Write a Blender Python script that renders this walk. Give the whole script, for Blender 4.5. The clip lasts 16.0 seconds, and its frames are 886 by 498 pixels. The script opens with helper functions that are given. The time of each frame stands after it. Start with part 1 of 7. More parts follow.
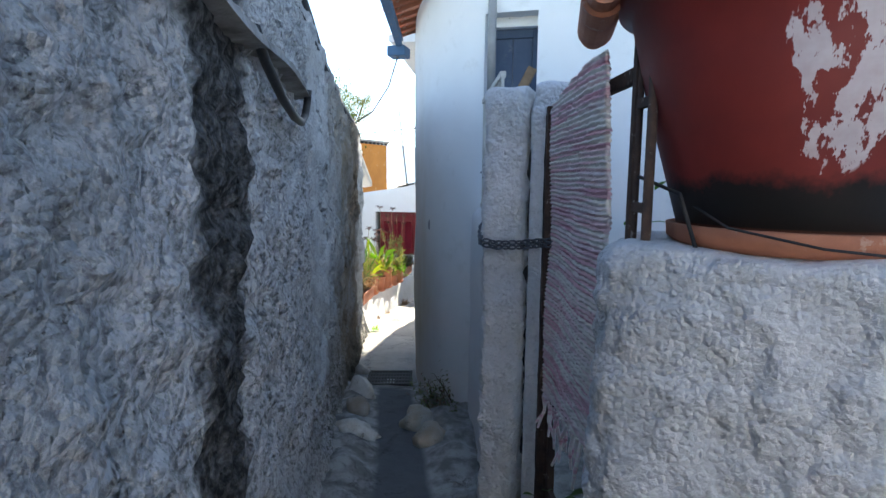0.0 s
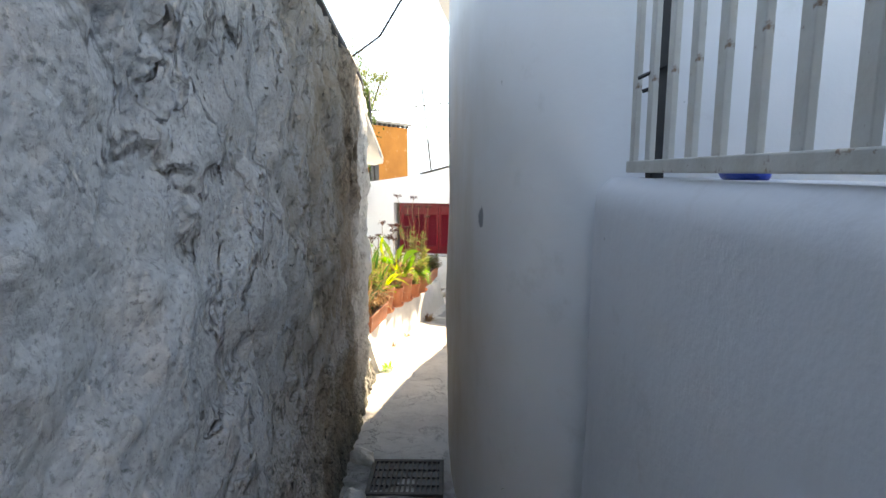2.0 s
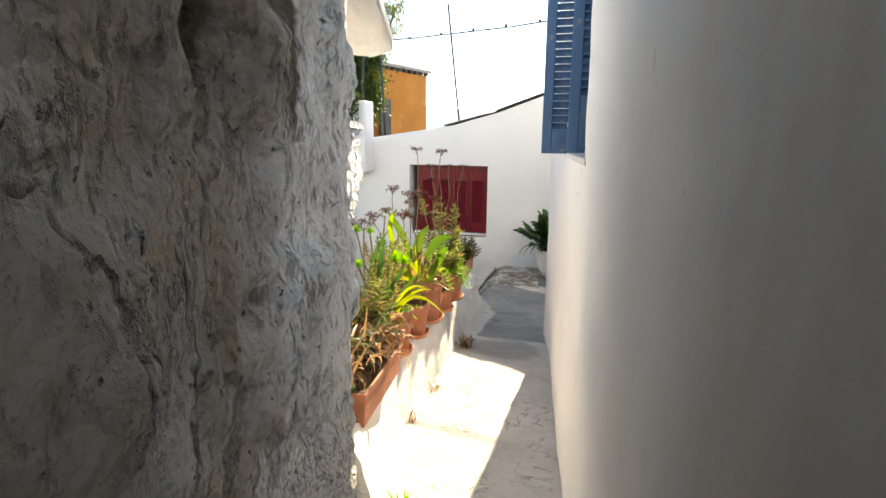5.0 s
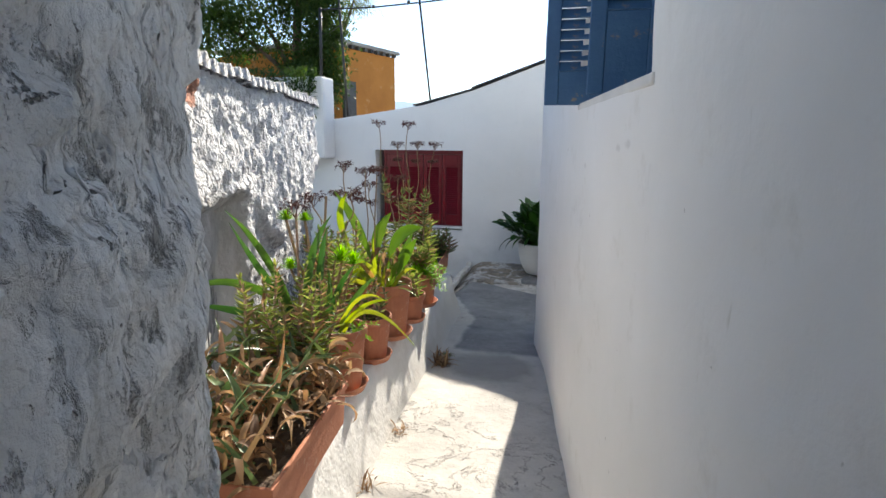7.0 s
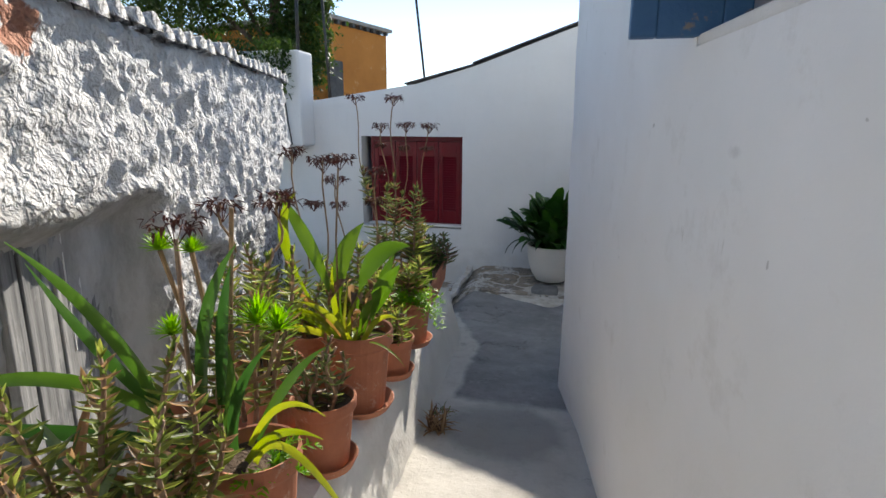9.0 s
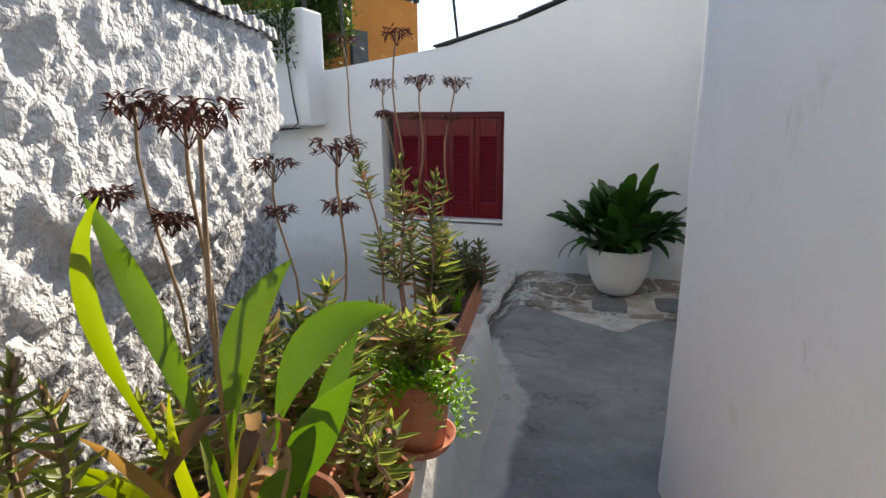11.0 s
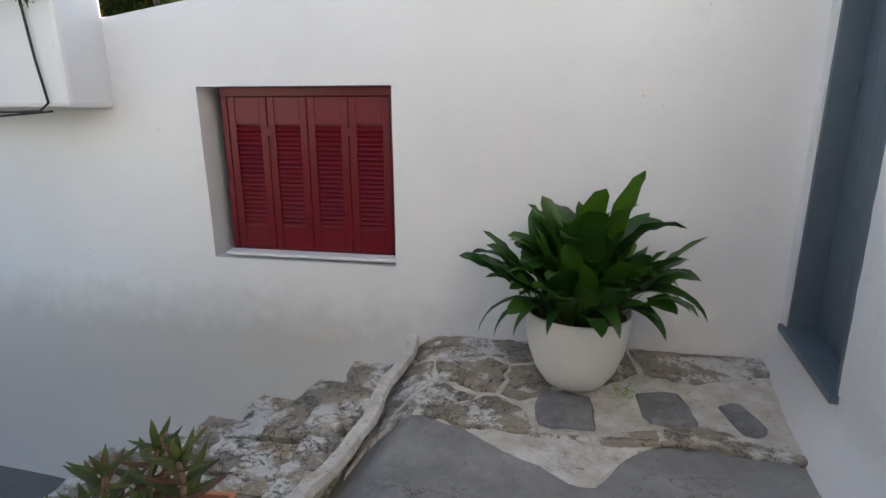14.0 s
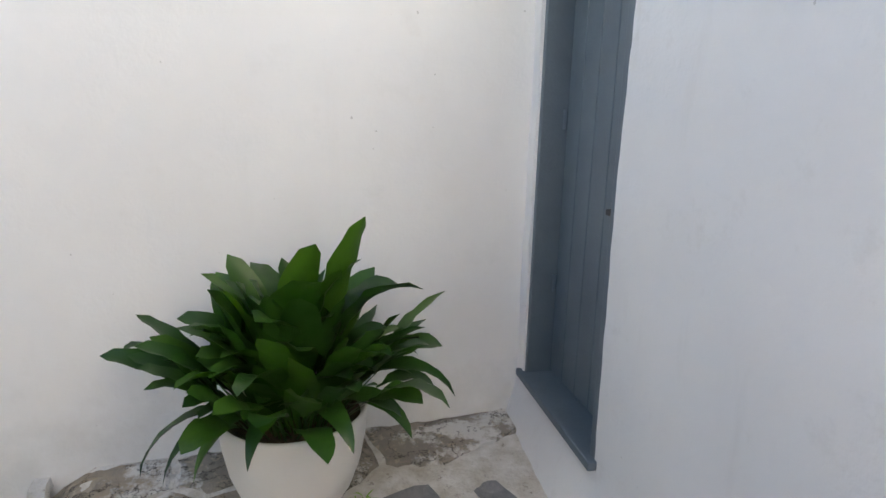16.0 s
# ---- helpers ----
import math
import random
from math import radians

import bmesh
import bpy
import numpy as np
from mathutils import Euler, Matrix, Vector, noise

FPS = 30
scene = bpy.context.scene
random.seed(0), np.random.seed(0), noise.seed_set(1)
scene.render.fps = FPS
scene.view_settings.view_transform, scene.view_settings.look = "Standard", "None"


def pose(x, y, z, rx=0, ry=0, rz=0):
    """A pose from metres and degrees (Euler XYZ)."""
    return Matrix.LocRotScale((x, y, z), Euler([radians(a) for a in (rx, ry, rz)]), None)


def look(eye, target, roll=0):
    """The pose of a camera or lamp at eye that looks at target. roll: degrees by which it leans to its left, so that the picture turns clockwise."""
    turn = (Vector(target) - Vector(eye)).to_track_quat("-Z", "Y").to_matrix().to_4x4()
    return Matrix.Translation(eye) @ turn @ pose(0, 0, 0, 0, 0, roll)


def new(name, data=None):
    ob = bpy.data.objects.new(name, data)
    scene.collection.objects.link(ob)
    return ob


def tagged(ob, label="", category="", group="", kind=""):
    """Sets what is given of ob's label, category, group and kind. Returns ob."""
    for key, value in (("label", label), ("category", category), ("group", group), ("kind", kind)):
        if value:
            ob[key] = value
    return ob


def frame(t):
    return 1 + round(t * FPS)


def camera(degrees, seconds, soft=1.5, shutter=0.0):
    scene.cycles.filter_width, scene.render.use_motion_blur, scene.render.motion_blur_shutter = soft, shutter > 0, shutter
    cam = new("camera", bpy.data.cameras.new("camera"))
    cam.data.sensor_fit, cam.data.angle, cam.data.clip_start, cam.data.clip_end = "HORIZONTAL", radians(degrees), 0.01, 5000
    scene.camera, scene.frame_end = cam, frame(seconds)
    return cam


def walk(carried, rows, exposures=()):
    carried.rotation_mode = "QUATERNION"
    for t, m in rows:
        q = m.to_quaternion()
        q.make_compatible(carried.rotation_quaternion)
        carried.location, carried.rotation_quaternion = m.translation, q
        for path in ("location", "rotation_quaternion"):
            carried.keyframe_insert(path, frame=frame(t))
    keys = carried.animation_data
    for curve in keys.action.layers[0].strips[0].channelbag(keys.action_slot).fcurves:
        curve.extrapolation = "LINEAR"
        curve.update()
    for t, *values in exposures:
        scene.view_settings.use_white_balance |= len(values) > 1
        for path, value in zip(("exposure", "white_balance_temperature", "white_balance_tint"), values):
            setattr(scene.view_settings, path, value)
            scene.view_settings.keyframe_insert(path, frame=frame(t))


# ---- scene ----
cam = camera(78.3, 16.0)
PATH = [
    (0, (1.69, 0.789, 1.913), (1.272, 2.727, 1.654), 0.5),
    (0.5, (1.515, 1.363, 1.867), (1.08, 3.298, 1.611), 0.6),
    (1, (1.347, 1.888, 1.834), (0.891, 3.818, 1.578), 0.5),
    (1.5, (1.231, 2.403, 1.771), (0.75, 4.327, 1.507), 0.3),
    (2, (1.066, 2.852, 1.725), (0.568, 4.768, 1.442), 0.2),
    (2.5, (0.921, 3.362, 1.666), (0.4, 5.27, 1.365), 0.2),
    (3, (0.769, 3.868, 1.644), (0.23, 5.768, 1.326), 0.6),
    (3.5, (0.546, 4.328, 1.614), (-0.001, 6.221, 1.272), 0.8),
    (6, (-0.023, 5.961, 1.344), (-0.544, 7.849, 0.942), 0.4),
    (6.5, (-0.054, 6.126, 1.314), (-0.538, 8.025, 0.911), 0.3),
    (7, (-0.124, 6.361, 1.24), (-0.57, 8.268, 0.836), 0.4),
    (7.5, (-0.186, 6.565, 1.217), (-0.611, 8.477, 0.81), 0.3),
    (8, (-0.235, 6.845, 1.187), (-0.654, 8.756, 0.769), 0.4),
    (8.5, (-0.289, 7.112, 1.196), (-0.708, 9.019, 0.763), 0.4),
    (11, (-0.612, 8.585, 1.057), (-1.18, 10.438, 0.566), -0.5),
    (11.5, (-0.593, 8.905, 1.114), (-1.178, 10.745, 0.592), -0.9),
    (12, (-0.652, 9.272, 1.063), (-1.209, 11.124, 0.553), -0.9),
    (12.5, (-0.65, 9.616, 1.002), (-1.165, 11.481, 0.494), -0.4),
    (13, (-0.668, 9.959, 0.959), (-1.143, 11.837, 0.461), -0.2),
    (13.5, (-0.71, 10.34, 0.992), (-1.141, 12.222, 0.47), -0.1),
    (14, (-0.678, 10.692, 0.923), (-1.045, 12.592, 0.417), -0.1),
    (14.5, (-0.725, 10.973, 0.899), (-0.987, 12.889, 0.39), 0.3),
    (15, (-0.755, 11.187, 0.912), (-0.865, 13.12, 0.409), 0.6),
    (15.2, (-0.717, 11.272, 0.949), (-0.752, 13.2, 0.418), 0.6),
    (15.5, (-0.652, 11.383, 0.918), (-0.537, 13.318, 0.426), 0.8),
    (15.7, (-0.598, 11.452, 0.942), (-0.326, 13.375, 0.465), 1.0),
    (15.8, (-0.594, 11.472, 0.941), (-0.217, 13.382, 0.48), 1.2),
    (15.9, (-0.581, 11.483, 0.933), (-0.095, 13.373, 0.494), 1.3),
    (16, (-0.557, 11.496, 0.926), (0.052, 13.354, 0.506), 1.3),
]
EXPO = [(0.0, 1.75, 7000, 9), (0.5, 2.1, 7700, 12), (1.0, 2.45, 8000, 11), (2.0, 2.35, 9200, 13), (3.0, 2.2, 9900, 14), (3.7, 2.15, 11200, 15), (6.0, 1.45, 7200, 10), (7.0, 1.05, 7000, 10), (8.0, 0.62, 7000, 10), (8.5, 0.64, 6900, 10), (11.0, 1.02, 7600, 12), (13.0, 1.32, 8000, 13), (14.5, 1.58, 8400, 14), (16.0, 1.85, 8500, 14)]
walk(cam, [(t, look(eye, target, roll)) for t, eye, target, roll in PATH], EXPO)

# ---- world and sun ----
SUN_ELEV, SUN_AZ = 28.5, 0.3
world = bpy.data.worlds.new("sky")
scene.world = world
world.use_nodes = True
wn = world.node_tree
sky = wn.nodes.new("ShaderNodeTexSky")
sky.sky_type = "NISHITA"
sky.sun_disc = False
sky.sun_elevation = radians(SUN_ELEV)
sky.sun_rotation = radians(SUN_AZ)
sky.altitude = 120
sky.air_density = 0.8
sky.dust_density = 0.0
wn.nodes["Background"].inputs["Strength"].default_value = 0.15
wn.links.new(sky.outputs[0], wn.nodes["Background"].inputs["Color"])
sun_data = bpy.data.lights.new("sun", "SUN")
sun_data.energy = 5.0
sun_data.angle = radians(0.55)
sun_data.color = (1.0, 0.95, 0.87)
sun = new("sun", sun_data)
sun.matrix_world = look((30 * math.cos(radians(SUN_ELEV)) * math.sin(radians(SUN_AZ)), 30 * math.cos(radians(SUN_ELEV)) * math.cos(radians(SUN_AZ)), 30 * math.sin(radians(SUN_ELEV))), (0, 0, 0))


# ---- materials ----
class Mat:
    """A small builder for node materials in world-sized object coordinates."""

    def __init__(self, name, rough=0.8, metal=0.0, spec=0.4):
        self.m = bpy.data.materials.new(name)
        self.m.use_nodes = True
        self.t = self.m.node_tree
        self.b = self.t.nodes["Principled BSDF"]
        self.b.inputs["Roughness"].default_value = rough
        self.b.inputs["Metallic"].default_value = metal
        self.b.inputs["Specular IOR Level"].default_value = spec
        self.co = self.t.nodes.new("ShaderNodeTexCoord").outputs["Object"]

    def put(self, node, name, v):
        if hasattr(v, "is_output"):
            self.t.links.new(v, node.inputs[name])
        else:
            if isinstance(v, tuple) and len(v) == 3 and node.inputs[name].type == "RGBA":
                v = (*v, 1)
            node.inputs[name].default_value = v

    def noise(self, scale, detail=4, rough=0.6, stretch=None, warp=0.0):
        n = self.t.nodes.new("ShaderNodeTexNoise")
        n.inputs["Scale"].default_value = scale
        n.inputs["Detail"].default_value = detail
        n.inputs["Roughness"].default_value = rough
        n.inputs["Distortion"].default_value = warp
        self.t.links.new(self.mapped(stretch) if stretch else self.co, n.inputs["Vector"])
        return n.outputs["Fac"]

    def mapped(self, s, loc=(0, 0, 0)):
        mp = self.t.nodes.new("ShaderNodeMapping")
        mp.inputs["Scale"].default_value = s
        mp.inputs["Location"].default_value = loc
        self.t.links.new(self.co, mp.inputs["Vector"])
        return mp.outputs[0]

    def voronoi(self, scale, feature="F1", stretch=None, rnd=1.0):
        n = self.t.nodes.new("ShaderNodeTexVoronoi")
        n.feature = feature
        n.inputs["Scale"].default_value = scale
        n.inputs["Randomness"].default_value = rnd
        self.t.links.new(self.mapped(stretch) if stretch else self.co, n.inputs["Vector"])
        return n.outputs["Distance"]

    def ramp(self, v, a, b, lo=0.0, hi=1.0):
        n = self.t.nodes.new("ShaderNodeMapRange")
        for k, x in (("Value", v), ("From Min", a), ("From Max", b), ("To Min", lo), ("To Max", hi)):
            self.put(n, k, x)
        return n.outputs[0]

    def math(self, op, a, b=0.0):
        n = self.t.nodes.new("ShaderNodeMath")
        n.operation = op
        for i, x in enumerate((a, b)):
            if hasattr(x, "is_output"):
                self.t.links.new(x, n.inputs[i])
            else:
                n.inputs[i].default_value = x
        return n.outputs[0]

    def mix(self, f, a, b, mode="MIX"):
        n = self.t.nodes.new("ShaderNodeMix")
        n.data_type = "RGBA"
        n.blend_type = mode
        for sock, x in ((n.inputs[0], f), (n.inputs[6], a), (n.inputs[7], b)):
            if hasattr(x, "is_output"):
                self.t.links.new(x, sock)
            else:
                sock.default_value = (*x, 1) if isinstance(x, tuple) else x
        return n.outputs[2]

    def axis(self, i):
        n = self.t.nodes.new("ShaderNodeSeparateXYZ")
        self.t.links.new(self.co, n.inputs[0])
        return n.outputs[i]

    def rand(self):
        return self.t.nodes.new("ShaderNodeObjectInfo").outputs["Random"]

    def island(self):
        return self.t.nodes.new("ShaderNodeNewGeometry").outputs["Random Per Island"]

    def color(self, c):
        self.put(self.b, "Base Color", c)
        return self

    def bump(self, h, dist=0.01, strength=1.0):
        n = self.t.nodes.new("ShaderNodeBump")
        n.inputs["Distance"].default_value = dist
        n.inputs["Strength"].default_value = strength
        self.t.links.new(h, n.inputs["Height"])
        if self.b.inputs["Normal"].links:
            self.t.links.new(self.b.inputs["Normal"].links[0].from_socket, n.inputs["Normal"])
        self.t.links.new(n.outputs[0], self.b.inputs["Normal"])
        return self

    def spot(self, centre, size, soft=0.3, wob=0.5, scale=6.0):
        """A blotch round centre with half-sizes size: 1 inside, 0 outside, with an uneven edge."""
        mp = self.t.nodes.new("ShaderNodeVectorMath")
        mp.operation = "SUBTRACT"
        self.t.links.new(self.co, mp.inputs[0])
        mp.inputs[1].default_value = centre
        dv = self.t.nodes.new("ShaderNodeVectorMath")
        dv.operation = "DIVIDE"
        self.t.links.new(mp.outputs[0], dv.inputs[0])
        dv.inputs[1].default_value = size
        ln = self.t.nodes.new("ShaderNodeVectorMath")
        ln.operation = "LENGTH"
        self.t.links.new(dv.outputs[0], ln.inputs[0])
        d = self.math("ADD", ln.outputs["Value"], self.math("MULTIPLY", self.math("SUBTRACT", self.noise(scale, 4), 0.5), wob * 2))
        return self.ramp(d, 1 - soft, 1 + soft, 1.0, 0.0)


# places where the plaster has fallen: centre and half-sizes
FALLEN = (((-0.4, 6.0, 2.02), (0.4, 0.07, 0.16)), ((-0.44, 6.12, 1.78), (0.4, 0.1, 0.14)), ((-0.5, 6.42, 1.68), (0.4, 0.1, 0.3)), ((-0.4, 6.05, 1.58), (0.4, 0.05, 0.08)))


def roughcast_mat():
    """Old whitewash over roughcast: greyed, mouldy, with a black runnel and broken plaster near the lane's end."""
    k = Mat("old_whitewash", 0.92, 0, 0.2)
    y, z = k.axis(1), k.axis(2)
    c = k.mix(k.ramp(k.noise(2.2, 5), 0.35, 0.7), (0.64, 0.64, 0.63), (0.48, 0.475, 0.46))
    c = k.mix(k.ramp(k.noise(9, 6, 0.75), 0.5, 0.74, 0, 0.8), c, (0.38, 0.37, 0.35))
    # bare roughcast: dark pits and their shade put into the colour; plaster only a few
    bare = k.math("MAXIMUM", k.ramp(y, 2.9, 3.3, 1, 0), k.ramp(k.math("ADD", z, k.math("MULTIPLY", k.noise(3, 4), -0.7)), 0.35, 0.5, 1, 0.25))
    c = k.mix(k.math("MULTIPLY", bare, k.ramp(k.noise(38, 4, 0.7), 0.5, 0.64, 0, 0.85)), c, (0.17, 0.165, 0.155))
    c = k.mix(k.ramp(k.noise(95, 3, 0.7), 0.54, 0.68, 0, 0.55), c, (0.18, 0.175, 0.165))
    c = k.mix(k.math("MULTIPLY", k.ramp(y, 1.2, 1.7, 1, 0), k.ramp(k.noise(3, 4), 0.3, 0.6, 0.3, 0.8)), c, (0.22, 0.22, 0.215))
    # flakes of paint with dirty rims
    fl = k.noise(3.0, 4, 0.55)
    rim = k.math("MULTIPLY", k.ramp(k.math("ABSOLUTE", k.math("SUBTRACT", fl, 0.53)), 0.001, 0.008, 0.4, 0), k.math("MULTIPLY", k.ramp(y, 3.0, 3.4), k.ramp(y, 5.6, 6.1, 1, 0)))
    c = k.mix(rim, c, (0.16, 0.15, 0.135))
    # dirtier, warmer plaster further down the lane
    far = k.math("MULTIPLY", k.ramp(y, 3.6, 5.2), k.ramp(y, 6.5, 6.9, 1, 0.35))
    c = k.mix(k.math("MULTIPLY", far, k.ramp(k.noise(3.5, 5, 0.65), 0.38, 0.6, 0.3, 0.95)), c, (0.36, 0.29, 0.215))
    c = k.mix(k.ramp(k.math("ADD", y, k.math("MULTIPLY", k.noise(2.5, 4), 0.5)), 6.3, 6.6, 0, 0.9), c, k.mix(k.ramp(k.noise(7, 6, 0.7), 0.45, 0.7), (0.83, 0.83, 0.82), (0.68, 0.67, 0.65)))
    c = k.mix(k.math("MULTIPLY", k.ramp(y, 5.6, 6.1), k.ramp(k.noise(9, 5, 0.7, (1, 1, 0.35)), 0.6, 0.68, 0, 0.6)), c, (0.34, 0.32, 0.28))
    pits = k.math("MULTIPLY", k.ramp(y, 3.2, 4.0), k.ramp(k.noise(34, 4, 0.6), 0.66, 0.7))
    c = k.mix(k.math("MULTIPLY", pits, 0.8), c, (0.12, 0.105, 0.085))
    # black runnel
    d = k.math("SUBTRACT", y, k.math("ADD", 1.72, k.math("MULTIPLY", z, 0.025)))
    d = k.math("ABSOLUTE", k.math("ADD", d, k.math("MULTIPLY", k.math("SUBTRACT", k.noise(5, 4), 0.5), 0.16)))
    c = k.mix(k.math("MULTIPLY", k.ramp(d, 0.13, 0.19, 1.0, 0.0), k.ramp(k.noise(30, 4, 0.7), 0.4, 0.62, 0.99, 0.75)), c, (0.02, 0.019, 0.017))
    # pitted, weathered whitewash at the wall's end
    worn = k.math("MULTIPLY", k.ramp(y, 5.3, 6.0), k.ramp(k.noise(19, 6, 0.78, (1, 1, 0.5)), 0.54, 0.64))
    c = k.mix(k.math("MULTIPLY", worn, 0.7), c, (0.3, 0.285, 0.255))
    # bare brown undercoat high up near the end
    brown = k.math("MULTIPLY", k.spot((-0.45, 6.1, 2.05), (0.6, 0.5, 0.62), 0.2, 0.6, 4), 0.85)
    c = k.mix(brown, c, k.mix(k.ramp(k.noise(24, 5, 0.7), 0.38, 0.62), (0.2, 0.155, 0.115), (0.42, 0.34, 0.26)))
    # fallen plaster
    for ce, si in FALLEN:
        c = k.mix(k.spot(ce, si, 0.1, 0.6, 8), c, k.mix(k.noise(30, 3), (0.075, 0.058, 0.042), (0.24, 0.185, 0.13)))
    # damp moss at the foot
    low = k.ramp(k.math("ADD", z, k.math("MULTIPLY", k.noise(6, 4), -0.5)), -0.25, 0.2, 1, 0)
    c = k.mix(k.math("MULTIPLY", low, 0.85), c, (0.1, 0.095, 0.07))
    k.color(c)
    k.bump(k.math("MULTIPLY", k.ramp(fl, 0.5, 0.56), k.math("MULTIPLY", k.ramp(y, 2.9, 3.4), k.ramp(y, 5.8, 6.3, 1, 0.35))), 0.026, 0.9)
    k.bump(k.math("MULTIPLY", k.ramp(k.noise(4.6, 4, 0.55, (1, 1, 0.6)), 0.54, 0.58), k.ramp(y, 3.2, 4.0)), 0.022, 0.9)
    k.bump(k.ramp(k.noise(6, 3, 0.5), 0.5, 0.6), 0.005, 0.6)
    k.bump(k.noise(11, 3, 0.5), 0.022, 0.8)
    k.bump(k.math("MULTIPLY", bare, k.math("SUBTRACT", k.math("MULTIPLY", k.noise(24, 4, 0.6), 1.3), k.math("MULTIPLY", k.voronoi(58), 0.7))), 0.022, 0.9)
    k.bump(k.math("MULTIPLY", worn, -1), 0.012, 0.8)
    k.bump(k.math("MULTIPLY", pits, -1), 0.012, 0.9)
    k.bump(k.noise(90, 4, 0.7), 0.005, 0.8)
    return k.m


def whitewash_mat(name, base=(0.8, 0.8, 0.79), dirt=0.35, bump=0.5, foot=None):
    k = Mat(name, 0.85, 0, 0.25)
    c = k.mix(k.ramp(k.noise(1.1, 4), 0.35, 0.7), base, tuple(v * 0.93 for v in base))
    c = k.mix(k.math("MULTIPLY", k.ramp(k.noise(5, 6, 0.7), 0.58, 0.75), dirt), c, (0.5, 0.48, 0.44))
    c = k.mix(k.math("MULTIPLY", k.ramp(k.noise(3, 4, 0.6, (3, 3, 0.5)), 0.6, 0.8), dirt * 0.6), c, (0.52, 0.5, 0.47))
    # small chips
    c = k.mix(k.ramp(k.noise(23, 2), 0.765, 0.78, 0, 0.6), c, (0.42, 0.41, 0.4))
    if foot:
        low = k.ramp(k.math("ADD", k.axis(2), k.math("MULTIPLY", k.noise(7, 4), -0.4)), foot - 0.3, foot + 0.1, 0.6, 0)
        c = k.mix(low, c, (0.42, 0.4, 0.36))
    k.color(c)
    k.bump(k.noise(5, 5, 0.6), 0.02, bump)
    k.bump(k.noise(45, 4, 0.65), 0.004, bump)
    return k.m


def house_mat():
    """Whitewashed house wall with two scabs of bare grey render."""
    k = Mat("house_whitewash", 0.85, 0, 0.25)
    c = k.mix(k.ramp(k.noise(1.3, 4), 0.35, 0.7), (0.83, 0.83, 0.83), (0.77, 0.77, 0.76))
    c = k.mix(k.math("MULTIPLY", k.ramp(k.noise(5, 6, 0.7), 0.58, 0.75), 0.35), c, (0.52, 0.5, 0.46))
    c = k.mix(k.ramp(k.noise(23, 2), 0.765, 0.78, 0, 0.6), c, (0.42, 0.41, 0.4))
    # warm light bounced off the sunlit ground, put into the colour as a blotch
    warm_bounce = k.math("MULTIPLY", k.spot((0.36, 5.7, 0.95), (0.45, 0.75, 1.4), 0.7, 0.5, 2), k.ramp(k.noise(4, 5, 0.65, (1, 1, 0.3)), 0.3, 0.65, 0.35, 0.85))
    c = k.mix(warm_bounce, c, (0.58, 0.49, 0.37))
    c = k.mix(k.math("MULTIPLY", k.ramp(k.axis(1), 6.2, 6.6), k.ramp(k.noise(14, 3, 0.6, (1, 1, 0.28)), 0.7, 0.74, 0, 0.5)), c, (0.5, 0.48, 0.44))
    c = k.mix(k.spot((0.66, 5.03, 1.545), (0.2, 0.03, 0.042), 0.08, 0.45, 18), c, (0.31, 0.31, 0.31))
    c = k.mix(k.spot((0.29, 5.95, 1.76), (0.2, 0.04, 0.19), 0.1, 0.5, 9), c, (0.27, 0.26, 0.25))
    for ce in ((-0.01, 7.9, 1.215), (0.0, 7.8, 1.225), (-0.07, 8.45, 1.14)):
        c = k.mix(k.math("MULTIPLY", k.spot(ce, (0.2, 0.022, 0.009), 0.5, 1.1, 40), 0.3), c, (0.42, 0.41, 0.4))
    k.color(c)
    k.bump(k.noise(2.6, 3, 0.5), 0.03, 0.5)
    k.bump(k.noise(9, 4, 0.5), 0.004, 0.4)
    k.bump(k.noise(45, 4, 0.65), 0.0018, 0.5)
    return k.m


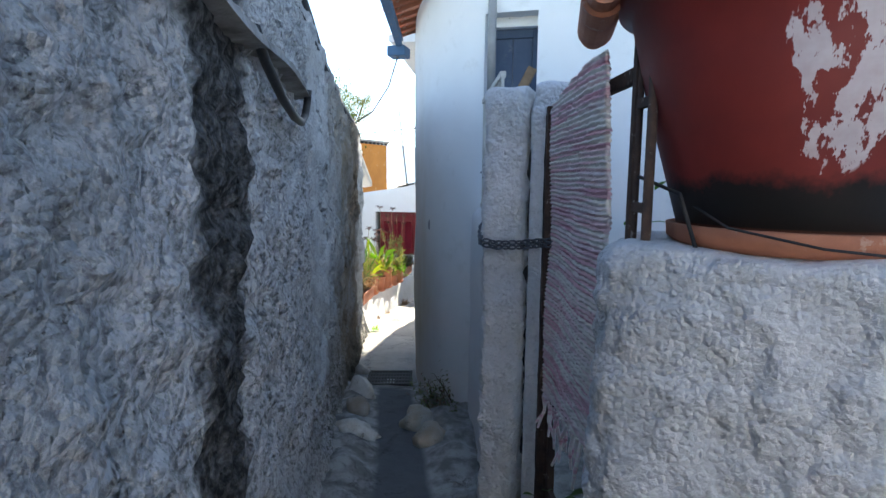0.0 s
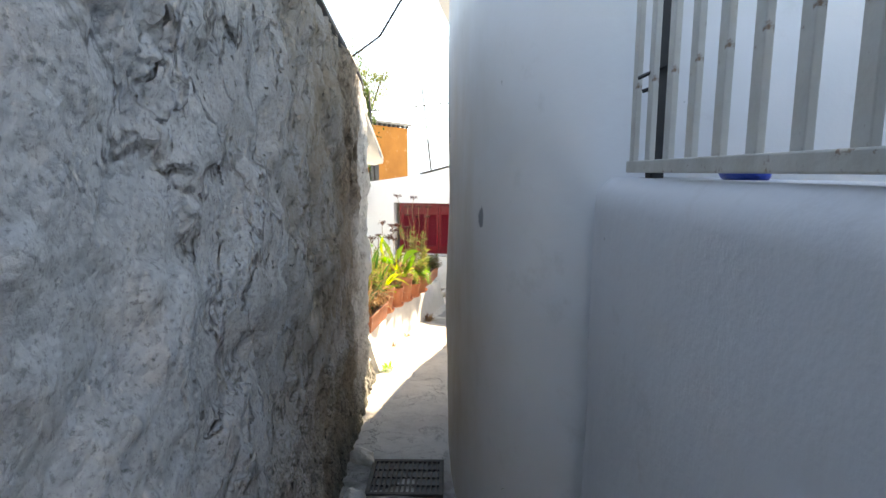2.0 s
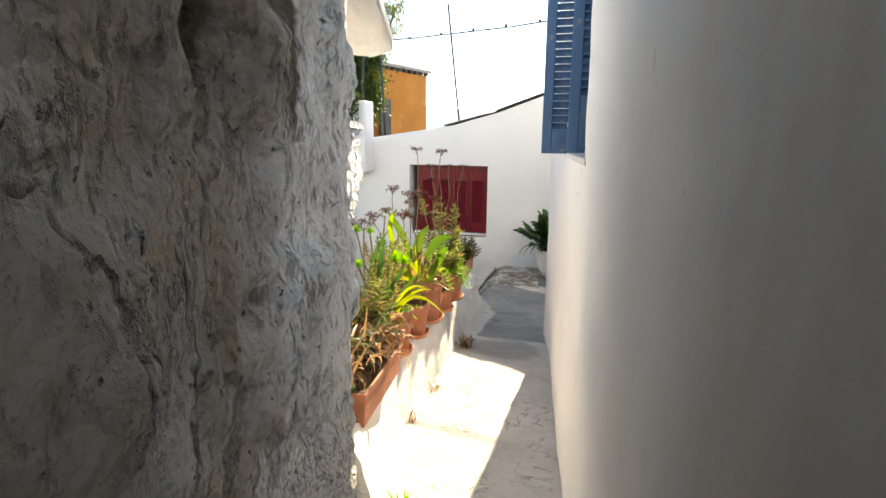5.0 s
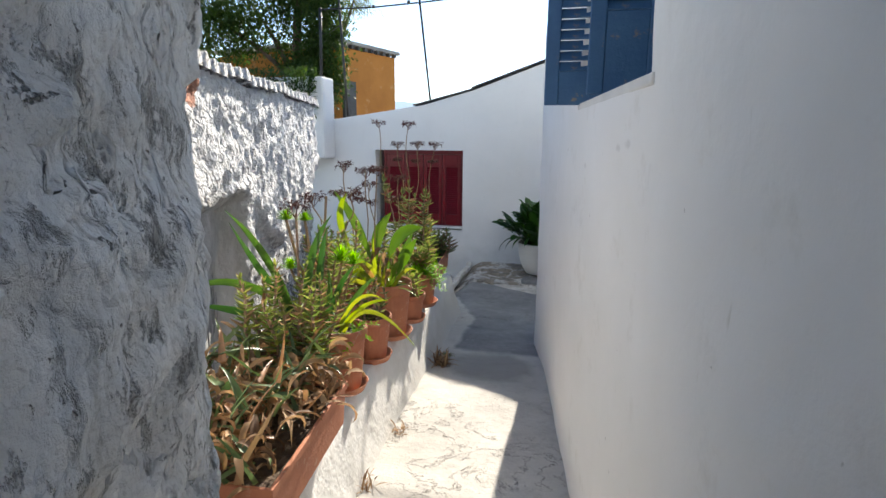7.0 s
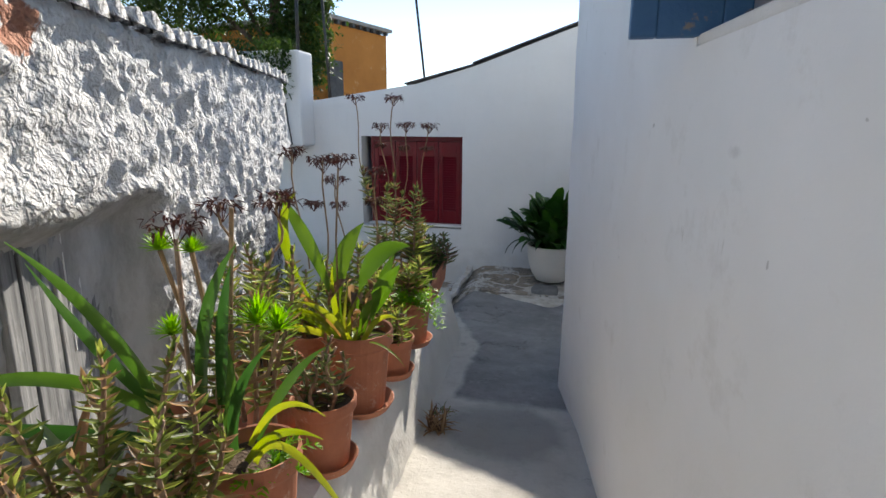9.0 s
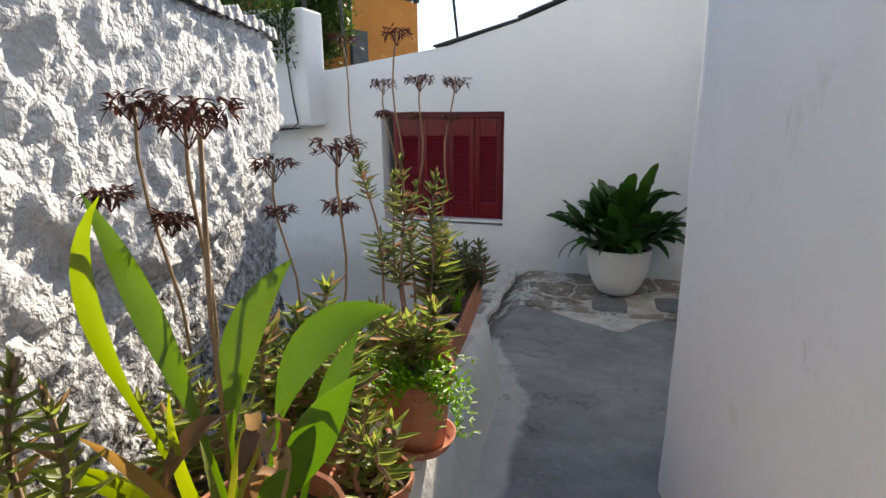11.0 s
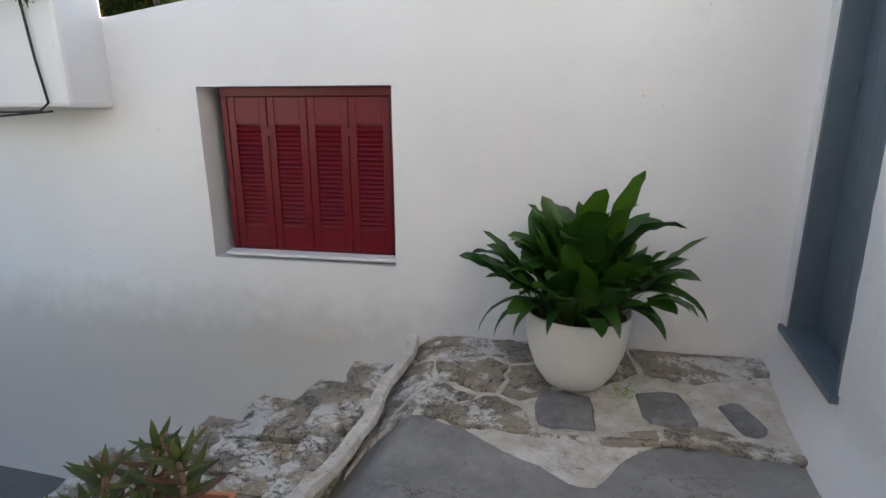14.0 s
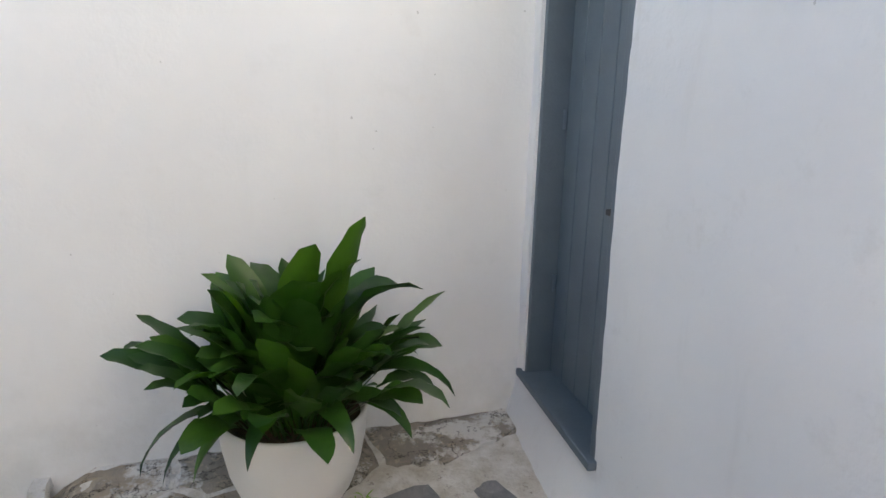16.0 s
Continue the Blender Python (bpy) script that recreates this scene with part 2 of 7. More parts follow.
def rough_wall_mat():
    k = Mat("thick_limewash", 0.93, 0, 0.15)
    c = k.mix(k.ramp(k.noise(6, 5), 0.35, 0.7), (0.73, 0.73, 0.735), (0.64, 0.64, 0.65))
    low = k.ramp(k.math("ADD", k.axis(2), k.math("MULTIPLY", k.noise(2.5, 5, 0.7), -1.4)), -0.75, 0.0, 1, 0)
    c = k.mix(k.math("MULTIPLY", low, k.ramp(k.noise(16, 6, 0.8), 0.44, 0.56)), c, (0.09, 0.085, 0.075))
    c = k.mix(k.ramp(k.noise(40, 4, 0.7), 0.66, 0.72, 0, 0.4), c, (0.4, 0.39, 0.37))
    # bare grey render round the old panel
    y = k.axis(1)
    bare = k.math("MULTIPLY", k.math("MULTIPLY", k.ramp(y, 7.5, 7.7), k.ramp(y, 9.5, 9.62, 1, 0)), k.ramp(k.math("ADD", k.axis(2), k.math("MULTIPLY", k.noise(4, 4), 0.2)), 0.96, 1.02, 1, 0))
    c = k.mix(bare, c, k.mix(k.ramp(k.noise(5, 5, 0.7, (1, 1, 0.4)), 0.35, 0.65), (0.56, 0.56, 0.56), (0.36, 0.355, 0.34)))
    for ce, si in (((-2.05, 8.75, 1.45), (0.4, 0.09, 0.1)), ((-1.8, 8.2, 1.55), (0.4, 0.06, 0.06)), ((-2.78, 11.2, 1.6), (0.4, 0.09, 0.05))):
        c = k.mix(k.spot(ce, si, 0.1, 1.1, 13), c, k.mix(k.noise(20), (0.36, 0.15, 0.1), (0.5, 0.28, 0.2)))
    k.color(c)
    rough = k.math("SUBTRACT", 1.0, k.math("MULTIPLY", bare, 0.8))
    k.bump(k.math("MULTIPLY", rough, k.noise(17, 3, 0.5)), 0.035, 0.8)
    k.bump(k.math("MULTIPLY", rough, k.noise(34, 3, 0.55)), 0.022, 0.8)
    k.bump(k.noise(80, 3, 0.6), 0.004, 0.6)
    return k.m


def ground_mat():
    k = Mat("old_concrete", 0.9, 0, 0.25)
    c = k.mix(k.ramp(k.noise(1.7, 5), 0.35, 0.68), (0.56, 0.54, 0.5), (0.42, 0.4, 0.37))
    c = k.mix(k.ramp(k.noise(11, 6, 0.75), 0.5, 0.75, 0, 0.55), c, (0.3, 0.285, 0.26))
    x, y = k.axis(0), k.axis(1)
    wob = k.math("MULTIPLY", k.math("SUBTRACT", k.noise(4, 4), 0.5), 0.25)
    # dark worn strip in the middle of the narrow lane
    mid = k.math("SUBTRACT", x, k.math("SUBTRACT", 2.05, k.math("MULTIPLY", y, 0.335)))
    strip = k.ramp(k.math("ABSOLUTE", k.math("ADD", mid, k.math("MULTIPLY", wob, 0.25))), 0.13, 0.17, 1, 0)
    strip = k.math("MULTIPLY", strip, k.ramp(y, 5.2, 5.4, 1, 0))
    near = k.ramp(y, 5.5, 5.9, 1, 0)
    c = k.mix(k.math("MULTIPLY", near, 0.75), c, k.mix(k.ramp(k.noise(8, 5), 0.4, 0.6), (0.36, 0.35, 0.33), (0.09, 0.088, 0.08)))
    c = k.mix(strip, c, k.mix(k.noise(6, 5), (0.085, 0.09, 0.095), (0.16, 0.165, 0.17)))
    # dark cement apron before the landing
    edge = k.math("ADD", x, k.math("ADD", k.math("MULTIPLY", wob, 0.5), k.math("MULTIPLY", k.ramp(y, 11.2, 12.5), 0.52)))
    apron = k.math("MULTIPLY", k.ramp(k.math("ADD", y, k.math("MULTIPLY", wob, 0.6)), 10.16, 10.24), k.ramp(edge, -0.96, -0.92))
    tint = k.mix(k.ramp(k.noise(2.4, 6, 0.7), 0.38, 0.66), (0.2, 0.2, 0.198), (0.31, 0.307, 0.3))
    tint = k.mix(k.ramp(k.noise(30, 3), 0.6, 0.72, 0, 0.5), tint, (0.14, 0.138, 0.134))
    tint = k.mix(k.ramp(k.noise(7, 6, 0.75), 0.58, 0.68, 0, 0.45), tint, (0.4, 0.395, 0.38))
    # dark damp blot before the apron
    blot = k.math("MULTIPLY", k.spot((-0.62, 9.85, -0.3), (0.3, 0.3, 0.6), 0.15, 0.35, 3), 0.5)
    c = k.mix(blot, c, (0.2, 0.195, 0.185))
    c = k.mix(apron, c, tint)
    # cracks
    cr = k.math("MULTIPLY", k.math("SUBTRACT", k.noise(1.3, 7, 0.66), 0.5), 2.2)
    line = k.math("MULTIPLY", k.ramp(k.math("ABSOLUTE", cr), 0.002, 0.008, 1, 0), k.ramp(k.noise(1.1, 3), 0.5, 0.56))
    # a net of fine cracks where the screed is worn, by the planter
    net = k.math("MULTIPLY", k.ramp(k.math("ABSOLUTE", k.math("SUBTRACT", k.noise(3.4, 7, 0.7, None, 0.6), 0.5)), 0.001, 0.007, 1, 0), k.math("MULTIPLY", k.ramp(k.math("ADD", y, wob), 9.5, 8.6, 0, 1), k.ramp(k.noise(2.2, 4), 0.45, 0.55)))
    line = k.math("MAXIMUM", line, k.math("MULTIPLY", net, 0.7))
    c = k.mix(k.math("MULTIPLY", line, 0.6), c, (0.09, 0.085, 0.075))
    side = k.ramp(x, -1.6, -1.3, 1, 0)
    c = k.mix(k.math("MULTIPLY", side, k.ramp(y, 14.5, 14.0)), c, k.mix(k.noise(5, 5), (0.1, 0.1, 0.1), (0.2, 0.195, 0.19)))
    beyond = k.ramp(y, 15.5, 17)
    c = k.mix(beyond, c, (0.28, 0.26, 0.2))
    k.color(c)
    k.bump(k.math("MULTIPLY", line, -1), 0.02, 0.8)
    k.bump(k.noise(20, 5, 0.7), 0.012, 0.6)
    k.bump(k.noise(90, 3), 0.003, 0.7)
    return k.m


def plain_mat(name, a, b, scale=8, rough=0.6, bump=0.003, metal=0.0, spec=0.4, wear=None, fine=60, vary=0.0):
    k = Mat(name, rough, metal, spec)
    c = k.mix(k.ramp(k.noise(scale, 5), 0.35, 0.68), a, b)
    if wear:
        c = k.mix(k.ramp(k.noise(scale * 2.3, 6, 0.7), 0.6, 0.68, 0, 0.85), c, wear)
    if vary:
        h = k.t.nodes.new("ShaderNodeHueSaturation")
        k.put(h, "Value", k.ramp(k.rand(), 0, 1, 1 - vary, 1 + vary))
        k.put(h, "Hue", k.ramp(k.rand(), 0, 1, 0.5 - vary * 0.06, 0.5 + vary * 0.06))
        k.put(h, "Color", c)
        c = h.outputs[0]
    k.color(c)
    if bump:
        k.bump(k.noise(fine, 4), bump, 0.8)
    return k.m


def leaf_mat(name, a, b, edge=None, rough=0.42, trans=0.35, vary=0.3):
    """Leaves: two greens that vary leaf by leaf, and light that passes through."""
    k = Mat(name, rough, 0, 0.45)
    r = k.math("FRACT", k.math("ADD", k.island(), k.rand()))
    c = k.mix(k.ramp(r, 0.0, 1.0), a, b)
    c = k.mix(k.ramp(k.noise(14, 4), 0.45, 0.75, 0, vary), c, tuple(v * 0.55 for v in a))
    if edge:
        c = k.mix(k.ramp(k.math("FRACT", k.math("MULTIPLY", r, 7.13)), 0.78, 0.82), c, edge)
    k.color(c)
    tr = k.t.nodes.new("ShaderNodeBsdfTranslucent")
    hs = k.t.nodes.new("ShaderNodeHueSaturation")
    hs.inputs["Value"].default_value = 1.7
    hs.inputs["Saturation"].default_value = 1.15
    k.put(hs, "Color", c)
    k.t.links.new(hs.outputs[0], tr.inputs["Color"])
    mx = k.t.nodes.new("ShaderNodeMixShader")
    mx.inputs[0].default_value = trans
    k.t.links.new(k.b.outputs[0], mx.inputs[1])
    k.t.links.new(tr.outputs[0], mx.inputs[2])
    k.t.links.new(mx.outputs[0], k.t.nodes["Material Output"].inputs["Surface"])
    return k.m


M_ROUGHCAST = roughcast_mat()
M_HOUSE = house_mat()
M_WHITE = whitewash_mat("far_whitewash", (0.8, 0.8, 0.795), 0.12, 0.3, foot=-0.55)
M_NOOK = whitewash_mat("nook_whitewash", (0.78, 0.78, 0.78), 0.3, 0.5)
M_YARD = whitewash_mat("yard_whitewash", (0.74, 0.74, 0.75), 0.4, 0.3)
M_PLANTER = whitewash_mat("planter_whitewash", (0.8, 0.795, 0.78), 0.5, 0.8, foot=-0.15)
M_LIME = rough_wall_mat()
M_GROUND = ground_mat()
M_TERRA = plain_mat("terracotta", (0.5, 0.2, 0.11), (0.4, 0.15, 0.085), 9, 0.8, 0.003, wear=(0.55, 0.36, 0.27))
M_SOIL = plain_mat("soil", (0.07, 0.045, 0.03), (0.12, 0.08, 0.05), 30, 0.95, 0.02)
M_REDPAINT = plain_mat("dark_red_gloss_paint", (0.16, 0.004, 0.011), (0.13, 0.003, 0.009), 5, 0.34, 0.0015, spec=0.38)
M_BLUE = plain_mat("worn_blue_paint", (0.045, 0.125, 0.26), (0.06, 0.155, 0.29), 6, 0.6, 0.003, wear=(0.3, 0.24, 0.18))
M_GREYPAINT = plain_mat("blue_grey_paint", (0.12, 0.16, 0.19), (0.1, 0.135, 0.165), 5, 0.5, 0.002)
M_ORANGE = plain_mat("orange_render", (0.62, 0.25, 0.055), (0.5, 0.19, 0.04), 1.2, 0.9, 0.004, wear=(0.66, 0.38, 0.17))
M_DARK = plain_mat("black_metal", (0.02, 0.02, 0.022), (0.035, 0.033, 0.03), 12, 0.5, 0.001)
M_ROOF = plain_mat("dark_roof_edge", (0.08, 0.08, 0.085), (0.13, 0.13, 0.13), 9, 0.8, 0.003)
M_STONE_P = plain_mat("whitewashed_paving_stone", (0.33, 0.275, 0.2), (0.47, 0.44, 0.39), 7, 0.9, 0.014, wear=(0.13, 0.12, 0.105), fine=22, vary=0.2)
M_STONE_G = plain_mat("grey_paving_stone", (0.17, 0.175, 0.18), (0.25, 0.25, 0.25), 14, 0.85, 0.008, wear=(0.33, 0.33, 0.32))
def slab_mat():
    """Flat weathered stone, tan and grey, smeared with limewash."""
    k = Mat("weathered_slab", 0.9, 0, 0.25)
    c = k.mix(k.rand(), (0.44, 0.35, 0.25), (0.33, 0.29, 0.24))
    c = k.mix(k.ramp(k.noise(4, 5, 0.65), 0.42, 0.62, 0, 0.75), c, (0.24, 0.225, 0.2))
    c = k.mix(k.ramp(k.noise(17, 5, 0.75, (1, 1, 1), 0.8), 0.55, 0.62, 0, 0.7), c, (0.5, 0.42, 0.31))
    c = k.mix(k.ramp(k.noise(3.2, 7, 0.7), 0.5, 0.57, 0, 0.85), c, (0.72, 0.71, 0.68))
    cr = k.math("ABSOLUTE", k.math("SUBTRACT", k.noise(5, 6, 0.68), 0.5))
    c = k.mix(k.ramp(cr, 0.002, 0.01, 0.9, 0), c, (0.06, 0.055, 0.045))
    k.color(c)
    k.bump(k.ramp(cr, 0.0, 0.02), 0.012, 0.8)
    k.bump(k.noise(16, 6, 0.72), 0.02, 0.9)
    k.bump(k.noise(70, 3), 0.004, 0.7)
    return k.m


M_SLAB = slab_mat()
M_MORTAR = plain_mat("limewashed_mortar", (0.68, 0.66, 0.62), (0.46, 0.42, 0.35), 9, 0.95, 0.025, wear=(0.22, 0.19, 0.155), fine=25)
M_POTWHITE = plain_mat("white_plastic", (0.72, 0.7, 0.66), (0.68, 0.66, 0.62), 3, 0.45, 0.0008)


# ---- mesh helpers ----
def mesh_ob(name, verts, faces, mat, parent=None, smooth=False, label=""):
    me = bpy.data.meshes.new(name)
    me.from_pydata([tuple(v) for v in verts], [], faces)
    me.validate()
    bm = bmesh.new()
    bm.from_mesh(me)
    bmesh.ops.recalc_face_normals(bm, faces=bm.faces)
    bm.to_mesh(me)
    bm.free()
    if mat:
        me.materials.append(mat)
    if smooth:
        for p in me.polygons:
            p.use_smooth = True
        me.set_sharp_from_angle(angle=radians(62))
    ob = new(name, me)
    if parent:
        ob.parent = parent
    if label:
        ob["label"] = label
    return ob


def part(name, bm, material, parent=None, label="", smooth=False):
    """Links a bmesh as one mesh object under a thing or a part."""
    bmesh.ops.recalc_face_normals(bm, faces=bm.faces)
    me = bpy.data.meshes.new(name)
    bm.to_mesh(me)
    bm.free()
    if material:
        me.materials.append(material)
    if smooth:
        for p in me.polygons:
            p.use_smooth = True
    ob = new(name, me)
    if parent:
        ob.parent = parent
    if label:
        ob["label"] = label
    return ob


def thing(name, at, label, category, group="", rz=0.0):
    ob = new(name)
    ob.empty_display_size = 0.1
    ob.matrix_basis = pose(*at, 0, 0, rz)
    return tagged(ob, label, category, group)


def box(bm, x0, x1, y0, y1, z0, z1, bevel=0.0, m=None):
    got = bmesh.ops.create_cube(bm, size=1.0)
    vs = got["verts"]
    for v in vs:
        v.co = Vector(((x0 + x1) / 2 + v.co.x * (x1 - x0), (y0 + y1) / 2 + v.co.y * (y1 - y0), (z0 + z1) / 2 + v.co.z * (z1 - z0)))
    if bevel:
        es = list({e for v in vs for e in v.link_edges})
        r = bmesh.ops.bevel(bm, geom=es, offset=bevel, segments=2, affect="EDGES", profile=0.5)
        vs = list({v for f in r["faces"] for v in f.verts} | {v for v in vs if v.is_valid})
    if m:
        bmesh.ops.transform(bm, matrix=m, verts=vs)
    return vs


def boxed(x0, x1, y0, y1, z0, z1, bevel=0.0, m=None):
    bm = bmesh.new()
    box(bm, x0, x1, y0, y1, z0, z1, bevel, m)
    return bm


def tube(path, radius, seg=8, closed=False):
    """A bmesh tube along a list of points; radius is a number or one for each point."""
    bm = bmesh.new()
    pts = [Vector(p) for p in path]
    n = len(pts)
    rings = []
    side = None
    for i, p in enumerate(pts):
        a = pts[(i - 1) % n] if closed or i else p
        b = pts[(i + 1) % n] if closed or i < n - 1 else p
        d = (b - a).normalized()
        if side is None:
            side = d.orthogonal().normalized()
        side = (side - d * side.dot(d)).normalized()
        up = d.cross(side)
        r = radius[i] if isinstance(radius, (list, tuple)) else radius
        rings.append([bm.verts.new(p + (side * math.cos(2 * math.pi * j / seg) + up * math.sin(2 * math.pi * j / seg)) * r) for j in range(seg)])
    for i in range(n if closed else n - 1):
        for j in range(seg):
            a, b = rings[i], rings[(i + 1) % n]
            bm.faces.new((a[j], a[(j + 1) % seg], b[(j + 1) % seg], b[j]))
    if not closed:
        bm.faces.new(rings[0])
        bm.faces.new(rings[-1])
    return bm


def lathe(profile, seg=32, wob=0.0, seed=0.0):
    """A bmesh turned round z from (radius, height) pairs, closed at both ends where the radius is 0."""
    bm = bmesh.new()
    rings = []
    for r, z in profile:
        if r <= 1e-6:
            rings.append([bm.verts.new((0, 0, z))])
        else:
            ring = []
            for j in range(seg):
                a = 2 * math.pi * j / seg
                k = 1 + wob * noise.noise(Vector((math.cos(a) * 2 + seed, math.sin(a) * 2, z * 6)))
                ring.append(bm.verts.new((r * k * math.cos(a), r * k * math.sin(a), z)))
            rings.append(ring)
    for a, b in zip(rings, rings[1:]):
        if len(a) == 1 and len(b) == 1:
            continue
        for j in range(seg):
            if len(a) == 1:
                bm.faces.new((a[0], b[j], b[(j + 1) % seg]))
            elif len(b) == 1:
                bm.faces.new((a[j], a[(j + 1) % seg], b[0]))
            else:
                bm.faces.new((a[j], a[(j + 1) % seg], b[(j + 1) % seg], b[j]))
    return bm


def interp(keys, v):
    if v <= keys[0][0]:
        return keys[0][1]
    for (a, p), (b, q) in zip(keys, keys[1:]):
        if v <= b:
            f = (v - a) / (b - a)
            return p + (q - p) * f
    return keys[-1][1]


def smooth_line(pts, step):
    """Evenly spaced plan points along a smooth curve through pts."""
    pts = [Vector((*p, 0)) for p in pts]
    fine = []
    for i in range(len(pts) - 1):
        p0, p1, p2, p3 = pts[max(i - 1, 0)], pts[i], pts[i + 1], pts[min(i + 2, len(pts) - 1)]
        for k in range(40):
            t = k / 40
            fine.append(0.5 * ((2 * p1) + (p2 - p0) * t + (2 * p0 - 5 * p1 + 4 * p2 - p3) * t * t + (3 * p1 - p0 - 3 * p2 + p3) * t ** 3))
    fine.append(pts[-1])
    out, acc = [fine[0]], 0.0
    for a, b in zip(fine, fine[1:]):
        acc += (b - a).length
        if acc >= step:
            out.append(b)
            acc = 0.0
    if (out[-1] - fine[-1]).length > step * 0.3:
        out.append(fine[-1])
    return out


def wall_run(name, line, z0, top, thick, step, mat, relief, label, face=1, lean=0.0, holes=()):
    """A standing wall along a plan line with a relief on its visible face, a rounded top and a plain back.
    face: 1 when the visible face lies to the right of the line's direction. holes: (test of a plan point, z0, z1), cut right through."""
    pts = line
    n = len(pts)
    nrm = []
    for i in range(n):
        d = (pts[min(i + 1, n - 1)] - pts[max(i - 1, 0)]).normalized()
        nrm.append(Vector((d.y, -d.x, 0)) * face)
    zmax = max(top(p) for p in pts)
    rows = max(4, int((zmax - z0) / step))
    cut = []
    for test, h0, h1 in holes:
        idx = [i for i in range(n) if test(pts[i])]
        cut.append((idx[0], idx[-1], round((h0 - z0) / (zmax - z0) * rows), round((h1 - z0) / (zmax - z0) * rows)))

    def gone(i, j):
        return any(a <= i < b and c <= j < d for a, b, c, d in cut)

    verts, faces = [], []
    for j in range(rows + 1):
        for i, p in enumerate(pts):
            z = z0 + (top(p) - z0) * j / rows
            q = Vector((p.x, p.y, z))
            d = relief(q)
            edge = top(p) - z
            if edge < 0.06:
                d -= (0.06 - edge) ** 2 / 0.06 * 0.8
            d -= lean * max(0.0, z)
            verts.append(q + nrm[i] * d)
    for j in range(rows):
        for i in range(n - 1):
            if not gone(i, j):
                a = j * n + i
                faces.append((a, a + 1, a + n + 1, a + n))
    levels = sorted({0, rows, *[c[2] for c in cut], *[c[3] for c in cut]})
    base = len(verts)
    for j in levels:
        for i, p in enumerate(pts):
            verts.append(Vector((p.x, p.y, z0 + (top(p) - z0) * j / rows)) - nrm[i] * thick)
    for k, (j0, j1) in enumerate(zip(levels, levels[1:])):
        for i in range(n - 1):
            if not gone(i, j0):
                a = base + k * n + i
                faces.append((a, a + 1, a + n + 1, a + n))
    last = base + (len(levels) - 1) * n
    for i in range(n - 1):
        faces.append((rows * n + i, rows * n + i + 1, last + i + 1, last + i))
    for i in (0, n - 1):
        faces.append(tuple([j * n + i for j in range(rows + 1)] + [base + k * n + i for k in reversed(range(len(levels)))]))
    for a, b, c, d in cut:
        kc, kd = levels.index(c), levels.index(d)
        for j, k in ((c, kc), (d, kd)):
            for i in range(a, b):
                faces.append((j * n + i, j * n + i + 1, base + k * n + i + 1, base + k * n + i))
        for i in (a, b):
            faces.append(tuple([j * n + i for j in range(c, d + 1)] + [base + k * n + i for k in reversed(range(kc, kd + 1))]))
    ob = mesh_ob(name, verts, faces, mat, smooth=True)
    return tagged(ob, label, "wall", kind="structure")


def n3(q, s, o=0.0):
    return noise.noise(Vector((q.x * s + o, q.y * s, q.z * s)))


# ---- ground ----
LANE = [(-3, 0.62), (0.8, 0.5), (3.4, 0.31), (4.56, 0.19), (5.35, 0.01), (5.8, -0.005), (6.2, -0.03), (7.33, -0.065), (9.25, -0.24), (10.16, -0.34), (12.68, -0.587), (13.2, -0.6), (13.97, -0.53)]


def ground_z(x, y):
    z = interp(LANE, y)
    if x < -1.32 and y > 7:
        z -= min(1.45, max(0.0, (-1.32 - x) * (0.35 + 0.3 * min(1, max(0, (y - 9) / 3)))))
    if y > 14.4:
        z = -0.5 - 0.9 * min(1.0, (y - 14.4) / 3) if x > -6 else z
        z = min(z, -0.5)
    return z


def build_ground():
    xs = [-2500, -600, -150, -60, -30, -14, -9]
    xs += [-7 + 0.25 * i for i in range(21)] + [-1.9 + 0.05 * i for i in range(82)] + [2.3, 2.8, 3.6, 5, 9, 14, 30, 60, 150, 600, 2500]
    ys = [-2500, -600, -150, -60, -30, -14, -8, -5, -3, -2, -1] + [0.05 * i for i in range(285)] + [14.4, 15, 16, 17.5, 20, 24, 30, 45, 80, 160, 600, 2500]
    verts, faces = [], []
    for y in ys:
        for x in xs:
            q = Vector((x, y, 0))
            z = ground_z(x, y)
            if -7 < x < 3 and -1 < y < 14.3:
                z += 0.014 * n3(q, 2.3) + 0.007 * n3(q, 9, 3.0)
                if y < 5.2:
                    mid = abs(x - (2.05 - 0.335 * y))
                    if mid > 0.15:
                        z += min(0.09, (mid - 0.15) * 0.5) * (0.7 + 0.8 * n3(q, 6, 5.0))
            verts.append((x, y, z))
    n = len(xs)
    for j in range(len(ys) - 1):
        for i in range(n - 1):
            a = j * n + i
            faces.append((a, a + 1, a + n + 1, a + n))
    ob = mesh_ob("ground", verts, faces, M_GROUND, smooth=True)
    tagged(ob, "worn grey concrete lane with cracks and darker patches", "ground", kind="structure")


build_ground()


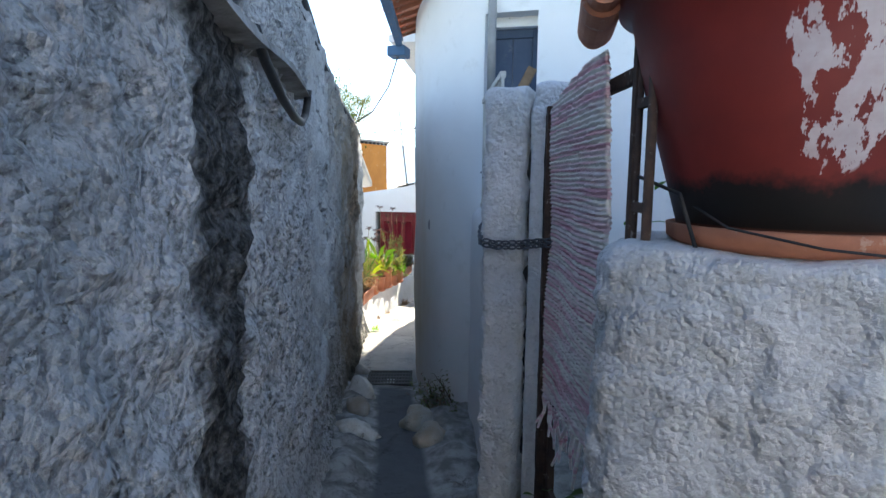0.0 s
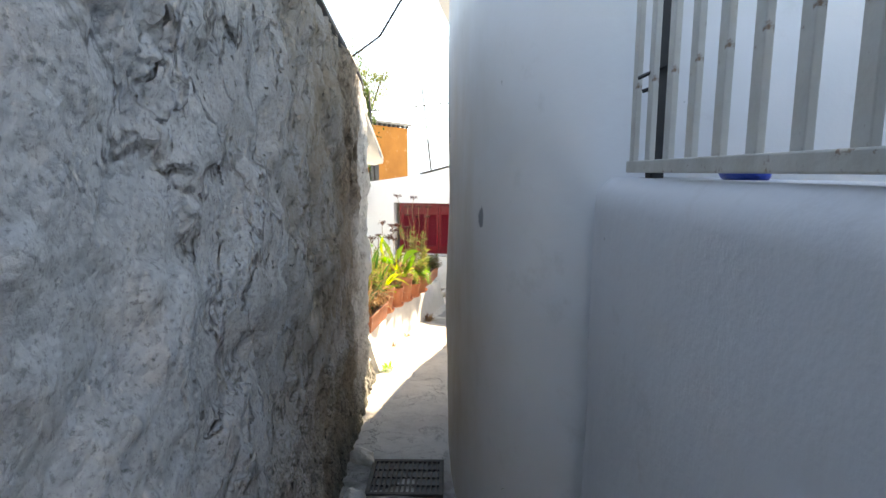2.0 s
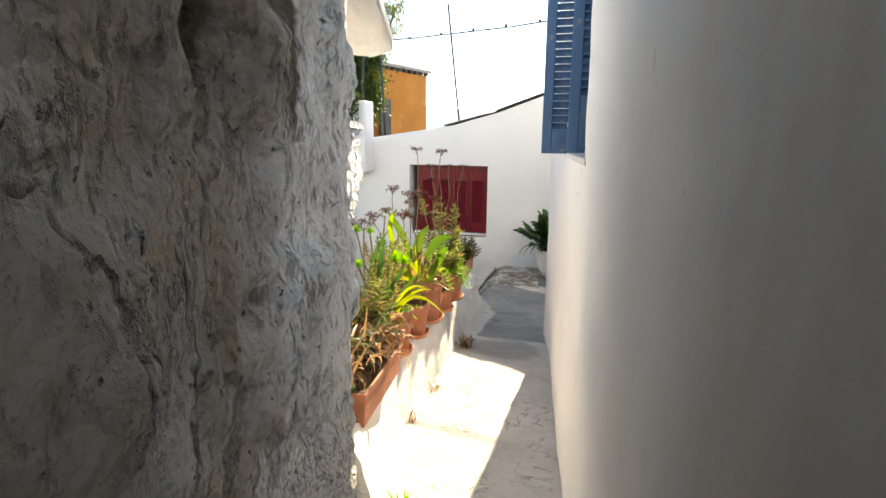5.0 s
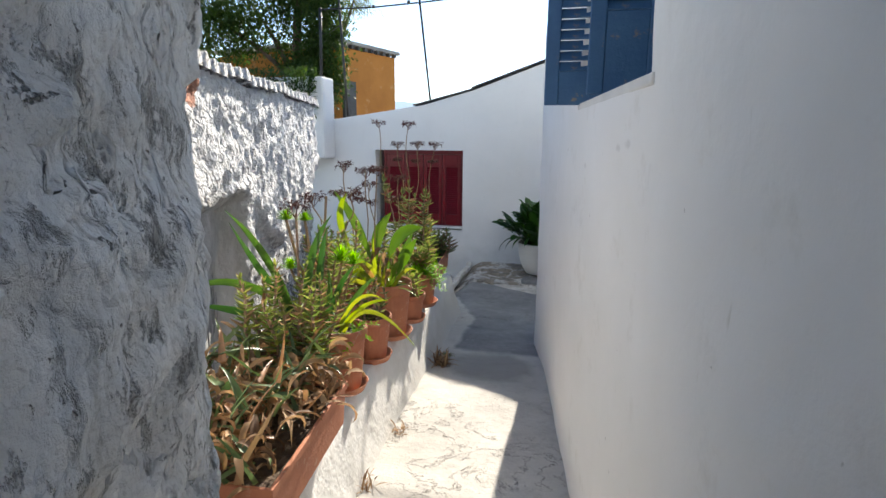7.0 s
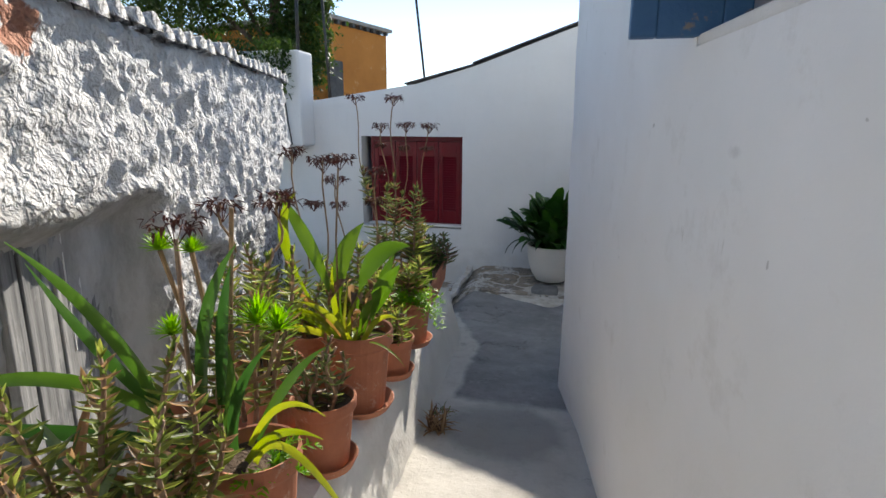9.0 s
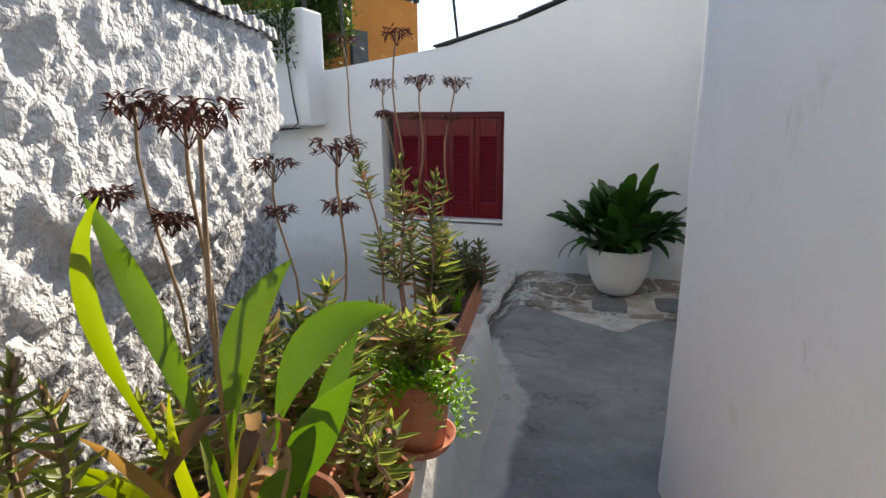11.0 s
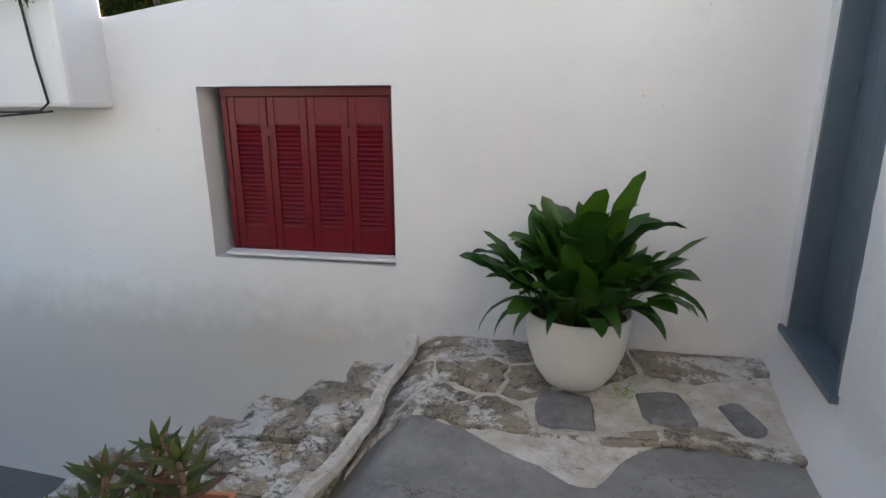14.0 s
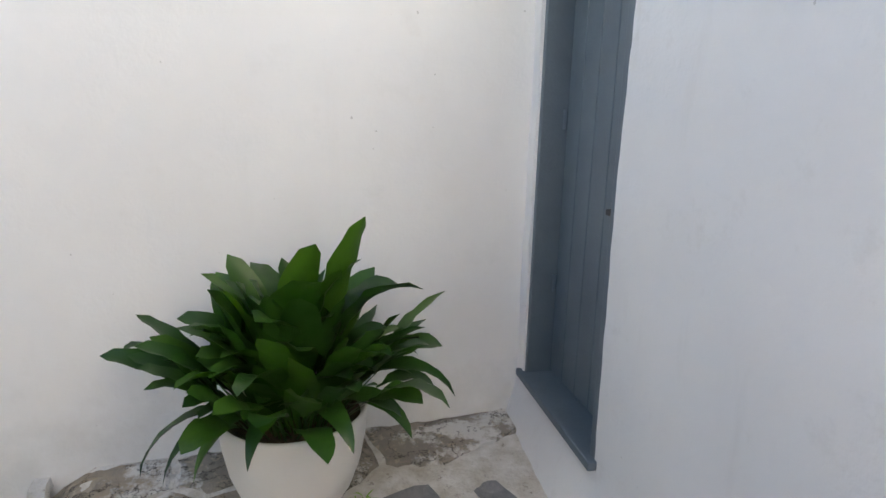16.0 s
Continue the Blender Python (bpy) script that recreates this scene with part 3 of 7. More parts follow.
# ---- walls of the lane ----
def left_relief(q):
    near = 1 - min(1, max(0, (q.y - 3.0) / 0.4))
    low = min(1.0, max(0.0, (0.75 + 0.35 * n3(q, 1.7, 8) - q.z) / 0.15))
    rc = max(near, 0.8 * low)
    d = 0.02 * n3(q, 1.6) + 0.008 * n3(q, 5, 2)
    d += rc * (0.022 * n3(q, 11) + 0.034 * n3(q, 23, 4))
    # torn layers of old plaster
    f = n3(q, 2.6, 3) + 0.45 * n3(q, 7, 5) + 0.2 * n3(q, 17, 1)
    d += (1 - rc) * (0.024 * min(1, max(0, f * 10)) + 0.018 * min(1, max(0, (f - 0.3) * 10)) + 0.014 * n3(q, 9, 9) + 0.014 * n3(q, 21, 7))
    if q.y > 5.6:
        d += (0.008 * n3(q, 4.5, 6) + 0.006 * n3(q, 12, 3) + 0.006 * n3(q, 24, 5)) * min(1, (q.y - 5.6) * 2)
    # fallen plaster is a real hollow
    for c, s in FALLEN:
        e = math.sqrt(((q.y - c[1]) / s[1]) ** 2 + ((q.z - c[2]) / s[2]) ** 2) + 0.5 * n3(q, 7)
        if e < 1:
            d -= 0.035 * min(1, (1 - e) * 6)
    # swelling foot
    f = 0.35 - (q.z - ground_z(0, q.y))
    if f > 0:
        d += f * f * 0.35
    return d


LEFT = smooth_line([(2.1, -1.6), (1.47, 0.4), (1.01, 1.8), (0.52, 3.24), (0.2, 4.14), (-0.14, 5.18), (-0.42, 6.15), (-0.6, 6.8), (-0.72, 7.12), (-0.86, 7.25), (-1.1, 7.3)], 0.022)
wall_run("wall_left", LEFT, -0.4, lambda p: interp([(-2, 2.75), (3.0, 2.68), (6.5, 2.45), (7.3, 2.32)], p.y), 0.35, 0.024, M_ROUGHCAST, left_relief,
         "old greyed roughcast wall with black mould and broken plaster")


def right_relief(q):
    d = 0.02 * n3(q, 1.1, 3) + 0.008 * n3(q, 3, 8) + 0.0015 * n3(q, 12, 1)
    for c, s in (((0.66, 5.03, 1.545), (0.026, 0.036)), ((0.29, 5.95, 1.76), (0.04, 0.18))):
        e = math.sqrt(((q.y - c[1]) / s[0]) ** 2 + ((q.z - c[2]) / s[1]) ** 2)
        if e < 1:
            d -= 0.012
    return d


RIGHT = smooth_line([(4.4, 4.5), (3.0, 4.56), (2.0, 4.6), (1.5, 4.6), (1.12, 4.62), (0.86, 4.78), (0.66, 5.03), (0.45, 5.5), (0.28, 6.0), (0.17, 6.5), (0.08, 7.15), (0.0, 7.83), (-0.12, 8.8), (-0.24, 9.8),
                     (-0.325, 10.42), (-0.345, 10.58), (-0.31, 10.69), (-0.15, 10.75), (0.1, 10.77), (2.2, 10.8)], 0.04)
wall_run("wall_right", RIGHT, -0.9, lambda p: 3.42, 0.4, 0.045, M_HOUSE, right_relief, "smooth whitewashed house wall that curves along the lane", face=-1,
         holes=((lambda p: p.x < 0.2 and 7.58 < p.y < 8.72, 1.37, 2.5), (lambda p: p.y < 4.7 and 1.13 < p.x < 1.52, 2.49, 3.03)))


def lime_relief(q):
    d = 0.03 * n3(q, 1.9, 4) + 0.02 * n3(q, 6, 2) + 0.026 * n3(q, 13, 6) + 0.022 * n3(q, 24, 1)
    w = 0.1 * n3(q, 3.0, 5)
    # the thick upper coat stops in a ragged line; below it the old wall stands back
    edge = interp([(7.3, 0.9), (8.6, 0.92), (9.6, 0.86), (10.2, 0.45), (11.0, 0.4), (11.6, 0.62), (12.2, 0.95)], q.y) + w
    if 7.55 < q.y < 9.55 and q.z < edge:
        back = interp([(7.55, 0.015), (8.4, 0.05), (8.6, 0.12), (9.42, 0.16), (9.55, 0.05)], q.y) + 0.05 * min(0.8, edge - q.z)
        d = 0.45 * d - min(back, (edge - q.z) * 2.0)
    elif q.z < edge:
        d -= min(interp([(9.6, 0.03), (10.6, 0.1)], q.y), (edge - q.z) * 1.2)
    return d


ROUGH = smooth_line([(-1.0, 7.32), (-1.42, 7.62), (-1.76, 8.24), (-2.03, 9.0), (-2.3, 9.95), (-2.62, 11.05), (-2.92, 12.0), (-2.99, 12.2), (-3.12, 12.3), (-3.7, 12.3)], 0.023)
wall_run("wall_rough", ROUGH, -2.2, lambda p: 1.6 + 0.025 * math.sin(p.y * 5), 0.3, 0.024, M_LIME, lime_relief, "thickly limewashed rough wall with bare brick-red patches")

# far house wall with its window opening
FAR_TOP = [(-7.5, 1.3), (-3.5, 1.49), (-2.2, 1.675), (-1.48, 1.87), (-0.5, 2.22), (0.75, 2.62), (3.0, 2.9)]
WIN = (-2.84, -1.625, -0.05, 1.05)


HOLE = (-2.925, -1.625, -0.085, 1.06)


def build_far_wall():
    xs = sorted({-7.5 + 0.1 * i for i in range(106)} | {HOLE[0], HOLE[1]})
    xs = [x for x in xs if x in HOLE[:2] or min(abs(x - HOLE[0]), abs(x - HOLE[1])) > 0.03]
    zs = [-2.4, -2.0, -1.6, -1.2, -0.9] + [-0.7 + 0.1 * i for i in range(7)] + [0.05 + 0.1 * i for i in range(10)] + [1.05, 1.2]
    zs = sorted(set(zs) | {HOLE[2]})
    flat = len(zs)
    rows = flat + 6
    verts, faces = [], []

    def zz(x, j):
        return zs[j] if j < flat else 1.2 + (interp(FAR_TOP, x) - 1.2) * (j - flat + 1) / 6

    def foot(x, z):
        g = interp([(-5.2, -1.95), (-3.5, -1.6), (-2.55, -1.16), (-1.85, -0.85), (-1.5, -0.57), (0.7, -0.5)], x)
        return max(0.0, 0.16 - (z - g)) * 0.35

    n = len(xs)
    for side in (0, 1):
        for j in range(rows):
            for x in xs:
                z = zz(x, j)
                q = Vector((x, 13.97, z))
                y = 13.97 + (0.4 if side else 0.012 * n3(q, 0.9) + 0.006 * n3(q, 3, 2) - foot(x, z))
                if not side and j == rows - 1:
                    y += 0.02
                verts.append((x, y, z))
    off = rows * n

    def hole(i, j):
        return HOLE[0] <= (xs[i] + xs[i + 1]) / 2 <= HOLE[1] and j + 1 < flat and HOLE[2] <= (zs[j] + zs[j + 1]) / 2 <= HOLE[3]

    for j in range(rows - 1):
        for i in range(n - 1):
            if hole(i, j):
                continue
            a = j * n + i
            for o in (0, off):
                faces.append((o + a, o + a + 1, o + a + n + 1, o + a + n))
    i0, i1 = xs.index(HOLE[0]), xs.index(HOLE[1])
    j0, j1 = zs.index(HOLE[2]), min(range(flat), key=lambda k: abs(zs[k] - HOLE[3]))
    for i in range(i0, i1):
        for j in (j0, j1):
            a = j * n + i
            faces.append((a, a + 1, a + 1 + off, a + off))
    for j in range(j0, j1):
        for i in (i0, i1):
            a = j * n + i
            faces.append((a, a + n, a + n + off, a + off))
    for i in range(n - 1):
        a = (rows - 1) * n + i
        faces.append((a, a + 1, a + 1 + off, a + off))
    for j in range(rows - 1):
        for i in (0, n - 1):
            a = j * n + i
            faces.append((a, a + n, a + n + off, a + off))
    tagged(mesh_ob("wall_far", verts, faces, M_WHITE, smooth=True), "smooth whitewashed house wall with a sloping top", "wall", kind="structure")
    # thin dark roof covering along the slope, in lapped strips
    for x0, x1 in ((-2.35, -1.5), (-1.52, -0.9), (-0.92, -0.3), (-0.32, 0.7)):
        za, zb = interp(FAR_TOP, x0) + 0.012, interp(FAR_TOP, x1) + 0.012
        bm = bmesh.new()
        vs = box(bm, x0, x1, 13.955, 14.5, 0, 0.018, 0.004)
        for v in vs:
            v.co.z += za + (zb - za) * (v.co.x - x0) / (x1 - x0) + (0.02 if x0 > -1.6 else 0)
        tagged(part("roof_edge", bm, M_ROOF), "thin dark grey roofing strip", "roof", kind="structure")
    # the house's roof behind the wall
    v = [(-7.5, 14.37, 1.25), (-2.2, 14.37, 1.6), (3.0, 14.37, 2.85), (3.0, 16.6, 2.5), (-2.2, 16.6, 1.3), (-7.5, 16.6, 1.0)]
    low = [(x, y, -2.4) for x, y, z in v]
    f = [(0, 1, 4, 5), (1, 2, 3, 4)] + [(i, (i + 1) % 6, (i + 1) % 6 + 6, i + 6) for i in range(6)]
    tagged(mesh_ob("roof_far", v + low, f, M_ROOF), "low grey roof of the far house", "roof", kind="structure")


build_far_wall()


# door wall of the nook, with its doorway
M_CREAM = whitewash_mat("cream_render", (0.74, 0.7, 0.55), 0.2, 0.4)
DOORWALL = smooth_line([(0.47, 12.06), (0.5, 12.3), (0.585, 13.07), (0.64, 13.6), (0.69, 14.0)], 0.03)
wall_run("wall_nook", DOORWALL, -0.9, lambda p: 2.7, 0.45, 0.04, M_NOOK, lambda q: 0.012 * n3(q, 2) + 0.004 * n3(q, 9) + max(0, 0.14 + (-0.5 - q.z) + 0.0) * 0.4,
         "whitewashed wall beside the door", face=-1, holes=((lambda p: 13.08 < p.y < 13.9, -0.3, 1.75),))
tagged(part("wall_side", boxed(0.5, 2.6, 12.05, 12.075, -0.9, 2.7), M_CREAM), "cream rendered side wall", "wall", kind="structure")
tagged(part("wall_side", boxed(2.2, 2.6, 10.8, 12.05, -0.9, 2.7), M_CREAM), "cream rendered side wall", "wall", kind="structure")

# close the lane behind the camera
tagged(part("wall_back", boxed(0.8, 6.5, -2.3, -1.9, -0.2, 3.0), M_YARD), "plain whitewashed wall closing the lane", "wall", kind="structure")
tagged(part("wall_yard", boxed(4.3, 4.7, -1.9, 4.6, -0.2, 3.2), M_YARD), "plain whitewashed courtyard wall", "wall", kind="structure")


# house roofs
def build_roofs():
    v = [(2.1, -1.6, 2.62), (0.52, 3.24, 2.6), (-0.42, 6.15, 2.42), (-0.95, 7.2, 2.28), (-4.5, 7.2, 2.9), (-4.0, -1.6, 3.1)]
    lo = [(x - 0.3 if x > -3 else x, y, -0.3) for x, y, z in v]
    f = [tuple(range(6))] + [(i, (i + 1) % 6, (i + 1) % 6 + 6, i + 6) for i in range(2, 6)]
    tagged(mesh_ob("roof_left", v + lo, f, M_ROOF), "dark roof of the old house behind the lane wall", "roof", kind="structure")
    v = [(4.4, 4.55, 3.4), (1.2, 4.66, 3.4), (0.3, 6.05, 3.4), (0.02, 7.85, 3.4), (-0.3, 10.5, 3.4), (2.2, 10.75, 3.4), (4.4, 10.75, 3.4)]
    tagged(mesh_ob("roof_right", v + [(x, y, 3.45) for x, y, z in v], [tuple(range(7)), tuple(range(7, 14))] + [(i, (i + 1) % 7, (i + 1) % 7 + 7, i + 7) for i in range(7)], M_ROOF),
           "flat roof deck of the whitewashed house", "roof", kind="structure")
    # black flashing along the left wall's top
    line = [p for p in LEFT if p.y < 7.0][::4]
    top = lambda y: interp([(-2, 2.75), (3.0, 2.68), (6.5, 2.45), (7.3, 2.32)], y)
    bm = tube([(p.x - 0.02, p.y, top(p.y) + 0.01) for p in line], 0.028, 6)
    tagged(part("flashing", bm, M_DARK, smooth=True), "black tar flashing along the top of the old wall", "flashing", kind="structure")


build_roofs()


# unseen slab added off the right-hand house's lane side to shade the left wall
def build_shade_slab():
    line = [p for p in RIGHT if 6.9 < p.y < 10.55 and p.x < 0.2][::4]
    # carried on past the house corner only to block more sun
    line += [Vector((-0.345 - 0.01 * i, 10.6 + 0.2 * i, 0)) for i in range(12)]
    verts, faces = [], []
    n = len(line)
    for i, p in enumerate(line):
        d = (line[min(i + 1, n - 1)] - line[max(i - 1, 0)]).normalized()
        nr = Vector((-d.y, d.x, 0))
        for off, z in ((-0.1, 3.425), (OVERHANG, 3.425), (OVERHANG + 0.02, 3.44), (OVERHANG + 0.02, 3.5), (-0.1, 3.54)):
            verts.append((p.x + nr.x * off, p.y + nr.y * off, z + 0.004 * n3(p, 9)))
    for i in range(n - 1):
        for j in range(5):
            a, b = i * 5 + j, i * 5 + (j + 1) % 5
            faces.append((a, b, b + 5, a + 5))
    faces += [tuple(range(5)), tuple(range((n - 1) * 5, n * 5))]
    tagged(mesh_ob("eaves", verts, faces, M_WHITE), "plain whitewashed slab added unseen over the lane as shade", "eaves", kind="structure")


OVERHANG = 0.36
build_shade_slab()


# planter wall
def build_planter():
    front = [(-0.72, 7.22), (-0.86, 7.62), (-0.94, 8.2), (-1.02, 9.0), (-1.09, 10.0), (-1.15, 10.9), (-1.2, 11.45)]
    pts = smooth_line(front, 0.05)
    verts, faces = [], []
    m = 15
    n = len(pts)
    for i, p in enumerate(pts):
        d = (pts[min(i + 1, n - 1)] - pts[max(i - 1, 0)]).normalized()
        nr = Vector((d.y, -d.x, 0))
        top = 0.24 - 0.076 * (p.y - 7.5)
        g = ground_z(-1.0, p.y)
        wide = 0.46
        endk = min(1.0, max(0.0, (11.45 - p.y) / 0.12))
        for j in range(m):
            if j < 8:
                f = j / 7
                off = 0.1 * (1 - f) ** 1.6 - 0.03 * max(0, f - 0.7)
                z = g - 0.08 + (top - g + 0.03) * f
            elif j < 12:
                f = (j - 8) / 3
                off = -0.035 - f * (wide - 0.07)
                z = top + 0.004
            else:
                f = (j - 12) / 2
                off = -wide
                z = top - 0.03 - f * (top - g + 1.2)
            q = Vector((p.x, p.y, z)) + nr * off
            q += nr * (0.018 * n3(q, 3, 1) + 0.006 * n3(q, 13, 2)) * (1 if j < 9 else 0.2)
            q.z += 0.006 * n3(q, 6, 4) - (1 - endk) * 0.03
            verts.append(q)
    for i in range(n - 1):
        for j in range(m - 1):
            a = i * m + j
            faces.append((a, a + 1, a + m + 1, a + m))
    # rounded far end
    c = len(verts)
    e = pts[-1]
    for j in range(m):
        verts.append(verts[(n - 1) * m + j] + Vector((-0.03, 0.1, -0.02)))
    for j in range(m - 1):
        a, b = (n - 1) * m + j, c + j
        faces.append((a, a + 1, b + 1, b))
    faces.append(tuple(range(c, c + m)))
    faces.append(tuple(range(m)))
    tagged(mesh_ob("planter_wall", verts, faces, M_PLANTER, smooth=True), "low whitewashed planter wall with a worn rounded edge", "low wall", kind="structure")


build_planter()


def ledge_z(y):
    return 0.245 - 0.076 * (y - 7.5)


# ---- leaves ----
def blade(V, F, base, az, elev, length, width, curve, n=7, fold=0.25, shape="lance", twist=0.0, wave=0.0):
    """Adds one leaf to vertex and face lists: az and elev in degrees at the foot, curve: degrees by which it bends down on its way."""
    p = Vector(base)
    a = radians(az)
    o = len(V)
    step = length / n
    for i in range(n + 1):
        t = i / n
        e = radians(elev - curve * t ** 1.4)
        d = Vector((math.cos(a) * math.cos(e), math.sin(a) * math.cos(e), math.sin(e)))
        side = Vector((-math.sin(a), math.cos(a), 0))
        tw = radians(twist * t)
        up = d.cross(side)
        side = side * math.cos(tw) + up * math.sin(tw)
        up = d.cross(side)
        if shape == "lance":
            w = width * (math.sin(math.pi * min(1, t * 0.92 + 0.08)) ** 0.75) * (1 - 0.25 * t)
            if t < 0.15:
                w = max(w * 0.35, width * 0.12)
        elif shape == "broad":
            w = width * (math.sin(math.pi * min(1, t * 0.88 + 0.12)) ** 0.5) * (1 - 0.15 * t)
            if t < 0.12:
                w = width * 0.2
        elif shape == "strap":
            w = width * (1 - t ** 4) * (0.8 + 0.2 * math.sin(math.pi * t))
        else:
            w = width * (1 - t) ** 0.7
        if i == n:
            w = width * 0.02
        off = up * (abs(fold) * w * 0.5) * (-1 if fold < 0 else 1)
        rip = up * (wave * w * math.sin(i * 2.1))
        V += [p + side * (w / 2) - off * 0 + off + rip, p, p - side * (w / 2) + off - rip]
        p = p + d * step
    for i in range(n):
        b = o + 3 * i
        F += [(b, b + 1, b + 4, b + 3), (b + 1, b + 2, b + 5, b + 4)]


def arc_leaf(V, F, a, b, c, width, stalk=0.0, fold=0.3, shape="strap", n=12):
    """Adds one leaf along a bow from a over b to the tip c; stalk: the share of it that is only a stem."""
    a, b, c = Vector(a), Vector(b), Vector(c)
    o = len(V)
    for i in range(n + 1):
        t = i / n
        p = a * (1 - t) ** 2 + b * (2 * t * (1 - t)) + c * t * t
        d = ((b - a) * (1 - t) + (c - b) * t).normalized()
        side = d.cross(Vector((0.25, -0.9, 0.35))).normalized()
        up = side.cross(d)
        if t <= stalk and stalk:
            w = 0.012
        else:
            u = (t - stalk) / (1 - stalk)
            w = width * (math.sin(math.pi * (0.1 + 0.9 * u)) ** 0.95 if shape == "lance" else (1 - u ** 3.5) * (0.75 + 0.25 * math.sin(math.pi * u)))
        w = max(w, 0.002)
        V += [p + side * (w / 2) + up * (fold * w * 0.5), p, p - side * (w / 2) + up * (fold * w * 0.5)]
    for i in range(n):
        k = o + 3 * i
        F += [(k, k + 1, k + 4, k + 3), (k + 1, k + 2, k + 5, k + 4)]


def leaf_part(name, V, F, mat, parent, label=""):
    me = bpy.data.meshes.new(name)
    me.from_pydata([tuple(v) for v in V], [], F)
    me.materials.append(mat)
    for p in me.polygons:
        p.use_smooth = True
    ob = new(name, me)
    ob.parent = parent
    if label:
        ob["label"] = label
    return ob


M_ASP = leaf_mat("aspidistra_leaf", (0.014, 0.06, 0.012), (0.05, 0.13, 0.018), None, 0.36, 0.2, 0.4)
M_KAL = leaf_mat("succulent_leaf", (0.11, 0.16, 0.045), (0.25, 0.27, 0.075), (0.26, 0.17, 0.1), 0.5, 0.5)
M_KALDARK = leaf_mat("dark_succulent_leaf", (0.06, 0.09, 0.035), (0.16, 0.17, 0.06), (0.17, 0.1, 0.065), 0.5, 0.42)
M_STRAP = leaf_mat("strap_leaf", (0.03, 0.085, 0.022), (0.08, 0.16, 0.03), None, 0.28, 0.25)
M_YELLOW = leaf_mat("yellowing_leaf", (0.15, 0.22, 0.025), (0.3, 0.3, 0.05), (0.3, 0.18, 0.07), 0.4, 0.42)
M_BROAD = leaf_mat("broad_leaf", (0.06, 0.15, 0.022), (0.12, 0.19, 0.028), (0.3, 0.22, 0.06), 0.3, 0.3)
M_LIMEG = leaf_mat("bright_green_leaf", (0.12, 0.27, 0.025), (0.2, 0.36, 0.04), None, 0.45, 0.58)
M_DRY = leaf_mat("dry_leaf", (0.3, 0.17, 0.085), (0.42, 0.28, 0.16), (0.14, 0.08, 0.045), 0.8, 0.2)
M_ALOE = leaf_mat("aloe_leaf", (0.075, 0.13, 0.05), (0.14, 0.19, 0.07), (0.34, 0.18, 0.09), 0.45, 0.15)
M_FLOWER = leaf_mat("dead_flower", (0.045, 0.016, 0.013), (0.11, 0.038, 0.028), None, 0.8, 0.1)
M_STEM = plain_mat("pinkish_stem", (0.25, 0.15, 0.1), (0.35, 0.24, 0.17), 30, 0.7, 0.002)
M_STRAW = plain_mat("dry_stalk", (0.32, 0.21, 0.12), (0.22, 0.14, 0.08), 30, 0.8, 0.002)
M_TREE = leaf_mat("tree_leaf", (0.03, 0.065, 0.016), (0.075, 0.115, 0.025), None, 0.55, 0.35)
M_PINE = leaf_mat("pine_needles", (0.1, 0.13, 0.03), (0.2, 0.2, 0.05), None, 0.6, 0.35)
M_BARK = plain_mat("bark", (0.09, 0.06, 0.04), (0.15, 0.1, 0.07), 14, 0.9, 0.01)
rng = random.Random(7)
U = rng.uniform


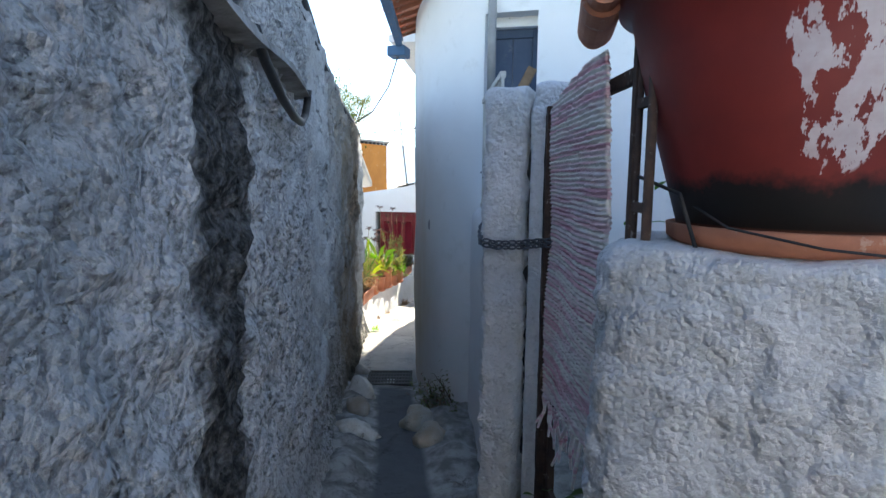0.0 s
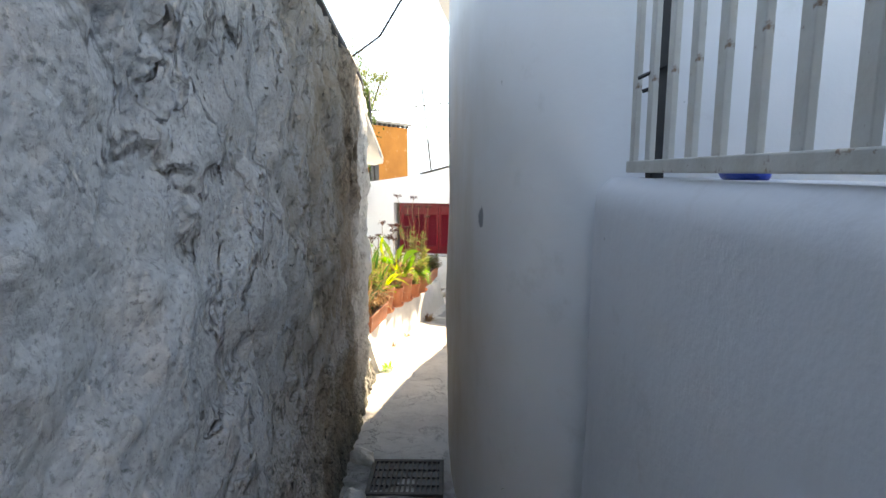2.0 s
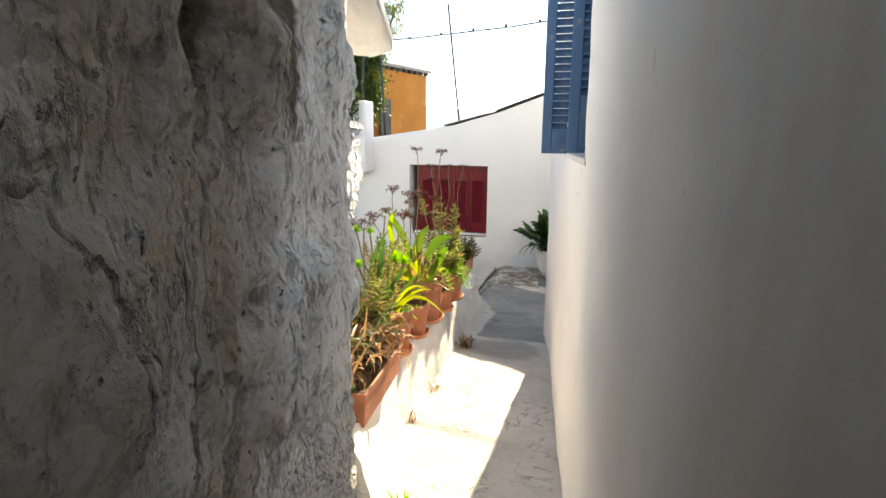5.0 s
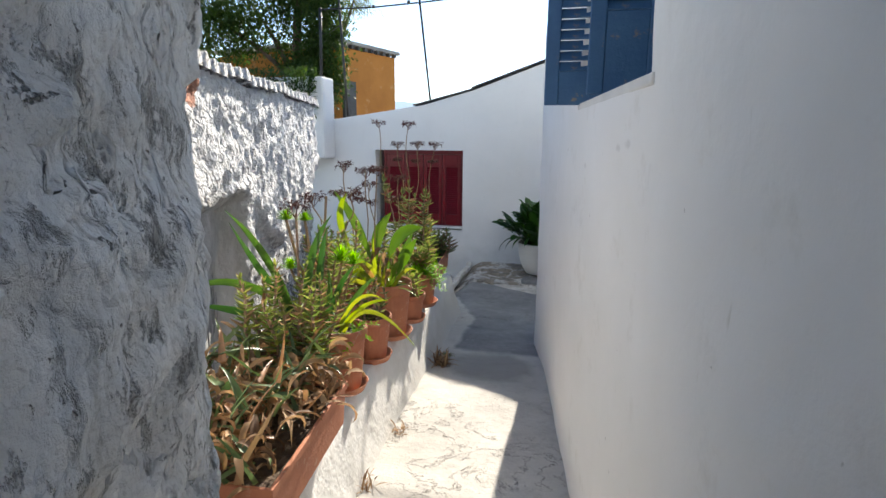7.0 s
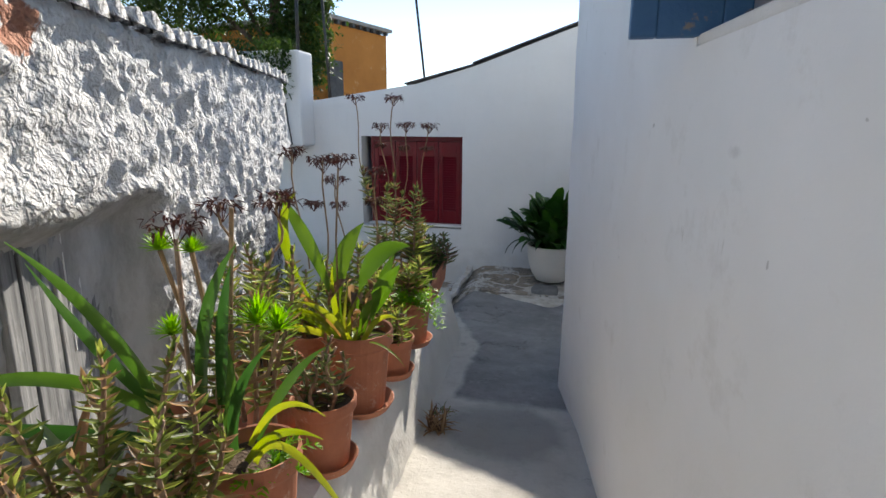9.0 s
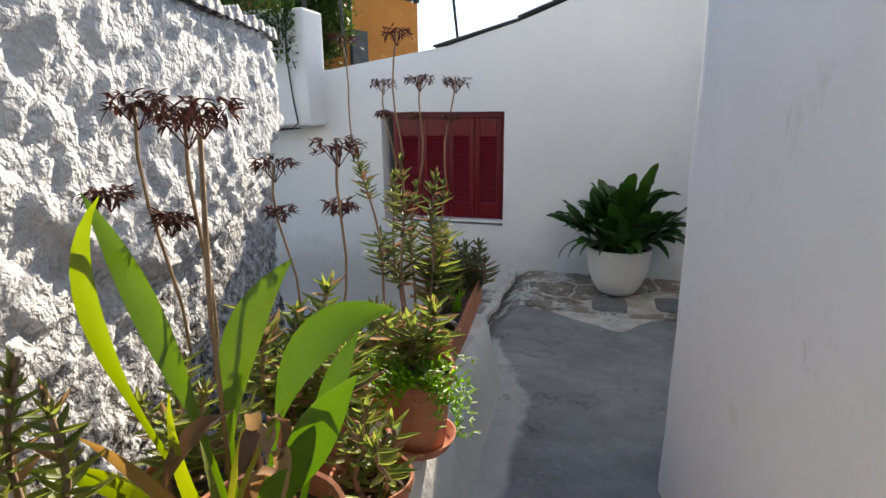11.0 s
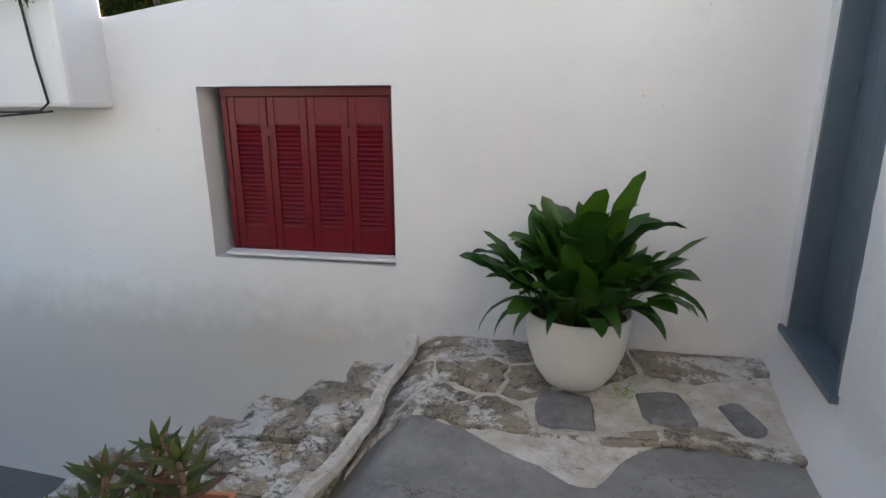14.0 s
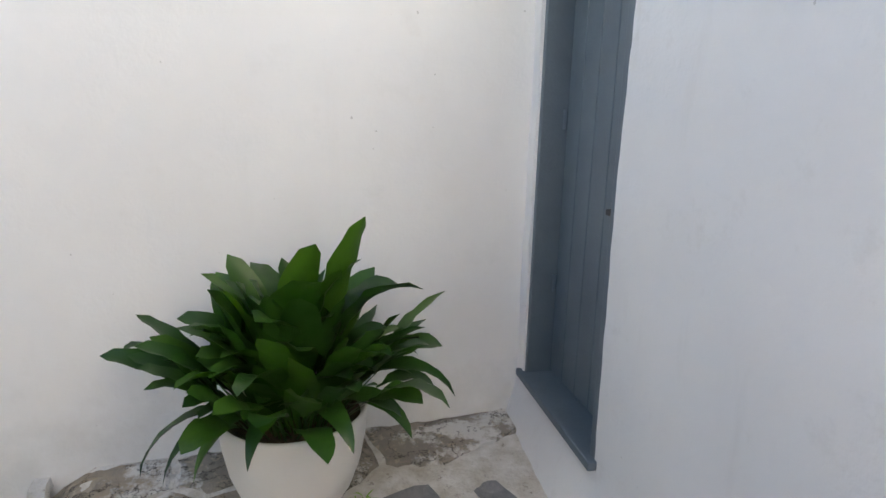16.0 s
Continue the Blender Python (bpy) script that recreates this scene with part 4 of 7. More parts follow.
# ---- far wall: window with red shutters ----
def build_shutter_window():
    x0, x1, z0, z1 = WIN
    yf = 13.97 + 0.115
    win = thing("window_1", ((x0 + x1) / 2, yf, z0), "window closed by four dark red louvred wooden shutters", "window")
    win["kind"] = "structure"
    w, h = x1 - x0, z1 - z0
    fr = bmesh.new()
    b = 0.045
    box(fr, -w / 2, w / 2, 0, 0.06, h - b - 0.015, h - 0.002, 0.004)
    box(fr, -w / 2 + 0.002, -w / 2 + b, 0.002, 0.06, 0.012, h - b - 0.015, 0.004)
    box(fr, w / 2 - b, w / 2 - 0.002, 0.002, 0.06, 0.012, h - b - 0.015, 0.004)
    box(fr, -w / 2 + 0.002, w / 2 - 0.002, 0.004, 0.06, 0.0, 0.014, 0.003)
    part("window_frame", fr, M_REDPAINT, win)
    lw = (w - 2 * b) / 4
    lh = h - b - 0.03
    slat = bmesh.new()
    box(slat, -lw * 0.31, lw * 0.31, -0.004, 0.004, -0.017, 0.017, 0.002, Matrix.Rotation(radians(-38), 4, "X"))
    slat_me = bpy.data.meshes.new("slat")
    slat.to_mesh(slat_me)
    slat.free()
    slat_me.materials.append(M_REDPAINT)
    for i in range(4):
        cx = -w / 2 + b + lw * (i + 0.5)
        bm = bmesh.new()
        s = lw * 0.19
        g = 0.003
        l0, l1 = 0.175, lh - 0.165
        box(bm, cx - lw / 2 + g, cx - lw / 2 + s, 0.006, 0.042, 0.016, lh + 0.012, 0.004)
        box(bm, cx + lw / 2 - s, cx + lw / 2 - g, 0.006, 0.042, 0.016, lh + 0.012, 0.004)
        box(bm, cx - lw / 2 + s, cx + lw / 2 - s, 0.008, 0.04, 0.016, l0, 0.004)
        box(bm, cx - lw / 2 + s, cx + lw / 2 - s, 0.008, 0.04, l1, lh + 0.012, 0.004)
        box(bm, cx - lw / 2 + s, cx + lw / 2 - s, 0.034, 0.04, l0, l1)
        leaf = part("shutter", bm, M_REDPAINT, win)
        k = int((l1 - l0) / 0.031)
        for j in range(k):
            o = new("slat", slat_me)
            o.parent = leaf
            o.matrix_basis = pose(cx, 0.022, l0 + 0.016 + j * (l1 - l0 - 0.01) / k)
        if i in (1, 3):
            hb = boxed(cx - lw / 2 - 0.03, cx - lw / 2 + 0.03, 0.001, 0.007, lh * 0.77, lh * 0.77 + 0.055, 0.002)
            part("hinge", hb, M_REDPAINT, leaf)
    part("window_sill", boxed(-w / 2 + 0.003, w / 2 - 0.003, -0.11, -0.002, -0.012, 0.01, 0.004), M_WHITE, win)


build_shutter_window()


def build_door():
    d = thing("door_1", (0.64, 13.49, -0.3), "closed blue-grey painted plank door in a deep frame", "door", rz=-7.0)
    d["kind"] = "structure"
    h = 2.05
    bm = bmesh.new()
    box(bm, 0.0, 0.17, 0.365, 0.415, 0.0, h, 0.006)
    box(bm, 0.0, 0.17, -0.415, -0.365, 0.0, h, 0.006)
    box(bm, 0.0, 0.17, -0.365, 0.365, h - 0.06, h, 0.006)
    part("door_frame", bm, M_GREYPAINT, d)
    part("door_sill", boxed(-0.035, 0.2, -0.43, 0.43, -0.02, 0.018, 0.006), M_GREYPAINT, d, "blue-grey painted raised door sill")
    leaf = new("door_leaf")
    leaf.parent = d
    for i in range(5):
        y0 = -0.36 + i * 0.145
        part("plank", boxed(0.13, 0.165, y0, y0 + 0.141, 0.03, h - 0.065, 0.004), M_GREYPAINT, leaf)
    bm = bmesh.new()
    box(bm, 0.09, 0.13, -0.215, -0.16, 0.92, 0.945, 0.004)
    box(bm, 0.1, 0.112, -0.25, -0.14, 0.928, 0.938, 0.003)
    part("latch", bm, M_DARK, leaf, "small dark metal latch")
    for z in (0.45, 1.25):
        part("hinge", tube([(0.12, 0.362, z), (0.12, 0.362, z + 0.09)], 0.011, 8), M_GREYPAINT, leaf)


build_door()


# ---- landing: paving stones in limewashed mortar ----
def stone_mesh(name, w, d, h, mat, seed, sides=11, square=0.5):
    bm = bmesh.new()
    lo, hi, mid = [], [], []
    for i in range(sides):
        a = 2 * math.pi * i / sides
        c, s = math.cos(a), math.sin(a)
        k = 1 / max(abs(c), abs(s)) if square > 0 else 1
        r = (1 - square) + square * k
        r *= 0.5 * (1 + 0.16 * noise.noise(Vector((c * 1.7 + seed, s * 1.7, seed * 3))))
        hi.append(bm.verts.new((c * r * w * 0.93, s * r * d * 0.93, h + 0.006 * noise.noise(Vector((c * 3, s * 3 + seed, 1))))))
        mid.append(bm.verts.new((c * r * w, s * r * d, h * 0.55)))
        lo.append(bm.verts.new((c * r * w * 1.01, s * r * d * 1.01, -0.02)))
    bm.faces.new(hi)
    for i in range(sides):
        j = (i + 1) % sides
        bm.faces.new((mid[i], mid[j], hi[j], hi[i]))
        bm.faces.new((lo[i], lo[j], mid[j], mid[i]))
    bmesh.ops.recalc_face_normals(bm, faces=bm.faces)
    me = bpy.data.meshes.new(name)
    bm.to_mesh(me)
    bm.free()
    me.materials.append(mat)
    return me


def landing_edge(x):
    """Where the stones of the landing end and the cement apron begins."""
    return interp([(-1.56, 12.5), (-1.47, 13.05), (-1.25, 13.08), (-1.0, 12.98), (-0.78, 12.83), (-0.55, 12.66), (-0.42, 12.64), (-0.3, 12.86), (-0.1, 13.02), (0.3, 13.1), (0.6, 12.98)], x)


def cell_of(p, seeds, limits):
    """The polygon of all places nearer to p than to the other seeds, within limits."""
    x0, x1, y0, y1 = limits
    poly = [Vector((x0, y0)), Vector((x1, y0)), Vector((x1, y1)), Vector((x0, y1))]
    for q in seeds:
        if q is p or (q - p).length > 1.2:
            continue
        m, d = (p + q) / 2, (q - p)
        out = []
        for i, a in enumerate(poly):
            b = poly[(i + 1) % len(poly)]
            da, db = (a - m).dot(d), (b - m).dot(d)
            if da <= 0:
                out.append(a)
            if da * db < 0:
                out.append(a.lerp(b, da / (da - db)))
        poly = out
        if not poly:
            break
    return poly


def slab(name, poly, rise, gap, mat, deep=0.05, base=None):
    """A flat stone with a broken outline; it follows the ground unless it has a base height."""
    c = sum(poly, Vector((0, 0))) / len(poly)
    ring = []
    n = len(poly)
    for i in range(n):
        a, b = poly[i], poly[(i + 1) % n]
        k = max(1, int((b - a).length / 0.05))
        for s in range(k):
            v = a.lerp(b, s / k)
            v = v + (c - v).normalized() * gap
            ring.append(v + Vector((noise.noise(Vector((v.x * 14, v.y * 14, 1))), noise.noise(Vector((v.x * 14, v.y * 14, 9))))) * 0.03)
    V, F = [], []
    m = len(ring)
    for sc, dz in ((1.0, -deep), (1.0, rise * 0.4), (0.94, rise), (0.55, rise + 0.003)):
        for v in ring:
            w = c + (v - c) * sc
            g = ground_z(w.x, w.y) if base is None else base
            V.append((w.x, w.y, g + 0.012 + dz + 0.007 * noise.noise(Vector((w.x * 11, w.y * 11, 3)))))
    for r in range(3):
        for i in range(m):
            j = (i + 1) % m
            F.append((r * m + i, r * m + j, (r + 1) * m + j, (r + 1) * m + i))
    F.append(tuple(range(3 * m, 4 * m)))
    me = bpy.data.meshes.new(name)
    me.from_pydata(V, [], F)
    me.materials.append(mat)
    return new(name, me)


def build_landing():
    verts, faces = [], []
    nx, ny = 60, 30
    for j in range(ny + 1):
        for i in range(nx + 1):
            x = -1.53 + 2.2 * i / nx
            y0 = landing_edge(x) + 0.03 * noise.noise(Vector((x * 7, 0, 2)))
            y = y0 + (14.0 - y0) * j / ny
            q = Vector((x, y, 0))
            verts.append((x, y, ground_z(x, y) + (0.014 if j else -0.03) + 0.010 * abs(n3(q, 5)) + 0.006 * n3(q, 17, 2)))
    for j in range(ny):
        for i in range(nx):
            a = j * (nx + 1) + i
            faces.append((a, a + 1, a + nx + 2, a + nx + 1))
    base = len(verts)
    ob = mesh_ob("landing", verts, faces, M_MORTAR, smooth=True)
    tagged(ob, "stone landing with whitewashed joints before the far wall", "pavement", kind="structure")
    # flat irregular slabs between limewashed joints; three round grey stones are let in
    grey = [(-0.535, 13.24, 0.3, 0.33), (-0.04, 13.33, 0.25, 0.29), (0.315, 13.3, 0.13, 0.25)]
    seeds = [Vector((g[0], g[1])) for g in grey]
    for j in range(4):
        for i in range(6):
            p = Vector((-1.38 + 0.4 * (i + 0.5 * (j % 2)) + U(-0.14, 0.14), 12.75 + 0.36 * j + U(-0.12, 0.12)))
            if p.x < 0.6 and p.y < 13.9 and p.y > landing_edge(p.x) + 0.02 and all((p - q).length > 0.25 for q in seeds):
                seeds.append(p)
    for k, p in enumerate(seeds):
        if k < 3:
            continue
        cell = cell_of(p, seeds, (-1.5, 0.63, 12.6, 13.93))
        cell = [Vector((v.x, max(v.y, landing_edge(v.x) + 0.02))) for v in cell]
        o = slab("paving_stone", cell, U(0.006, 0.018), 0.016, M_SLAB)
        o.parent = ob
    for i, (x, y, w, d) in enumerate(grey):
        o = new("paving_stone", stone_mesh("paving_stone", w, d, 0.03, M_STONE_G, i * 1.3, 16, 0.62))
        o.parent = ob
        o.matrix_basis = pose(x, y, ground_z(x, y) + 0.012, 0, 0, 8 * i)
    # whitewashed kerb along the slab's outer edge
    verts, faces = [], []
    for i in range(29):
        t = i / 28
        x, y = -1.49 - 0.09 * t, 13.95 - 2.0 * t
        z = ground_z(-1.3, y)
        q = Vector((x, y, 0))
        for dx, dz in ((-0.045, -0.4), (-0.042, -0.02), (-0.034, 0.004), (0.028, 0.006), (0.04, -0.03)):
            verts.append((x + dx + 0.05 * n3(q, 3.1) + 0.02 * n3(q, 11, dx), y, z + dz + 0.006 * n3(q, 11, dz)))
    for i in range(28):
        for j in range(4):
            a = i * 5 + j
            faces.append((a, a + 1, a + 6, a + 5))
    tagged(mesh_ob("kerb", verts, faces, M_MORTAR), "uneven limewashed kerb along the landing's edge", "kerb", kind="structure")


build_landing()


def build_steps():
    edges = [-1.56, -1.86, -2.2, -2.62, -3.05, -3.5, -4.0]
    tops = [-0.76, -0.93, -1.12, -1.34, -1.55, -1.72]
    st = thing("stone_steps", (-1.56, 13.2, -1.9), "worn stone steps going down beside the far wall", "steps")
    st["kind"] = "structure"
    for k in range(6):
        y = 12.3
        while y < 13.93:
            dpt = min(U(0.3, 0.55), 13.95 - y)
            if dpt < 0.12:
                break
            x0, x1 = edges[k + 1] - 0.03, edges[k]
            quad = [Vector((x0 + U(-0.04, 0.04), y + U(-0.03, 0.03))), Vector((x1 + U(-0.05, 0.03), y + U(-0.03, 0.03))), Vector((x1 + U(-0.05, 0.03), y + dpt + U(-0.02, 0.02))), Vector((x0 + U(-0.04, 0.04), y + dpt + U(-0.02, 0.02)))]
            o = slab("step_stone", quad, U(0.0, 0.02), 0.006, M_SLAB, 0.32, tops[k] + U(-0.02, 0.02))
            o.parent = st
            o.matrix_parent_inverse = pose(1.56, -13.2, 1.9)
            y += dpt + 0.015


build_steps()


# ---- the white pot with its aspidistra ----
def build_white_pot():
    x, y = -0.49, 13.49
    z = ground_z(x, y) + 0.05
    pot = thing("flower_pot", (x, y, z), "large round cream-white plastic flower pot on the stone landing", "flower pot")
    prof = [(0, 0.004), (0.14, 0.0), (0.165, 0.012), (0.215, 0.09), (0.25, 0.19), (0.27, 0.3), (0.277, 0.39), (0.278, 0.41), (0.27, 0.415), (0.262, 0.405), (0.255, 0.36), (0, 0.36)]
    part("pot_body", lathe(prof, 48), M_POTWHITE, pot, smooth=True)
    part("soil", lathe([(0, 0.372), (0.252, 0.368), (0.25, 0.362), (0, 0.361)], 32, 0.02), M_SOIL, pot, "dark potting soil")
    pl = thing("aspidistra_plant", (x, y, z + 0.37), "dense dark green aspidistra with broad glossy leaves in the white pot", "plant")
    meshes = []
    for k in range(18):
        V, F = [], []
        # a stalk that opens into the leaf
        blade(V, F, (0, 0, 0), 0, 86, U(0.12, 0.3), 0.012, 8, 4, 0.5, "strap")
        e = V[-2]
        blade(V, F, e, 0, U(66, 88), U(0.25, 0.36), U(0.11, 0.15), U(10, 85), 9, U(0.1, 0.4), "broad", U(-35, 35), 0.05)
        me = bpy.data.meshes.new("leaf")
        me.from_pydata([tuple(v) for v in V], [], F)
        me.materials.append(M_ASP)
        for p in me.polygons:
            p.use_smooth = True
        meshes.append(me)
    for i in range(200):
        a = i * 137.5
        f = (i / 200) ** 0.6
        r = 0.19 * f
        o = new("leaf", meshes[i % 18])
        o.parent = pl
        tilt = 1 + 37 * f ** 1.9 + U(-9, 9)
        s = U(0.86, 1.15) * (1.2 if f < 0.5 else 0.92)
        if math.sin(radians(a)) > 0.35:
            s *= 0.85
        o.matrix_basis = pose(r * math.cos(radians(a)), r * math.sin(radians(a)), 0, 0, 0, a) @ pose(0, 0, 0, 0, tilt, U(-110, 110) * (1.1 - f)) @ Matrix.Diagonal((s, s, s, 1))
    # leaves that arch over the rim
    for a, L, el in ((-12, 0.64, 50), (197, 0.54, 34), (14, 0.56, 60), (214, 0.5, 38), (-42, 0.5, 48), (-68, 0.42, 52), (-112, 0.4, 50), (228, 0.46, 44)):
        V, F = [], []
        blade(V, F, (0.1 * math.cos(radians(a)), 0.1 * math.sin(radians(a)), 0.02), a, el, L, 0.1, 125, 11, 0.3, "lance", 25, 0.04)
        leaf_part("leaf", V, F, M_ASP, pl)


build_white_pot()


# ---- terracotta pots ----
def pot_prof(r, h, k=0.72):
    return [(0, 0), (r * k * 0.97, 0), (r * k, 0.008), (r * (k + (0.94 - k) * 0.8), h * 0.8), (r * 0.95, h * 0.8 + 0.002), (r, h * 0.8 + 0.012), (r * 1.01, h - 0.008), (r * 0.99, h), (r * 0.93, h - 0.002), (r * 0.88, h * 0.8), (r * 0.85, h * 0.7), (0, h * 0.7)]


def flower_pot(x, y, r, h, label="terracotta flower pot on the planter wall", mat=None, saucer=True, sm=None, z=None):
    z = ledge_z(y) if z is None else z
    p = thing("flower_pot", (x, y, z), label, "flower pot", "pots on the planter wall", rz=U(0, 360))
    o = 0.0
    if saucer:
        part("saucer", lathe([(0, 0), (r * 0.86, 0), (r * 1.0, 0.03), (r * 1.02, 0.034), (r * 0.97, 0.033), (r * 0.84, 0.01), (0, 0.01)], 28), sm or M_TERRA, p, smooth=True)
        o = 0.011
    bm = lathe(pot_prof(r, h), 30, 0.012, x * 5)
    bmesh.ops.translate(bm, vec=(0, 0, o), verts=bm.verts)
    part("pot_body", bm, mat or M_TERRA, p, smooth=False)
    bm = lathe([(0, h * 0.87), (r * 0.5, h * 0.875), (r * 0.93, h * 0.86), (r * 0.9, h * 0.82), (0, h * 0.82)], 20, 0.03)
    bmesh.ops.translate(bm, vec=(0, 0, o), verts=bm.verts)
    part("soil", bm, M_SOIL, p, "dry brown soil")
    return (x, y, z + o + h * 0.87)


def trough(x, y, w, l, h, rz, label, z=None):
    """A long terracotta window box; its long side runs along its own y."""
    z = ledge_z(y) if z is None else z
    p = thing("plant_trough", (x, y, z), label, "plant trough", "", rz)
    t = 0.014
    k = 0.86
    V, F = [], []
    for zz, s in ((0, k), (h * 0.82, 0.95), (h * 0.83, 1.0), (h, 1.02)):
        for sx, sy in ((-1, -1), (1, -1), (1, 1), (-1, 1)):
            V.append((sx * w / 2 * s, sy * (l / 2 - w / 2 * (1 - s)), zz))
    for zz, s in ((h, 0.9), (h * 0.8, 0.86)):
        for sx, sy in ((-1, -1), (1, -1), (1, 1), (-1, 1)):
            V.append((sx * w / 2 * s, sy * (l / 2 - w / 2 * (1 - s)), zz))
    for a in range(5):
        for i in range(4):
            j = (i + 1) % 4
            F.append((a * 4 + i, a * 4 + j, a * 4 + 4 + j, a * 4 + 4 + i))
    F += [(0, 1, 2, 3), (20, 21, 22, 23)]
    body = mesh_ob("trough_body", V, F, M_TERRA, p)
    bev = body.modifiers.new("bevel", "BEVEL")
    bev.width, bev.segments = 0.005, 2
    V, F = [], []
    nx, ny = 4, 14
    for j in range(ny + 1):
        for i in range(nx + 1):
            V.append(((-0.5 + i / nx) * w * 0.88, (-0.5 + j / ny) * (l - w * 0.12), h * 0.84 + U(-0.008, 0.008)))
    for j in range(ny):
        for i in range(nx):
            a = j * (nx + 1) + i
            F.append((a, a + 1, a + nx + 2, a + nx + 1))
    mesh_ob("soil", V, F, M_SOIL, p, label="dry brown soil")
    return p, z + h * 0.84


# ---- plants ----
def plant(name, at, label, category="plant", group=""):
    return thing(name, at, label, category, group)


def kalanchoe(at, height, stems, label, mat=M_KAL, dense=1.0, spread=0.06, leaf=0.075, lean=0.12, flower=0.0, bare=0.2, flowers=2, tufts=0):
    """A bushy succulent of upright stems ringed with narrow tubular leaves; flower: height of dead flower stalks."""
    pl = plant("succulent_plant", at, label)
    for s in range(stems):
        a = s * 137.5 + U(-20, 20)
        r = spread * math.sqrt((s + 0.3) / stems)
        hgt = height * U(0.7, 1.0) * (1 if s else 1.0)
        ln = lean * U(0.3, 1.2)
        b = Vector((r * math.cos(radians(a)), r * math.sin(radians(a)), -0.02))
        dirn = Vector((math.cos(radians(a)), math.sin(radians(a)), 0))
        path = [b + dirn * (ln * hgt * (t ** 1.5)) + Vector((0.012 * math.sin(t * 7 + s), 0.012 * math.cos(t * 6 + s), hgt * t)) for t in [i / 8 for i in range(9)]]
        part("stem", tube(path, [0.008 * (1 - 0.5 * i / 8) for i in range(9)], 6), M_STEM, pl, smooth=True)
        V, F = [], []
        k = int(hgt * (1 - bare) / 0.021 * dense)
        for i in range(k):
            t = bare + (1 - bare) * (i / max(1, k - 1))
            p = path[min(7, int(t * 8))].lerp(path[min(8, int(t * 8) + 1)], t * 8 - int(t * 8))
            if tufts and math.sin(2 * math.pi * tufts * t + s * 2.1) < -0.25 and t < 0.86:
                continue
            for q in range(4):
                az = i * 47 + q * 90 + U(-12, 12)
                L = leaf * U(0.7, 1.15) * (0.6 + 0.5 * math.sin(math.pi * min(1, t * 0.9 + 0.15)))
                blade(V, F, p, az, (4 + 20 * t + U(-14, 14)) if t < 0.93 else U(45, 80), L, L * 0.15 + 0.006, -35 + U(-15, 15), 4, 0.9, "strap")
        leaf_part("foliage", V, F, mat, pl)
        if flower and s < flowers:
            fh = flower * U(0.75, 1.0)
            top = path[-1]
            fp = [top + dirn * (0.04 * t) + Vector((0.015 * math.sin(5 * t + s), 0.01 * math.cos(4 * t), fh * t)) for t in [i / 5 for i in range(6)]]
            st = part("flower_stalk", tube(fp, 0.0035, 5), M_STRAW, pl, "dry thin flower stalk", smooth=True)
            flower_head(fp[-1], 0.055, st)
            if rng.random() < 0.7:
                flower_head(fp[3] + Vector((U(-0.05, 0.05), U(-0.05, 0.05), 0.03)), 0.035, st, fp[3])
    return pl


def flower_head(at, r, parent, stem_from=None):
    V, F = [], []
    at = Vector(at)
    for i in range(46):
        a = U(0, 360)
        rr = r * math.sqrt(rng.random())
        b = at + Vector((rr * math.cos(radians(a)), rr * math.sin(radians(a)), U(-0.25, 0.3) * r))
        for q in range(2):
            blade(V, F, b, a + U(-60, 60), U(-60, 40), U(0.016, 0.03), 0.007, 30, 3, 0.6, "strap")
    for i in range(7):
        a = i * 51
        e = at + Vector((r * 0.7 * math.cos(radians(a)), r * 0.7 * math.sin(radians(a)), 0))
        s = at - Vector((0, 0, r * 0.9))
        o = len(V)
        V += [s, s + Vector((0.003, 0, 0)), e + Vector((0.003, 0, 0)), e]
        F.append((o, o + 1, o + 2, o + 3))
    if stem_from is not None:
        o = len(V)
        V += [Vector(stem_from), Vector(stem_from) + Vector((0.004, 0, 0)), at + Vector((0.003, 0, -r * 0.8)), at - Vector((0, 0, r * 0.8))]
        F.append((o, o + 1, o + 2, o + 3))
    leaf_part("flower_head", V, F, M_FLOWER, parent, "dried dark red flower head")


def strap_plant(at, n, length, width, label, mat, elev=(35, 80), curve=(40, 110), shape="strap", fold=0.35, az=None, thick=False):
    pl = plant("strap_leaved_plant", at, label)
    for i in range(n):
        V, F = [], []
        a = (i * 137.5 if az is None else U(*az))
        blade(V, F, (U(-0.03, 0.03), U(-0.03, 0.03), -0.01), a, U(*elev), length * U(0.65, 1.1), width * U(0.8, 1.15), U(*curve), 11, fold, shape, U(-30, 30))
        leaf_part("leaf", V, F, mat, pl)
    return pl


def bow_plant(name, label, at, mat, shape, width, stalk, bows):
    """A plant whose leaves each follow a bow given by foot, middle and tip."""
    pl = plant(name, at, label)
    for bow in bows:
        V, F = [], []
        a, b, c = [[u - v for u, v in zip(q, at)] for q in bow]
        arc_leaf(V, F, a, b, c, width * U(0.85, 1.15), stalk, 0.35, shape)
        leaf_part("leaf", V, F, mat, pl)
    return pl


